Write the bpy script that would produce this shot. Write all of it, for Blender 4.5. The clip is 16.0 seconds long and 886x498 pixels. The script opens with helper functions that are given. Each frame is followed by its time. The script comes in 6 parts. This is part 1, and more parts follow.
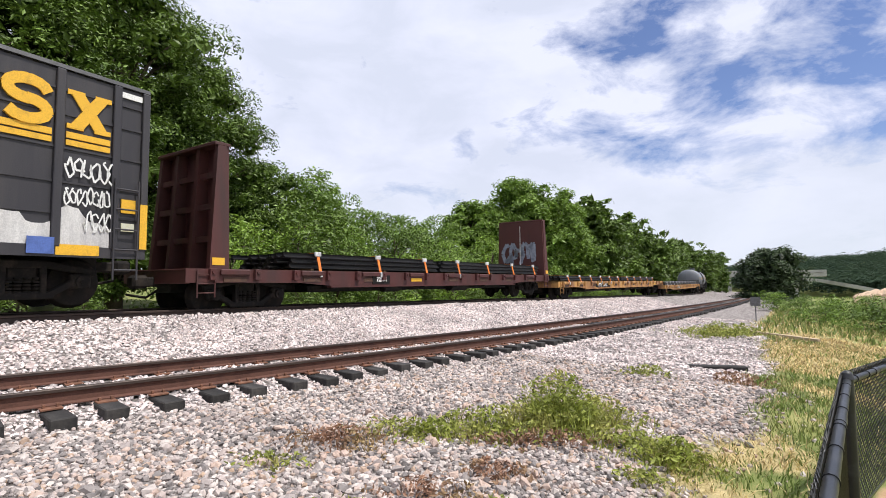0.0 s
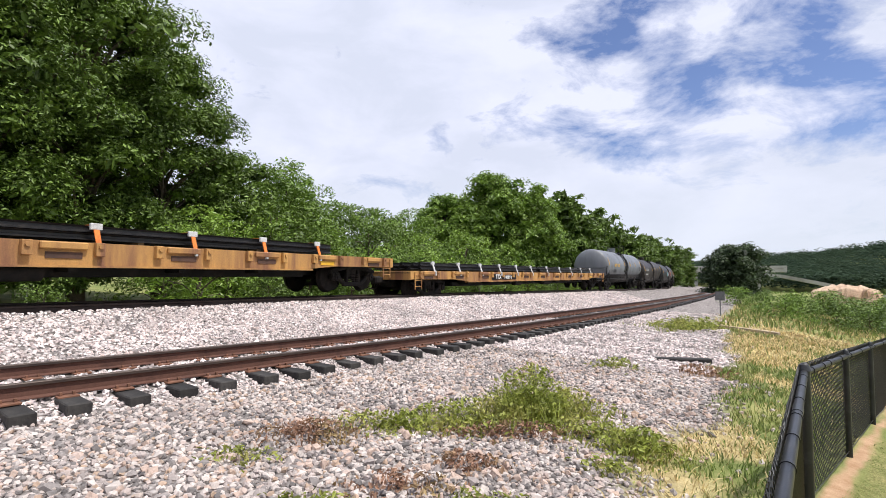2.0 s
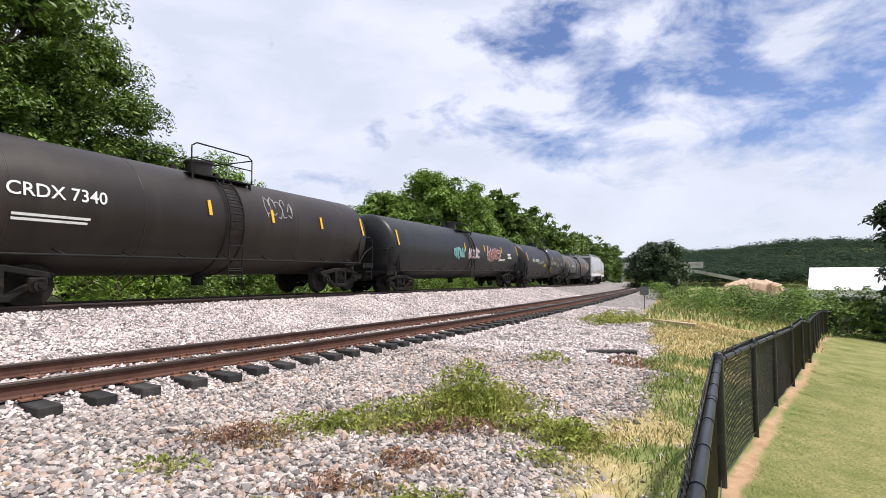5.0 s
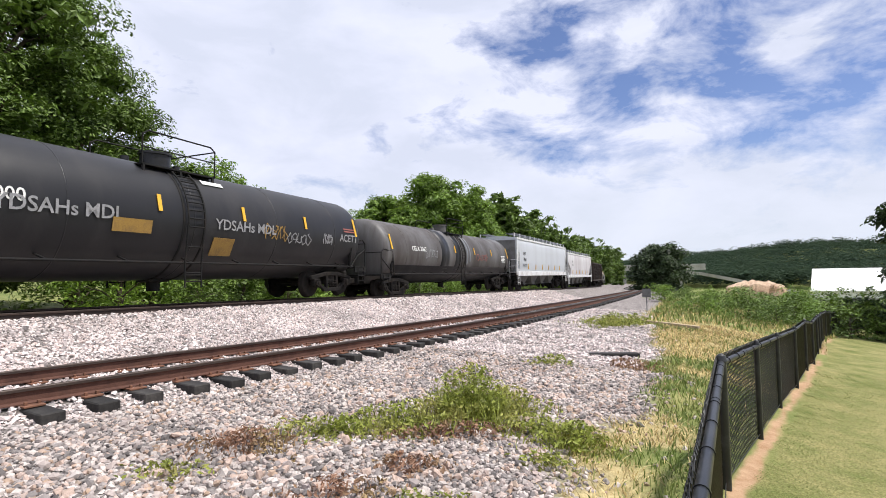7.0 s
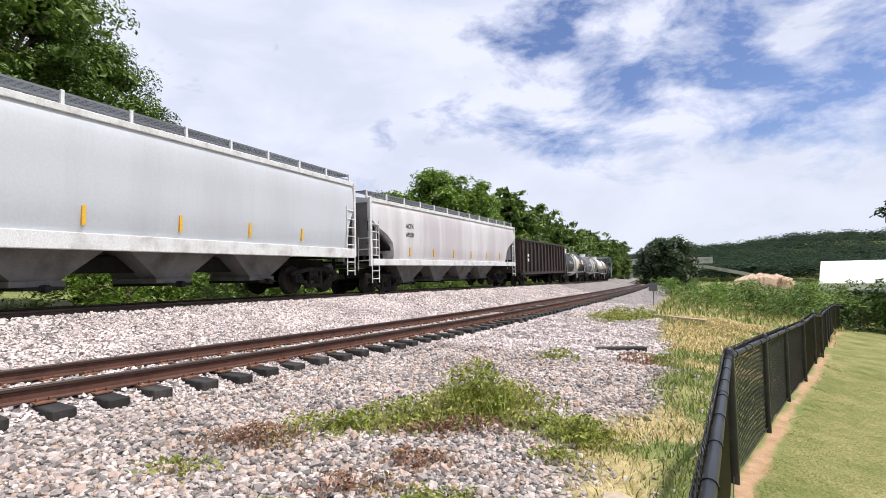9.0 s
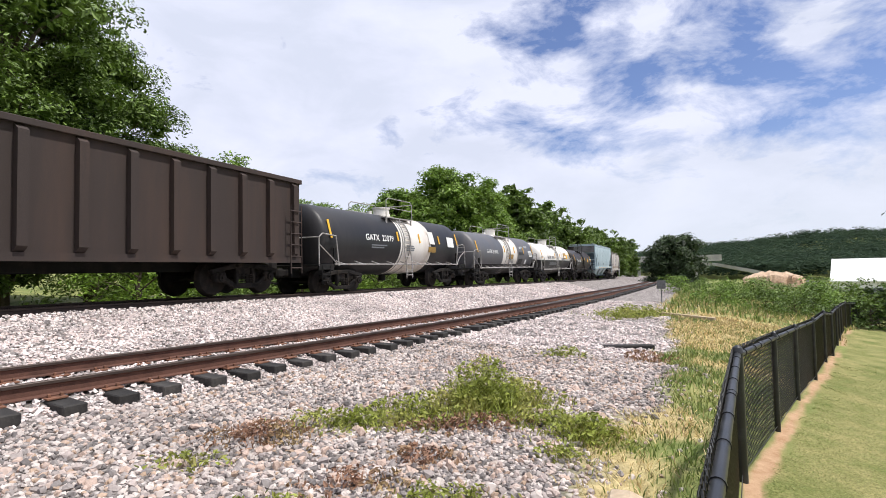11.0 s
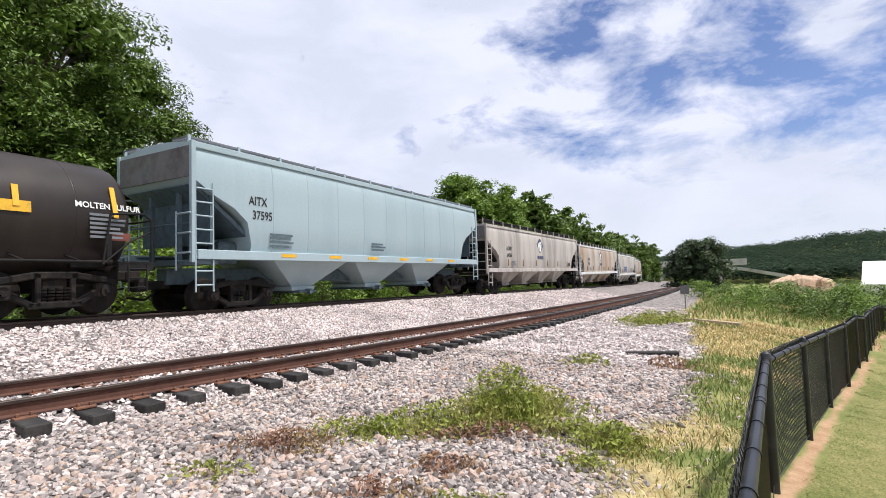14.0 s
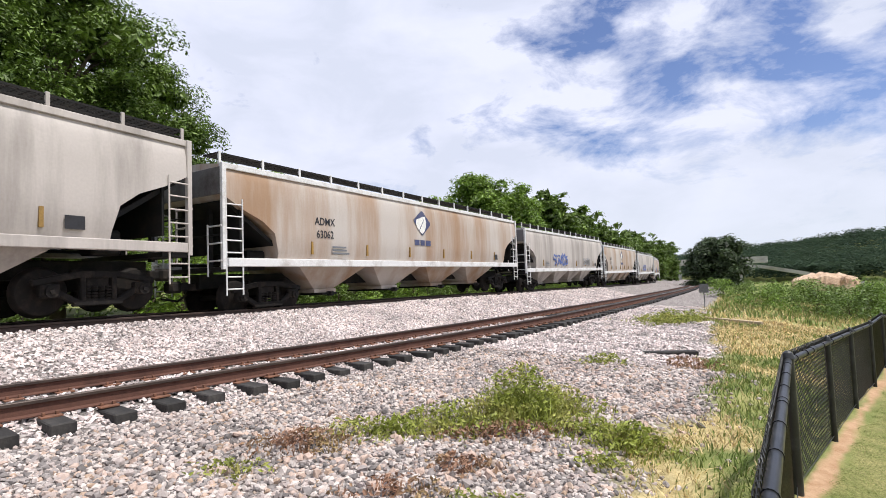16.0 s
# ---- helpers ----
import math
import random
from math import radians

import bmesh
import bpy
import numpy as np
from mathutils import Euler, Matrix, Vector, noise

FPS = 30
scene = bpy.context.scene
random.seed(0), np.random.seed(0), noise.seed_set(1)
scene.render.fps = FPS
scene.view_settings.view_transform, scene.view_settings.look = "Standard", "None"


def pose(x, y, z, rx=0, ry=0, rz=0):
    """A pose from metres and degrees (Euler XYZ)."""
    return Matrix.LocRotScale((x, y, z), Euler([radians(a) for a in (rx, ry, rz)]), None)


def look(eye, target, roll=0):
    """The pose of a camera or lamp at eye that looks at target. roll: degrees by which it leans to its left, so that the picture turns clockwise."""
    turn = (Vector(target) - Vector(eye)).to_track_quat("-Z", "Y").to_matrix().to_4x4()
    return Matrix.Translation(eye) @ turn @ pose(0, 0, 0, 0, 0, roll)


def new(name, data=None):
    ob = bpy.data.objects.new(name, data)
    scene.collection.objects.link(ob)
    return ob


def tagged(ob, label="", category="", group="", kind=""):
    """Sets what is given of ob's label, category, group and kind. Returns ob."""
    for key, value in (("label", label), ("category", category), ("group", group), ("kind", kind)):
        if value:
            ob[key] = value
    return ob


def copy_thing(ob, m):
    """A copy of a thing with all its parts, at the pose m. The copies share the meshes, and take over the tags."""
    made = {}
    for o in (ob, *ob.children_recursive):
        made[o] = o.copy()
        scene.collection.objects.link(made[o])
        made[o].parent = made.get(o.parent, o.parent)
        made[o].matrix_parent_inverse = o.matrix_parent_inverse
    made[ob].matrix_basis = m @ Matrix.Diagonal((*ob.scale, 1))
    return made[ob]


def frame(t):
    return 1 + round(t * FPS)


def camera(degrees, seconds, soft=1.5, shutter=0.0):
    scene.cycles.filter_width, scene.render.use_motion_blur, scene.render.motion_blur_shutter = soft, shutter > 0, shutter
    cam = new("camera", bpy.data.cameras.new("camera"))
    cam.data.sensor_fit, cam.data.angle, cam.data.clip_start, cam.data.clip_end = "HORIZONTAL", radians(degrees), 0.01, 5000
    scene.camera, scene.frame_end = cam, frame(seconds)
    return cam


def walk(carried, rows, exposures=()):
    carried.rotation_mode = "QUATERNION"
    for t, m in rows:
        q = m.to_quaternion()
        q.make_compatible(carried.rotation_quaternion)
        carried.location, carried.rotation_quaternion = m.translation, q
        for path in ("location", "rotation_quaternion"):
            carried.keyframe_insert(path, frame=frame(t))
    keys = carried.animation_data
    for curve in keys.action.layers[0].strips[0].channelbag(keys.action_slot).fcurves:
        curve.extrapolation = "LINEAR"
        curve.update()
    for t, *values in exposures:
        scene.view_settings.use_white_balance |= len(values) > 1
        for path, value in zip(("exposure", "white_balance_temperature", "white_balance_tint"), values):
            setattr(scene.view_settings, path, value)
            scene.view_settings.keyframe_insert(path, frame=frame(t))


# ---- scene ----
cam = camera(82.0, 16.0, soft=0.9)
EYE = 1.7
LOOKS = [(0, 0.10, 3.73, 0.33), (0.5, 0.75, 3.61, 0.38), (1, 0.74, 3.33, 0.45), (1.5, -0.63, 3.10, 0.25), (2, -2.84, 2.99, -0.00), (2.5, -5.04, 2.82, -0.28), (3, -7.02, 2.69, -0.32), (3.5, -8.44, 2.48, -0.27), (4, -9.34, 2.50, -0.09), (6.5, -9.88, 3.04, 0.60), (7, -9.60, 3.10, 0.80), (7.5, -9.32, 3.16, 1.00), (8, -9.13, 3.07, 1.15), (8.5, -9.02, 2.88, 1.22), (9, -8.95, 2.58, 1.21), (11.5, -7.90, 2.31, 1.17), (12, -7.61, 2.51, 1.23), (12.5, -7.30, 2.73, 1.35), (13, -6.94, 2.97, 1.50), (13.5, -6.50, 3.13, 1.69), (14, -6.02, 3.23, 1.84), (14.5, -5.63, 3.27, 1.94), (15, -5.28, 3.28, 2.04), (15.5, -4.91, 3.30, 2.15), (16, -4.30, 3.26, 2.15)]
walk(cam, [(t, pose(0, 0, EYE, 90 + p, r, y)) for t, y, p, r in LOOKS])

# ---- world, sun ----
SUN_AZ, SUN_EL = radians(112), radians(64)      # clockwise from +y; height
world = bpy.data.worlds.new("sky")
scene.world = world
world.use_nodes = True


def build_sky():
    nt = world.node_tree
    nt.nodes.clear()
    N, L = nt.nodes.new, nt.links.new
    out, bg = N("ShaderNodeOutputWorld"), N("ShaderNodeBackground")
    sky = N("ShaderNodeTexSky")
    sky.sky_type, sky.sun_disc = "NISHITA", False
    sky.sun_elevation, sky.sun_rotation = SUN_EL, SUN_AZ
    sky.air_density, sky.dust_density, sky.ozone_density = 1.0, 0.6, 2.0
    tc, sep = N("ShaderNodeTexCoord"), N("ShaderNodeSeparateXYZ")
    L(tc.outputs["Generated"], sep.inputs[0])
    mp = N("ShaderNodeMapping")
    mp.inputs["Location"].default_value = (CLOUD[0], CLOUD[1], 0)
    mp.inputs["Rotation"].default_value = (radians(3), 0, radians(CLOUD[2]))
    mp.inputs["Scale"].default_value = (1.0, 1.0, 2.1)
    L(tc.outputs["Generated"], mp.inputs[0])

    def fbm(scale, detail, rough, dist):
        n = N("ShaderNodeTexNoise")
        n.inputs["Scale"].default_value, n.inputs["Detail"].default_value = scale, detail
        n.inputs["Roughness"].default_value, n.inputs["Distortion"].default_value = rough, dist
        L(mp.outputs[0], n.inputs["Vector"])
        return n
    big, fine = fbm(5.6, 12, 0.6, 0.3), fbm(4.2, 9, 0.55, 0.3)
    # thinner cloud round one part of the sky
    df = N("ShaderNodeVectorMath"); df.operation = "SUBTRACT"
    L(tc.outputs["Generated"], df.inputs[0]); df.inputs[1].default_value = HOLE
    ml = N("ShaderNodeVectorMath"); ml.operation = "MULTIPLY"; ml.inputs[1].default_value = (1, 1, 2.7)
    L(df.outputs[0], ml.inputs[0])
    ln = N("ShaderNodeVectorMath"); ln.operation = "LENGTH"
    L(ml.outputs[0], ln.inputs[0])
    hm = N("ShaderNodeMapRange"); hm.interpolation_type = "SMOOTHSTEP"
    hm.inputs["From Min"].default_value, hm.inputs["From Max"].default_value = 0.2, 0.8
    hm.inputs["To Min"].default_value, hm.inputs["To Max"].default_value = -0.095, 0.14
    L(ln.outputs["Value"], hm.inputs["Value"])
    sumc = N("ShaderNodeMath"); sumc.operation = "ADD"
    L(big.outputs["Fac"], sumc.inputs[0]); L(hm.outputs[0], sumc.inputs[1])
    ramp = N("ShaderNodeValToRGB")                  # cover
    ramp.color_ramp.elements[0].position, ramp.color_ramp.elements[1].position = CLOUD[3], CLOUD[4]
    L(sumc.outputs[0], ramp.inputs[0])
    tone = N("ShaderNodeValToRGB")                  # cloud tone
    e = tone.color_ramp.elements
    e[0].position, e[0].color = 0.36, (0.78, 0.83, 0.98, 1)
    e[1].position, e[1].color = 0.6, (0.93, 0.965, 1.13, 1)
    L(fine.outputs["Fac"], tone.inputs[0])
    cl = N("ShaderNodeMix"); cl.data_type = "RGBA"; cl.blend_type = "MULTIPLY"; cl.inputs[0].default_value = 1
    L(tone.outputs[0], cl.inputs[6]); cl.inputs[7].default_value = (CLOUD[5], CLOUD[5], CLOUD[5] * 1.02, 1)
    skg = N("ShaderNodeMix"); skg.data_type = "RGBA"; skg.blend_type = "MULTIPLY"; skg.inputs[0].default_value = 1
    L(sky.outputs[0], skg.inputs[6]); skg.inputs[7].default_value = (1.1, 1.08, 1.32, 1)
    mix = N("ShaderNodeMix"); mix.data_type = "RGBA"
    L(ramp.outputs[0], mix.inputs[0]); L(skg.outputs[2], mix.inputs[6]); L(cl.outputs[2], mix.inputs[7])
    # thick haze close to the horizon
    hz = N("ShaderNodeMapRange"); hz.inputs["From Min"].default_value, hz.inputs["From Max"].default_value = 0.0, 0.22
    hz.inputs["To Min"].default_value, hz.inputs["To Max"].default_value = 0.75, 0.0
    L(sep.outputs["Z"], hz.inputs["Value"])
    mix2 = N("ShaderNodeMix"); mix2.data_type = "RGBA"
    L(hz.outputs[0], mix2.inputs[0]); L(mix.outputs[2], mix2.inputs[6])
    mix2.inputs[7].default_value = (CLOUD[5] * 0.84, CLOUD[5] * 0.9, CLOUD[5] * 1.0, 1)
    L(mix2.outputs[2], bg.inputs["Color"])
    bg.inputs["Strength"].default_value = 0.1
    L(bg.outputs[0], out.inputs[0])


CLOUD = (1.2, 4.3, 35, 0.34, 0.53, 9.4)
HOLE = (0.66, 0.66, 0.34)
build_sky()
sun = new("sun", bpy.data.lights.new("sun", "SUN"))
sun.data.energy, sun.data.angle, sun.data.color = 4.6, radians(0.6), (1.0, 0.96, 0.9)
sun.matrix_world = look((math.sin(SUN_AZ) * math.cos(SUN_EL) * 50, math.cos(SUN_AZ) * math.cos(SUN_EL) * 50, math.sin(SUN_EL) * 50), (0, 0, 0))
scene.view_settings.exposure = 0.0

# ---- materials ----


def mat(name, col, rough=0.6, metal=0.0, col2=None, scale=6.0, amount=0.5, fine=60.0, bump=0.15, dist=0.01, island=0.0, rnd=0.0, streak=False, spec=0.5, trans=0.0, coat=0.0, grain=0.2):
    """Two-scale mottled surface: col with patches of col2, fine grain in value and relief."""
    m = bpy.data.materials.new(name)
    m.use_nodes = True
    nt = m.node_tree
    N, L, b = nt.nodes.new, nt.links.new, nt.nodes["Principled BSDF"]
    tc, mp = N("ShaderNodeTexCoord"), N("ShaderNodeMapping")
    if streak:
        mp.inputs["Scale"].default_value = (1.0, 1.0, 0.12)
    L(tc.outputs["Object"], mp.inputs[0])
    n1, n2 = N("ShaderNodeTexNoise"), N("ShaderNodeTexNoise")
    n1.inputs["Scale"].default_value, n1.inputs["Detail"].default_value = scale, 6
    n1.inputs["Roughness"].default_value = 0.65
    n2.inputs["Scale"].default_value, n2.inputs["Detail"].default_value = fine, 4
    L(mp.outputs[0], n1.inputs["Vector"]); L(tc.outputs["Object"], n2.inputs["Vector"])
    r1 = N("ShaderNodeMapRange"); r1.inputs["From Min"].default_value, r1.inputs["From Max"].default_value = 0.62 - 0.3 * amount, 0.85 - 0.3 * amount
    L(n1.outputs["Fac"], r1.inputs["Value"])
    mx = N("ShaderNodeMix"); mx.data_type = "RGBA"
    c2 = col2 or tuple(c * 0.6 for c in col)
    mx.inputs[6].default_value, mx.inputs[7].default_value = (*col, 1), (*c2, 1)
    L(r1.outputs[0], mx.inputs[0])
    r2 = N("ShaderNodeMapRange"); r2.inputs["From Min"].default_value, r2.inputs["From Max"].default_value = 0.25, 0.75
    r2.inputs["To Min"].default_value, r2.inputs["To Max"].default_value = 1 - grain, 1 + grain
    L(n2.outputs["Fac"], r2.inputs["Value"])
    val = r2.outputs[0]
    for use, w in (("island", island), ("rnd", rnd)):
        if w:
            src = N("ShaderNodeNewGeometry").outputs["Random Per Island"] if use == "island" else N("ShaderNodeObjectInfo").outputs["Random"]
            r3 = N("ShaderNodeMapRange"); r3.inputs["To Min"].default_value, r3.inputs["To Max"].default_value = 1 - w, 1 + w
            L(src, r3.inputs["Value"])
            mu = N("ShaderNodeMath"); mu.operation = "MULTIPLY"
            L(val, mu.inputs[0]); L(r3.outputs[0], mu.inputs[1])
            val = mu.outputs[0]
    sc = N("ShaderNodeVectorMath"); sc.operation = "SCALE"
    L(mx.outputs[2], sc.inputs[0]); L(val, sc.inputs["Scale"])
    L(sc.outputs[0], b.inputs["Base Color"])
    rr = N("ShaderNodeMapRange"); rr.inputs["To Min"].default_value, rr.inputs["To Max"].default_value = max(rough - 0.12, 0.03), min(rough + 0.15, 1)
    L(n1.outputs["Fac"], rr.inputs["Value"]); L(rr.outputs[0], b.inputs["Roughness"])
    b.inputs["Metallic"].default_value = metal
    b.inputs["Specular IOR Level"].default_value = spec
    if coat:
        b.inputs["Coat Weight"].default_value = coat
    if bump:
        bp = N("ShaderNodeBump"); bp.inputs["Strength"].default_value, bp.inputs["Distance"].default_value = bump, dist
        L(n2.outputs["Fac"], bp.inputs["Height"]); L(bp.outputs[0], b.inputs["Normal"])
    if trans:                                    # thin leaves let light through
        tr, ms = N("ShaderNodeBsdfTranslucent"), N("ShaderNodeMixShader")
        L(sc.outputs[0], tr.inputs["Color"]); ms.inputs[0].default_value = trans
        L(b.outputs[0], ms.inputs[1]); L(tr.outputs[0], ms.inputs[2])
        L(ms.outputs[0], nt.nodes["Material Output"].inputs[0])
    return m


# near-black rail colour stands for the shadow over the main line
M_MAINRAIL = mat("shaded_main_rail", (0.035, 0.022, 0.017), 0.7, 0.0, col2=(0.06, 0.035, 0.025), scale=4, fine=60)
M_RAILTOP = mat("rail_head_steel", (0.06, 0.04, 0.032), 0.5, 0.3, col2=(0.03, 0.02, 0.018), scale=3, fine=80)
M_RAIL = mat("rusty_rail_steel", (0.105, 0.045, 0.03), 0.85, 0.0, col2=(0.06, 0.026, 0.018), scale=4, fine=60, bump=0.3)
M_PLATE = mat("rusty_tie_plate", (0.19, 0.085, 0.05), 0.9, col2=(0.1, 0.05, 0.03), fine=50)
M_TIE = mat("creosoted_tie", (0.019, 0.017, 0.0165), 0.85, col2=(0.05, 0.046, 0.042), scale=5, fine=30, rnd=0.4, bump=0.5)
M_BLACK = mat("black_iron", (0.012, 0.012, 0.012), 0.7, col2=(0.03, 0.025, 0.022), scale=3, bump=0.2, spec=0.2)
M_TRUCK = mat("dusty_cast_truck", (0.014, 0.0125, 0.012), 0.85, col2=(0.042, 0.034, 0.028), scale=4, fine=30, spec=0.2)
M_WHEEL = mat("wheel_steel", (0.016, 0.014, 0.013), 0.7, 0.2, col2=(0.04, 0.03, 0.025), scale=5, spec=0.2)
M_WHITE = mat("white_lettering", (0.75, 0.75, 0.73), 0.6, col2=(0.55, 0.55, 0.53), amount=0.3)
M_YELLOW = mat("yellow_reflector", (0.75, 0.42, 0.03), 0.5, col2=(0.5, 0.28, 0.03), amount=0.3)
M_DARKTXT = mat("black_lettering", (0.02, 0.02, 0.025), 0.6)
M_BARK = mat("tree_bark", (0.10, 0.075, 0.055), 0.95, col2=(0.05, 0.04, 0.03), scale=3, fine=18, bump=0.8, dist=0.04)
M_LEAF = [mat("leaf_green_deep", (0.125, 0.195, 0.034), 0.5, col2=(0.045, 0.08, 0.014), scale=0.32, island=0.55, bump=0, trans=0.13, spec=0.35),
          mat("leaf_green_mid", (0.175, 0.27, 0.045), 0.42, col2=(0.075, 0.14, 0.024), scale=0.5, island=0.5, bump=0, trans=0.25, spec=0.3),
          mat("leaf_green_bright", (0.22, 0.335, 0.05), 0.45, col2=(0.13, 0.22, 0.035), scale=0.4, island=0.5, bump=0, trans=0.35)]
M_PINE = mat("leaf_pine", (0.042, 0.07, 0.024), 0.6, col2=(0.02, 0.035, 0.012), scale=0.4, island=0.5, bump=0, trans=0.15)
M_LEAF.append(M_PINE)
# bluish tone puts the haze of distance into the leaf colour
M_FARWOOD = mat("far_woodland_leaf", (0.05, 0.078, 0.047), 0.9, col2=(0.034, 0.058, 0.04), scale=0.035, fine=0.16, island=0.12, bump=0, trans=0.4, spec=0.1)

# ---- mesh tools ----


class Mb:
    """Collects vertices and faces of one mesh."""

    def __init__(self):
        self.v, self.f, self.s = [], [], []

    def add(self, v, f, smooth=False):
        n = len(self.v)
        self.v += [tuple(p) for p in v]
        self.f += [tuple(n + i for i in q) for q in f]
        self.s += [smooth] * len(f)
        return self

    def box(self, x0, x1, y0, y1, z0, z1, b=0.0, m=None):
        """A box, with chamfered edges where b is given."""
        if b <= 0:
            v = [(x, y, z) for x in (x0, x1) for y in (y0, y1) for z in (z0, z1)]
            f = [(0, 1, 3, 2), (4, 6, 7, 5), (0, 4, 5, 1), (2, 3, 7, 6), (0, 2, 6, 4), (1, 5, 7, 3)]
        else:
            b = min(b, (x1 - x0) / 2.1, (y1 - y0) / 2.1, (z1 - z0) / 2.1)
            v, ix = [], {}
            for i in (0, 1):
                for j in (0, 1):
                    for k in (0, 1):
                        p = ((x0, x1)[i], (y0, y1)[j], (z0, z1)[k])
                        d = ((1, -1)[i] * b, (1, -1)[j] * b, (1, -1)[k] * b)
                        for a in range(3):
                            ix[i, j, k, a] = len(v)
                            v.append(tuple(p[c] + (0 if c == a else d[c]) for c in range(3)))
            f = []
            for a in range(3):
                u, w = (a + 1) % 3, (a + 2) % 3
                for q in (0, 1):
                    c = []
                    for (p1, p2) in ((0, 0), (1, 0), (1, 1), (0, 1)):
                        t = [0, 0, 0]; t[a], t[u], t[w] = q, p1, p2
                        c.append(ix[(*t, a)])
                    f.append(c if q else c[::-1])
                for p1 in (0, 1):
                    for p2 in (0, 1):
                        t0, t1 = [0, 0, 0], [0, 0, 0]
                        t0[a], t1[a] = 0, 1
                        t0[u] = t1[u] = p1; t0[w] = t1[w] = p2
                        c = [ix[(*t0, u)], ix[(*t1, u)], ix[(*t1, w)], ix[(*t0, w)]]
                        f.append(c if p1 == p2 else c[::-1])
            for i in (0, 1):
                for j in (0, 1):
                    for k in (0, 1):
                        c = [ix[i, j, k, a] for a in range(3)]
                        f.append(c if (i + j + k) % 2 else c[::-1])
        if m is not None:
            v = [m @ Vector(p) for p in v]
        return self.add(v, f)

    def cyl(self, p0, p1, r, n=10, r2=None, smooth=True):
        p0, p1 = Vector(p0), Vector(p1)
        d = (p1 - p0).normalized()
        a = d.orthogonal().normalized(); c = d.cross(a)
        r2 = r if r2 is None else r2
        ring = [(math.cos(2 * math.pi * i / n), math.sin(2 * math.pi * i / n)) for i in range(n)]
        v = [p0 + (a * x + c * y) * r for x, y in ring] + [p1 + (a * x + c * y) * r2 for x, y in ring]
        self.add(v, [(i, (i + 1) % n, n + (i + 1) % n, n + i) for i in range(n)], smooth)
        self.add(v[:n], [tuple(range(n))[::-1]])
        self.add(v[n:], [tuple(range(n))])
        return self

    def tube(self, pts, r, n=6):
        for a, b in zip(pts[:-1], pts[1:]):
            self.cyl(a, b, r, n)
        return self

    def prism(self, prof, a, b, axis="x"):
        """A closed outline, of (y, z) along x or of (x, z) along y, from a to b."""
        n = len(prof)
        if axis == "x":
            v = [(a, p, q) for p, q in prof] + [(b, p, q) for p, q in prof]
        else:
            v = [(p, a, q) for p, q in prof] + [(p, b, q) for p, q in prof]
        return self.add(v, [(i, (i + 1) % n, n + (i + 1) % n, n + i) for i in range(n)] + [tuple(range(n))[::-1], tuple(range(n, 2 * n))])

    def lathe(self, prof, n=36, smooth=True):
        """Rings of (x, r) about the x axis at height prof[i][2]."""
        v, f = [], []
        for x, r, zc in prof:
            v += [(x, r * math.sin(2 * math.pi * i / n), zc + r * math.cos(2 * math.pi * i / n)) for i in range(n)]
        for k in range(len(prof) - 1):
            f += [(k * n + i, k * n + (i + 1) % n, (k + 1) * n + (i + 1) % n, (k + 1) * n + i) for i in range(n)]
        return self.add(v, f, smooth)

    def mesh(self, name, material):
        me = bpy.data.meshes.new(name)
        me.from_pydata(self.v, [], self.f)
        me.polygons.foreach_set("use_smooth", self.s)
        me.materials.append(material)
        bm = bmesh.new(); bm.from_mesh(me)
        bmesh.ops.recalc_face_normals(bm, faces=bm.faces)
        bm.to_mesh(me); bm.free()
        return me


def part(name, mb, material, parent, label="", m=None):
    """One mesh object under a thing or a part; mb is an Mb or a ready mesh."""
    ob = new(name, mb.mesh(name, material) if isinstance(mb, Mb) else mb)
    ob.parent = parent
    if m is not None:
        ob.matrix_basis = m
    return tagged(ob, label)


def thing(name, label, category, group="", m=None, kind=""):
    ob = new(name)
    if m is not None:
        ob.matrix_basis = m
    return tagged(ob, label, category, group, kind)


def text_mesh(words, size, material, bold=0.0):
    """Letters as a thin mesh in the xz plane, facing -y, centred."""
    cu = bpy.data.curves.new("letters", "FONT")
    cu.body, cu.size, cu.align_x, cu.align_y = words, size, "CENTER", "CENTER"
    cu.offset, cu.resolution_u = bold, 3
    ob = bpy.data.objects.new("letters", cu)
    me = bpy.data.meshes.new_from_object(ob)
    bpy.data.objects.remove(ob)
    me.materials.clear(); me.materials.append(material)
    me.transform(Matrix.Rotation(radians(90), 4, "X"))
    return me


def lettering(words, size, material, parent, x, y, z, bold=0.004, label="", tilt=0.0, name="lettering"):
    return part(name, text_mesh(words, size, material, bold), material, parent, label, pose(x, y, z, tilt, 0, 0))


# ---- the two tracks ----
KNOTS = (-60, 0, 20, 40, 60, 80, 110, 260, 300, 520)
STEP = np.arange(-60, 521, 1.0)


def line_of(x0, y0, head, bends, z0, fall):
    """A track's centre line: metres along it to place, heading (clockwise from +y) and rail height."""
    k = np.interp(STEP, KNOTS, bends)
    c = np.r_[0, np.cumsum((k[1:] + k[:-1]) / 2)]
    th = head + c - c[60]
    sx = np.r_[0, np.cumsum(np.sin((th[1:] + th[:-1]) / 2))]
    sy = np.r_[0, np.cumsum(np.cos((th[1:] + th[:-1]) / 2))]
    return {"x": x0 + sx - sx[60], "y": y0 + sy - sy[60], "th": th, "z": z0 - fall * np.clip(STEP, -20, 130) / 100}


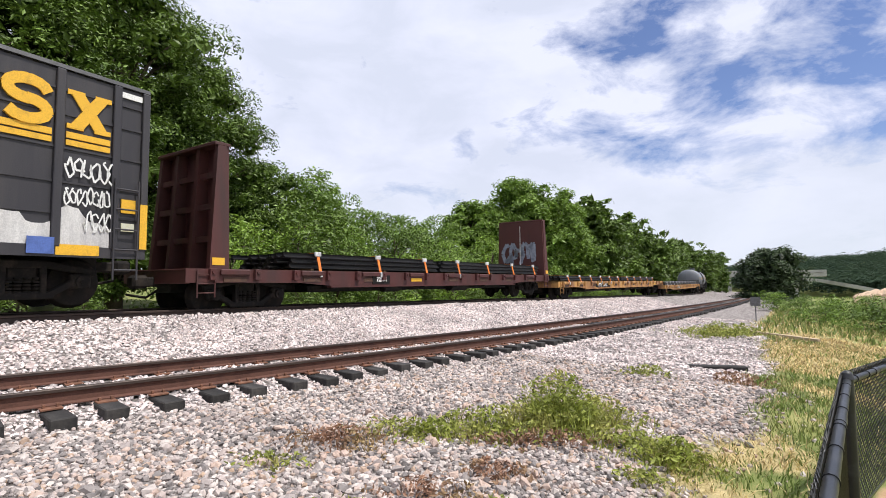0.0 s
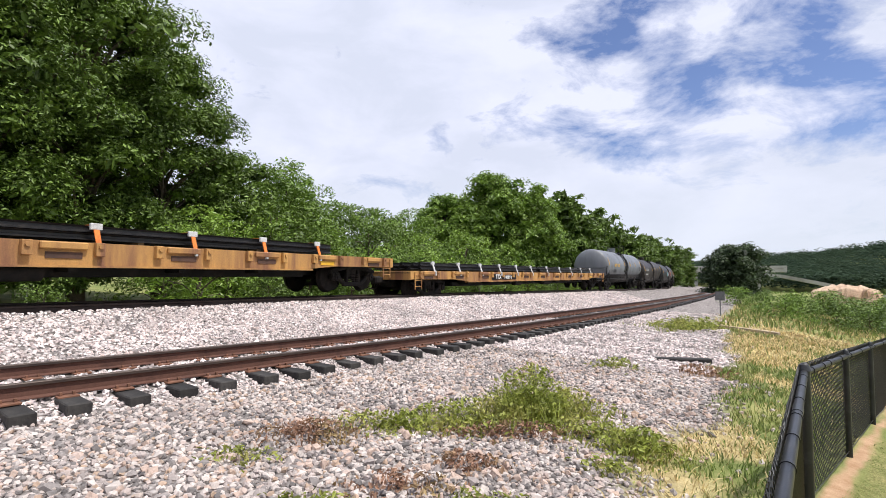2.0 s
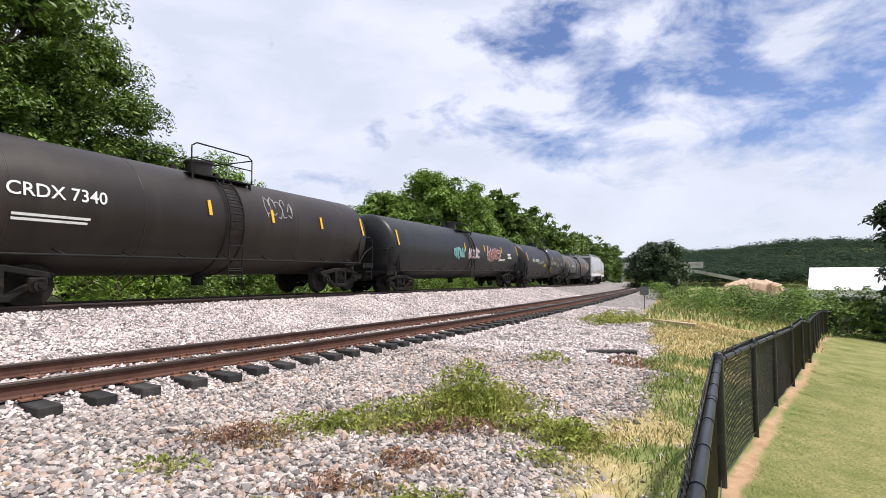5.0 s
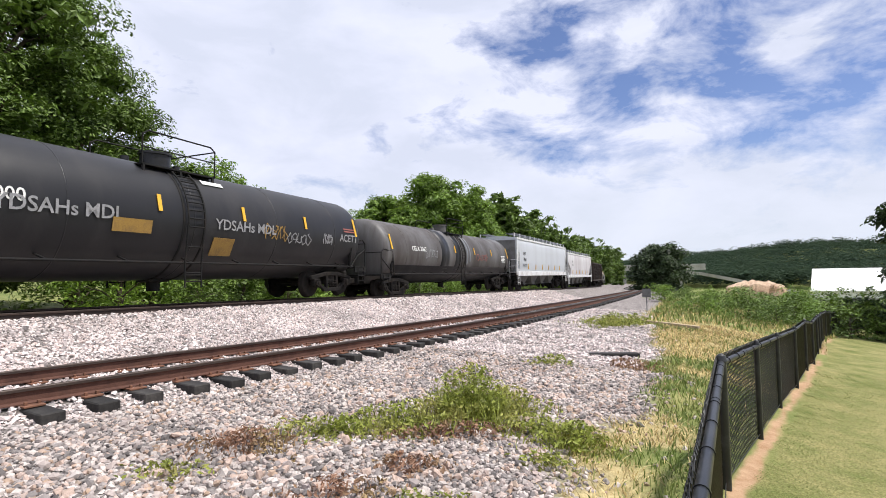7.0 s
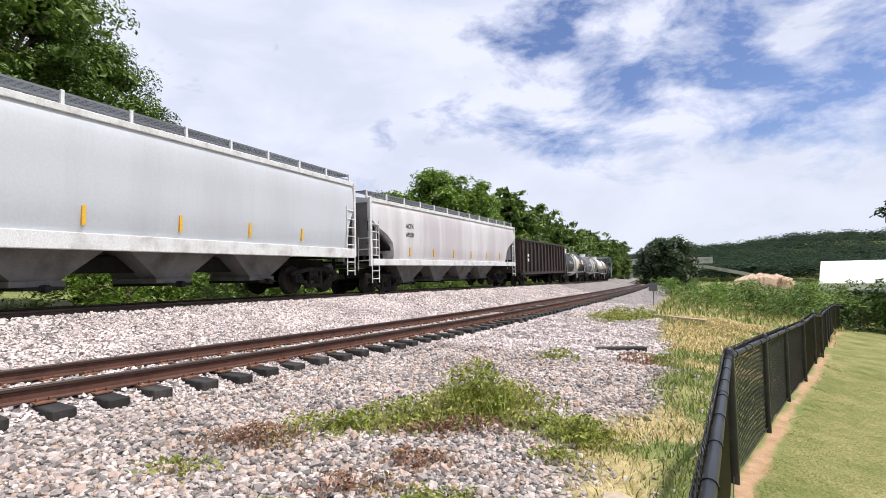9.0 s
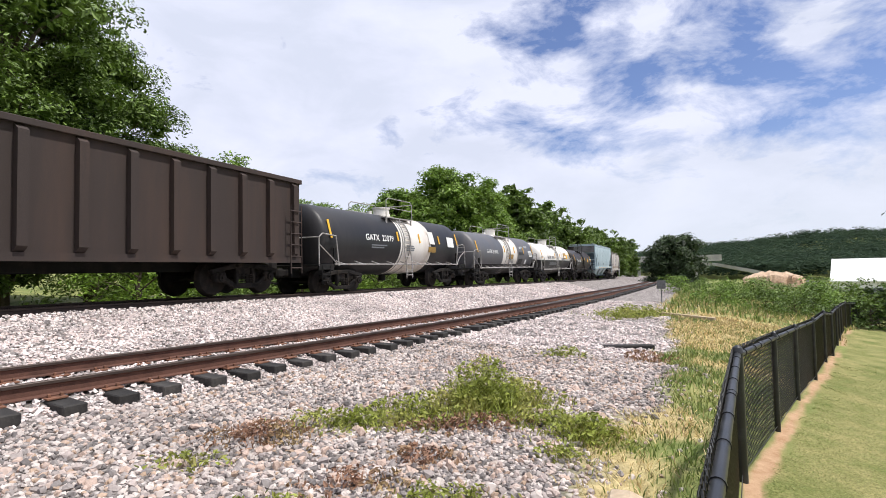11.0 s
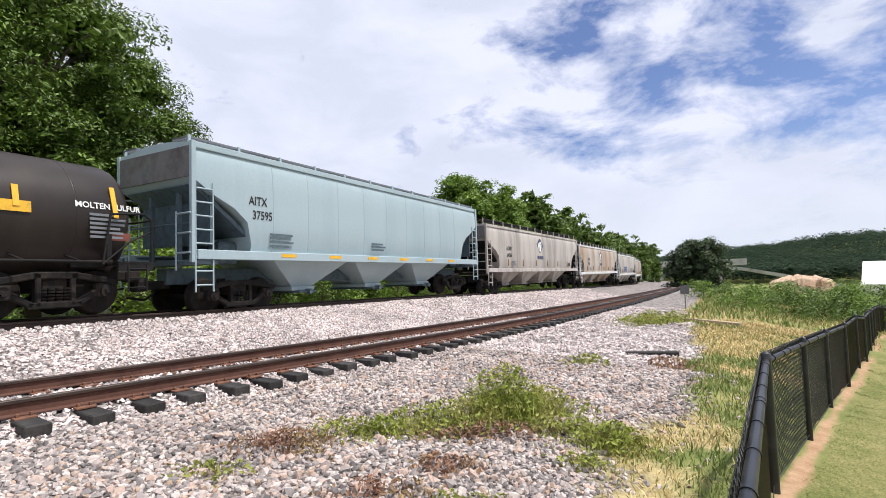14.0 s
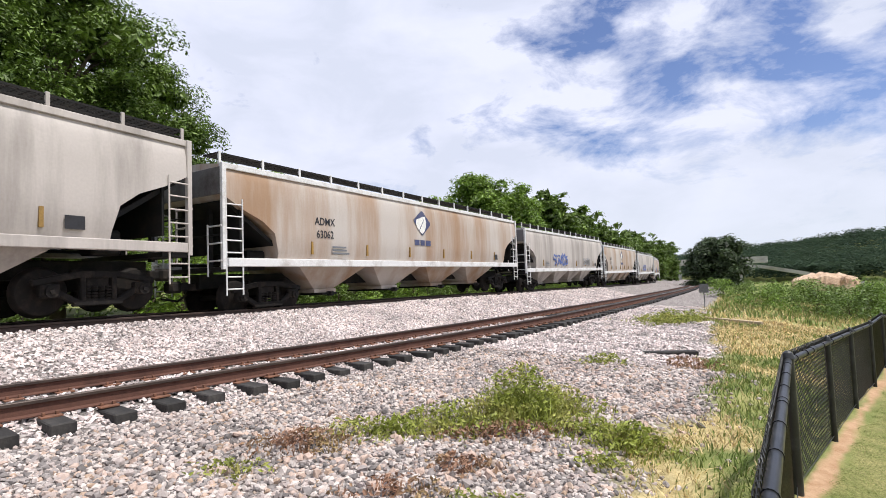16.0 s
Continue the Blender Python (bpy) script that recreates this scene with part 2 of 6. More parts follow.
NEAR = line_of(-4.476, 6.377, 0.7447, (0, -0.01089, -0.00152, -0.00042, -0.00107, 0, -0.002, -0.003, 0, 0), EYE - 1.128, 1.755)
FAR = line_of(-12.265, 2.441, 0.5177, (0.00413, 0.00413, 0.00379, -0.00170, -0.00081, -0.00238, -0.00302, -0.00302, 0, 0), EYE - 0.403, 1.643)
SPEED, SLOWING = 18.996, -0.0727


def on(line, s, side=0.0, up=0.0):
    """A place beside a track: s along, side to its right."""
    x, y, th, z = (np.interp(s, STEP, line[k]) for k in ("x", "y", "th", "z"))
    return Vector((x + side * math.cos(th), y - side * math.sin(th), z + up))


def rail_pose(line, s):
    th, z = np.interp(s, STEP, line["th"]), np.interp(s, STEP, line["z"])
    x, y = np.interp(s, STEP, line["x"]), np.interp(s, STEP, line["y"])
    return pose(x, y, z, 0, 0, 90 - math.degrees(th))


def beside(line, X, Y):
    """Metres along a track and to its right, for arrays of places."""
    X, Y = np.asarray(X, float), np.asarray(Y, float)
    sel = slice(0, len(STEP), 2)
    lx, ly, lt, ls = line["x"][sel], line["y"][sel], line["th"][sel], STEP[sel]
    s, u = np.empty(X.size), np.empty(X.size)
    xf, yf = X.ravel(), Y.ravel()
    for a in range(0, X.size, 20000):
        dx, dy = xf[a:a + 20000, None] - lx, yf[a:a + 20000, None] - ly
        i = np.argmin(dx * dx + dy * dy, 1)
        r = np.arange(len(i))
        along = dx[r, i] * np.sin(lt[i]) + dy[r, i] * np.cos(lt[i])
        s[a:a + 20000] = ls[i] + along
        u[a:a + 20000] = dx[r, i] * np.cos(lt[i]) - dy[r, i] * np.sin(lt[i])
    return s.reshape(X.shape), u.reshape(X.shape)


def wob(X, Y, scale, seed=0.0):
    """Smooth uneven value of about -1 to 1."""
    return (np.sin(X / scale * 1.7 + 1.3 * np.sin(Y / scale * 1.1 + seed)) + np.sin(Y / scale * 2.1 + 1.7 * np.sin(X / scale * 0.9 + seed * 2)) + np.sin((X + Y) / scale * 3.3 + seed * 3) * 0.5) / 2.5


def height(X, Y):
    """The ground's height."""
    X, Y = np.asarray(X, float), np.asarray(Y, float)
    s, u = beside(NEAR, X, Y)
    st, ut = beside(FAR, X, Y)
    zn, zf = np.interp(s, STEP, NEAR["z"]), np.interp(st, STEP, FAR["z"])
    right = zn + np.interp(u, (0.85, 1.15, 1.5, 2.4, 4.0, 5.4, 7.0, 8.2, 9.8, 12.8, 20.8, 45, 90, 200), (-0.225, -0.30, -0.355, -0.39, -0.45, -0.54, -0.58, -0.82, -1.02, -1.37, -2.52, -4.1, -4.9, -5.4))
    left = zf + np.interp(-ut, (1.5, 2.2, 4.5, 8, 20, 60, 200), (-0.22, -0.4, -1.1, -1.0, -0.3, 1.5, 5))
    w = np.clip((-1.5 - u) / np.maximum(-1.5 - u + (ut - 1.5), 0.01), 0, 1)
    mid = (zn - 0.215) * (1 - w) + (zf - 0.09) * w
    z = np.where(u > 0.85, right, np.where(u > -1.5, zn - 0.205, np.where(ut > 1.5, mid, np.where(ut > -1.5, zf - 0.2, left))))
    rough = np.where((u > 1.6) | (ut < -2), 1.0, 0.15) * np.clip(np.hypot(X, Y) / 6, 0.4, 3)
    rough = rough * (1 - 0.8 * sm(fence_side(X, Y), 0.0, 0.6))
    z = z + rough * (0.03 * wob(X, Y, 1.1) + 0.018 * wob(X, Y, 0.31, 2.0))
    # hills on the horizon
    r, az = np.hypot(X, Y), np.degrees(np.arctan2(X, Y))
    hill = np.interp(az, (-60, 0, 22, 30, 36, 43, 47, 60, 90), (8, 8, 12, 14, 20, 27, 27, 24, 18)) + 1.2 * wob(az, az * 0, 3.0)
    z = z + np.clip((r - 250) / 270, 0, 1) ** 1.3 * hill
    return z


def ground_at(x, y):
    return float(height(np.array([x]), np.array([y]))[0])

# ---- ground ----
FENCE = [(0.15, 0.15), (1.0, 1.42), (3.04, 3.91), (4.51, 5.21), (6.17, 6.72), (7.9, 8.2), (9.63, 9.72), (11.36, 11.25), (13.08, 12.8), (14.76, 14.35), (16.45, 15.9), (18.2, 17.4), (20.0, 18.9), (21.8, 20.3), (23.5, 21.5), (25.6, 22.7)]


def fence_side(X, Y):
    """Metres to the right of the fence's line."""
    fx, fy = np.array([p[0] for p in FENCE]), np.array([p[1] for p in FENCE])
    best, side = np.full(X.shape, 1e9), np.zeros(X.shape)
    for a in range(len(FENCE) - 1):
        dx, dy = fx[a + 1] - fx[a], fy[a + 1] - fy[a]
        n = math.hypot(dx, dy)
        lo, hi = (-1e3 if a == 0 else 0.0), (1e4 if a == len(FENCE) - 2 else n)
        t = np.clip(((X - fx[a]) * dx + (Y - fy[a]) * dy) / n, lo, hi)
        px, py = fx[a] + t * dx / n, fy[a] + t * dy / n
        d = np.hypot(X - px, Y - py)
        sg = np.sign((X - fx[a]) * dy - (Y - fy[a]) * dx)
        side = np.where(d < best, sg * d, side)
        best = np.minimum(best, d)
    return side


def sm(x, a, b):
    t = np.clip((x - a) / (b - a), 0, 1)
    return t * t * (3 - 2 * t)


def zones(X, Y):
    """Shares of gravel, bare soil, straw and lawn; what is left is rough grass."""
    s, u = beside(NEAR, X, Y)
    st, ut = beside(FAR, X, Y)
    fs = fence_side(X, Y)
    w = wob(X, Y, 0.9, 1.0) * 0.35 + wob(X, Y, 0.27, 4.0) * 0.15
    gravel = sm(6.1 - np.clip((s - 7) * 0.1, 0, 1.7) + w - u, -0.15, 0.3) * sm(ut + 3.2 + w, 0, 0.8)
    soil = sm(0.09 + w * 0.16 - np.abs(fs - 0.07), 0, 0.05) * (1 - gravel)
    bank = np.exp(-((u - 6.7) / 1.5) ** 2 - ((s - 15) / 4.5) ** 2) * 1.6 + np.exp(-((u - 6.5) / 0.8) ** 2 - ((s + 0.5) / 3.5) ** 2) * 0.7          # worn bank with straw
    straw = np.clip(sm(wob(X, Y, 1.6, 7.0) + 0.3 * wob(X, Y, 0.4, 3.0) + bank, 0.25, 0.75), 0, 1) * (u > 4.7) * (1 - sm(fs, -0.2, 0.2)) * (1 - gravel) * (1 - sm(s, 26, 34))
    lawn = sm(fs + 0.2 * w, 0.1, 0.2) * (1 - sm(fs, 26, 34)) * (1 - gravel)
    return gravel, soil, straw, lawn


def ground_material():
    m = bpy.data.materials.new("ground_soil_gravel_grass")
    m.use_nodes = True
    nt = m.node_tree
    N, L, b = nt.nodes.new, nt.links.new, nt.nodes["Principled BSDF"]
    tc = N("ShaderNodeTexCoord")

    def nz(scale, detail=5, rough=0.6):
        n = N("ShaderNodeTexNoise")
        n.inputs["Scale"].default_value, n.inputs["Detail"].default_value, n.inputs["Roughness"].default_value = scale, detail, rough
        L(tc.outputs["Object"], n.inputs["Vector"])
        return n.outputs["Fac"]

    def two(fac, a, c, lo=0.35, hi=0.65):
        r = N("ShaderNodeValToRGB")
        r.color_ramp.elements[0].position, r.color_ramp.elements[0].color = lo, (*a, 1)
        r.color_ramp.elements[1].position, r.color_ramp.elements[1].color = hi, (*c, 1)
        L(fac, r.inputs[0])
        return r.outputs[0]

    def blend(fac, a, c):
        x = N("ShaderNodeMix"); x.data_type = "RGBA"
        L(fac, x.inputs[0]); L(a, x.inputs[6]); L(c, x.inputs[7])
        return x.outputs[2]

    def attr(name):
        a = N("ShaderNodeAttribute"); a.attribute_name = name
        return a.outputs["Fac"]
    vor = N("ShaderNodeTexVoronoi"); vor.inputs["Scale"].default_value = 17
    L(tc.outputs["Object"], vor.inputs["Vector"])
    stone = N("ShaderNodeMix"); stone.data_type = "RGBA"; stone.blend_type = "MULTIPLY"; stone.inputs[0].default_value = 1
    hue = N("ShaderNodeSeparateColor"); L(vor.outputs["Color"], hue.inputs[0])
    # darker bed tone and cell edges put the shade between stones into colour
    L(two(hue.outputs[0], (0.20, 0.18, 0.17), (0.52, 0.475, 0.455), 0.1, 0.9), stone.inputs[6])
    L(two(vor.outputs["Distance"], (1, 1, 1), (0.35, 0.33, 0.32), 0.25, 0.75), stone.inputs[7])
    weeds = two(nz(0.7, 8, 0.7), (0.10, 0.14, 0.035), (0.30, 0.30, 0.11), 0.35, 0.68)
    col = weeds
    turf = N("ShaderNodeMix"); turf.data_type = "RGBA"; turf.blend_type = "MULTIPLY"; turf.inputs[0].default_value = 1
    L(two(nz(1.3, 10, 0.72), (0.15, 0.18, 0.05), (0.35, 0.31, 0.14), 0.36, 0.66), turf.inputs[6]); L(two(nz(38, 4, 0.7), (0.55, 0.58, 0.5), (1.15, 1.12, 1.1), 0.35, 0.65), turf.inputs[7])
    col = blend(attr("lawn"), col, turf.outputs[2])
    col = blend(attr("straw"), col, two(nz(9, 8, 0.75), (0.27, 0.22, 0.09), (0.62, 0.50, 0.27), 0.35, 0.65))
    col = blend(attr("soil"), col, two(nz(7, 8, 0.7), (0.36, 0.215, 0.12), (0.50, 0.335, 0.21), 0.35, 0.65))
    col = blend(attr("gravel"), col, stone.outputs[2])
    L(col, b.inputs["Base Color"])
    b.inputs["Roughness"].default_value = 0.95
    b.inputs["Specular IOR Level"].default_value = 0.2
    bp = N("ShaderNodeBump"); bp.inputs["Strength"].default_value, bp.inputs["Distance"].default_value = 0.7, 0.03
    mixh = N("ShaderNodeMix"); mixh.data_type = "FLOAT"
    inv = N("ShaderNodeMath"); inv.operation = "SUBTRACT"; inv.inputs[0].default_value = 1.0
    L(vor.outputs["Distance"], inv.inputs[1])
    L(attr("gravel"), mixh.inputs[0]); L(nz(22, 6, 0.7), mixh.inputs[2]); L(inv.outputs[0], mixh.inputs[3])
    L(mixh.outputs[0], bp.inputs["Height"]); L(bp.outputs[0], b.inputs["Normal"])
    return m


def build_ground():
    az = np.radians(np.r_[np.arange(-52, 62, 0.4), np.arange(62, 308, 4.0)])
    r = 0.5 * 1.025 ** np.arange(0, 335)
    A, R = np.meshgrid(az, r)
    X, Y = R * np.sin(A), R * np.cos(A)
    Z = height(X, Y)
    n, k = len(az), len(r)
    v = np.stack([X, Y, Z], -1).reshape(-1, 3)
    i = np.arange(k - 1)[:, None] * n + np.arange(n)[None]
    j = np.arange(k - 1)[:, None] * n + (np.arange(n)[None] + 1) % n
    f = np.stack([i, i + n, j + n, j], -1).reshape(-1, 4)
    v = np.vstack([v, [[0, 0, ground_at(0, 0.4)]]])
    faces = f.tolist() + [(len(v) - 1, a, (a + 1) % n) for a in range(n)]
    me = bpy.data.meshes.new("ground")
    me.from_pydata(v.tolist(), [], faces)
    me.polygons.foreach_set("use_smooth", [True] * len(faces))
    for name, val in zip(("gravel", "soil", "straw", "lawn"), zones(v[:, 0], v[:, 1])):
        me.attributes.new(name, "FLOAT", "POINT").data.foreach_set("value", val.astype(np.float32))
    me.materials.append(ground_material())
    tagged(new("ground", me), "rolling ground of gravel, reddish soil, straw and mown grass", "ground", kind="structure")


build_ground()


def rail_part(line, side, s0, s1, parent, name="rail", steel=M_RAIL):
    """A rolled rail along a track: foot, web and head."""
    prof = [(-0.07, -0.172), (0.07, -0.172), (0.07, -0.16), (0.012, -0.145), (0.009, -0.05), (0.036, -0.038), (0.036, -0.008), (0.028, 0.0), (-0.028, 0.0), (-0.036, -0.008), (-0.036, -0.038), (-0.009, -0.05), (-0.012, -0.145), (-0.07, -0.16)]
    ss = np.r_[np.arange(s0, 60, 1.5), np.arange(60, s1, 4.0)]
    n, mb = len(prof), Mb()
    v, f = [], []
    for s in ss:
        v += [on(line, s, side + p, q) for p, q in prof]
    for k in range(len(ss) - 1):
        f += [(k * n + i, k * n + (i + 1) % n, (k + 1) * n + (i + 1) % n, (k + 1) * n + i) for i in range(n)]
    mb.add(v, f)
    me = mb.mesh(name, steel)
    me.materials.append(M_RAILTOP)
    for p in me.polygons:
        if p.index % n in (5, 6, 7, 8, 9):
            p.material_index = 1
    ob = new(name, me)
    ob.parent = parent
    return ob


def build_track(line, name, label, s0, s1, ties, steel):
    tr = thing(name, label, "railway track", kind="structure")
    rail_part(line, 0.75, s0, s1, tr, steel=steel), rail_part(line, -0.75, s0, s1, tr, steel=steel)
    tie = Mb().box(-0.115, 0.115, -1.32, 1.32, -0.18, 0.0, 0.012).mesh("tie", M_TIE)
    plate = Mb().box(-0.1, 0.1, -0.18, 0.18, 0.0, 0.022, 0.004)
    for a, b in ((-0.06, -0.1), (0.06, -0.1), (0.06, 0.1), (-0.06, 0.1)):
        plate.box(a - 0.014, a + 0.014, b - 0.02, b + 0.02, 0.02, 0.058, 0.004)
    plate = plate.mesh("tie_plate", M_PLATE)
    rng = random.Random(4)
    rest = Mb()
    for k in range(ties):
        s = s0 + 4 + k * 0.53 + rng.uniform(-0.03, 0.03)
        m = rail_pose(line, s) @ pose(0, rng.uniform(-0.05, 0.05), -0.194 + rng.uniform(-0.012, 0.006), rng.uniform(-0.4, 0.4), rng.uniform(-1, 1), rng.uniform(-1.2, 1.2))
        if s < 34:
            part("tie", tie, None, tr, m=m)
            for side in (-0.75, 0.75):
                part("tie_plate", plate, None, tr, m=rail_pose(line, s) @ pose(0, side, -0.195))
        else:
            rest.box(-0.115, 0.115, -1.32, 1.32, -0.18, 0.0, m=m)
    if rest.v:
        ob = part("tie_rows", rest, M_TIE, tr)
        tagged(ob, kind="stuff")


build_track(NEAR, "siding_track", "rust-brown rails on dark creosoted ties in pale ballast", -14, 150, 190, M_RAIL)
build_track(FAR, "main_track", "rails of the main line along the ballast crown", -50, 200, 90, M_MAINRAIL)

# ---- railcars ----


def make_truck_meshes():
    w = Mb()
    for y in (-0.72, 0.72):
        sg = 1 if y > 0 else -1
        prof = [(0.05, -0.07), (0.42, -0.07), (0.44, -0.065), (0.455, 0.03), (0.49, 0.065), (0.49, 0.085), (0.42, 0.07), (0.36, 0.03), (0.2, 0.02), (0.14, 0.06), (0.08, 0.07), (0.05, 0.07)]
        n = 22
        v, f = [], []
        for r, d in prof:
            v += [(r * math.cos(2 * math.pi * i / n), y - sg * d, r * math.sin(2 * math.pi * i / n)) for i in range(n)]
        for k in range(len(prof) - 1):
            f += [(k * n + i, k * n + (i + 1) % n, (k + 1) * n + (i + 1) % n, (k + 1) * n + i) for i in range(n)]
        w.add(v, f, True)
    w.cyl((0, -0.95, 0), (0, 0.95, 0), 0.075, 12)
    sf = Mb()
    # top member, two diagonals, bottom member and pedestal jaws
    for (x0, z0, x1, z1, h) in ((-1.12, 0.2, -0.35, 0.34, 0.13), (-0.35, 0.34, 0.35, 0.34, 0.14), (0.35, 0.34, 1.12, 0.2, 0.13), (-0.98, 0.14, -0.42, -0.2, 0.12), (0.98, 0.14, 0.42, -0.2, 0.12), (-0.42, -0.22, 0.42, -0.22, 0.13), (-0.30, -0.2, -0.30, 0.34, 0.1), (0.30, -0.2, 0.30, 0.34, 0.1)):
        L = math.hypot(x1 - x0, z1 - z0)
        m = pose((x0 + x1) / 2, 0, (z0 + z1) / 2, 0, -math.degrees(math.atan2(z1 - z0, x1 - x0)), 0)
        sf.box(-L / 2 - 0.05, L / 2 + 0.05, -0.07, 0.07, -h / 2, h / 2, 0.02, m)
    for x in (-0.89, 0.89):
        sf.box(x - 0.17, x + 0.17, -0.1, 0.08, -0.1, 0.17, 0.03)
        sf.cyl((x, -0.16, 0.02), (x, 0.0, 0.02), 0.115, 14)
        sf.cyl((x, -0.19, 0.02), (x, -0.15, 0.02), 0.05, 8)
    sp = Mb()
    for x in (-0.2, -0.07, 0.07, 0.2):
        for z in range(5):
            sp.cyl((x, 0, -0.15 + z * 0.06), (x, 0, -0.115 + z * 0.06), 0.062, 10)
    bo = Mb().box(-0.24, 0.24, -1.0, 1.0, 0.06, 0.36, 0.04).box(-0.12, 0.12, -0.3, 0.3, 0.3, 0.52, 0.02)
    return w.mesh("wheelset", M_WHEEL), sf.mesh("side_frame", M_TRUCK), sp.mesh("spring_pack", M_TRUCK), bo.mesh("truck", M_TRUCK)


WHEELS, SIDE_FRAME, SPRINGS, BOLSTER = make_truck_meshes()


def put_truck(car, x):
    t = part("truck", BOLSTER, None, car, "dusty cast-steel truck", pose(x, 0, 0.40))
    for dx in (-0.89, 0.89):
        part("wheelset", WHEELS, None, t, m=pose(dx, 0, 0.06))
    for y in (-1.0, 1.0):
        part("side_frame", SIDE_FRAME, None, t, m=pose(0, y, 0.05, 0, 0, 0 if y < 0 else 180))
        part("spring_pack", SPRINGS, None, t, m=pose(0, y, 0.03))
    return t


def put_coupler(car, x, sg):
    c = Mb().box(min(x, x + sg * 0.75), max(x, x + sg * 0.75), -0.09, 0.09, 0.68, 0.9, 0.03)
    c.box(min(x + sg * 0.6, x + sg * 0.95), max(x + sg * 0.6, x + sg * 0.95), -0.17, 0.17, 0.64, 0.94, 0.06)
    c.tube([(x, 0.35, 0.7), (x + sg * 0.4, 0.4, 0.42), (x + sg * 0.85, 0.36, 0.5)], 0.03, 6)
    part("coupler", c, M_TRUCK, car)


def ladder(x0, z0, z1, y, w=0.42, rungs=6, r=0.018):
    mb = Mb()
    mb.cyl((x0, y, z0), (x0, y, z1), r, 6); mb.cyl((x0 + w, y, z0), (x0 + w, y, z1), r, 6)
    for k in range(rungs):
        z = z0 + (z1 - z0) * (k + 0.5) / rungs
        mb.cyl((x0, y, z), (x0 + w, y, z), r * 0.8, 5)
    return mb


def running_gear(car, L, inset=1.9):
    for sg in (-1, 1):
        put_truck(car, sg * (L / 2 - 0.35 - inset))
        put_coupler(car, sg * (L / 2 - 0.9), sg)


def tag_bars(car, x, y, z, rows, w, h=0.05, gap=0.09, material=None, tilt=0.0, name="stencil"):
    """Unreadable small print as plain bars."""
    rng = random.Random(int(x * 100) + rows)
    mb = Mb()
    for k in range(rows):
        ww = w * rng.uniform(0.7, 1.0)
        mb.box(0, ww, -0.003, 0.003, -k * gap - h, -k * gap)
    return part(name, mb, material or M_WHITE, car, m=pose(x, y, z, tilt, 0, 0))


def scrawl(car, x, y, z, w, h, material, seed, tilt=0.0, r=0.035, strokes=9):
    """Spray-painted loops with no readable words."""
    rng = random.Random(seed)
    mb = Mb()
    for k in range(strokes):
        cx = w * (k + 0.5) / strokes
        pts, a0 = [], rng.uniform(0, 6)
        for q in range(8):
            a = a0 + q * rng.uniform(0.5, 1.0)
            pts.append((cx + math.cos(a) * w / strokes * rng.uniform(0.35, 0.75), 0, h * (0.5 + 0.5 * math.sin(a) * rng.uniform(0.6, 1.0))))
        for a, b in zip(pts[:-1], pts[1:]):
            d = Vector(b) - Vector(a)
            n = Vector((-d.z, 0, d.x)).normalized() * r
            a, b = Vector(a), Vector(b)
            t = Vector((0, -0.004, 0))
            mb.add([a - n + t, b - n + t, b + n + t, a + n + t, a - n, b - n, b + n, a + n], [(0, 1, 2, 3), (0, 1, 5, 4), (2, 3, 7, 6), (1, 2, 6, 5), (0, 3, 7, 4)])
    return part("graffiti", mb, material, car, "spray-painted graffiti strokes", pose(x, y, z, tilt, 0, 0))


def tank_profile(a, r, zc, x0, x1):
    """Rings of a tank with dished heads, between x0 and x1."""
    d = r * 0.31
    xs = [-a - d * math.cos(t) for t in np.linspace(0.0, math.pi / 2, 9)] + list(np.linspace(-a, a, 15)[1:-1]) + [a + d * math.sin(t) for t in np.linspace(0, math.pi / 2, 9)]
    out = []
    for x in sorted(set([round(q, 4) for q in xs if x0 <= q <= x1] + [q for q in (x0, x1) if -a - d < q < a + d])):
        e = max(abs(x) - a, 0) / d
        out.append((x, max(r * math.sqrt(max(1 - e ** 2.0, 0)), 0.01), zc))
    return out


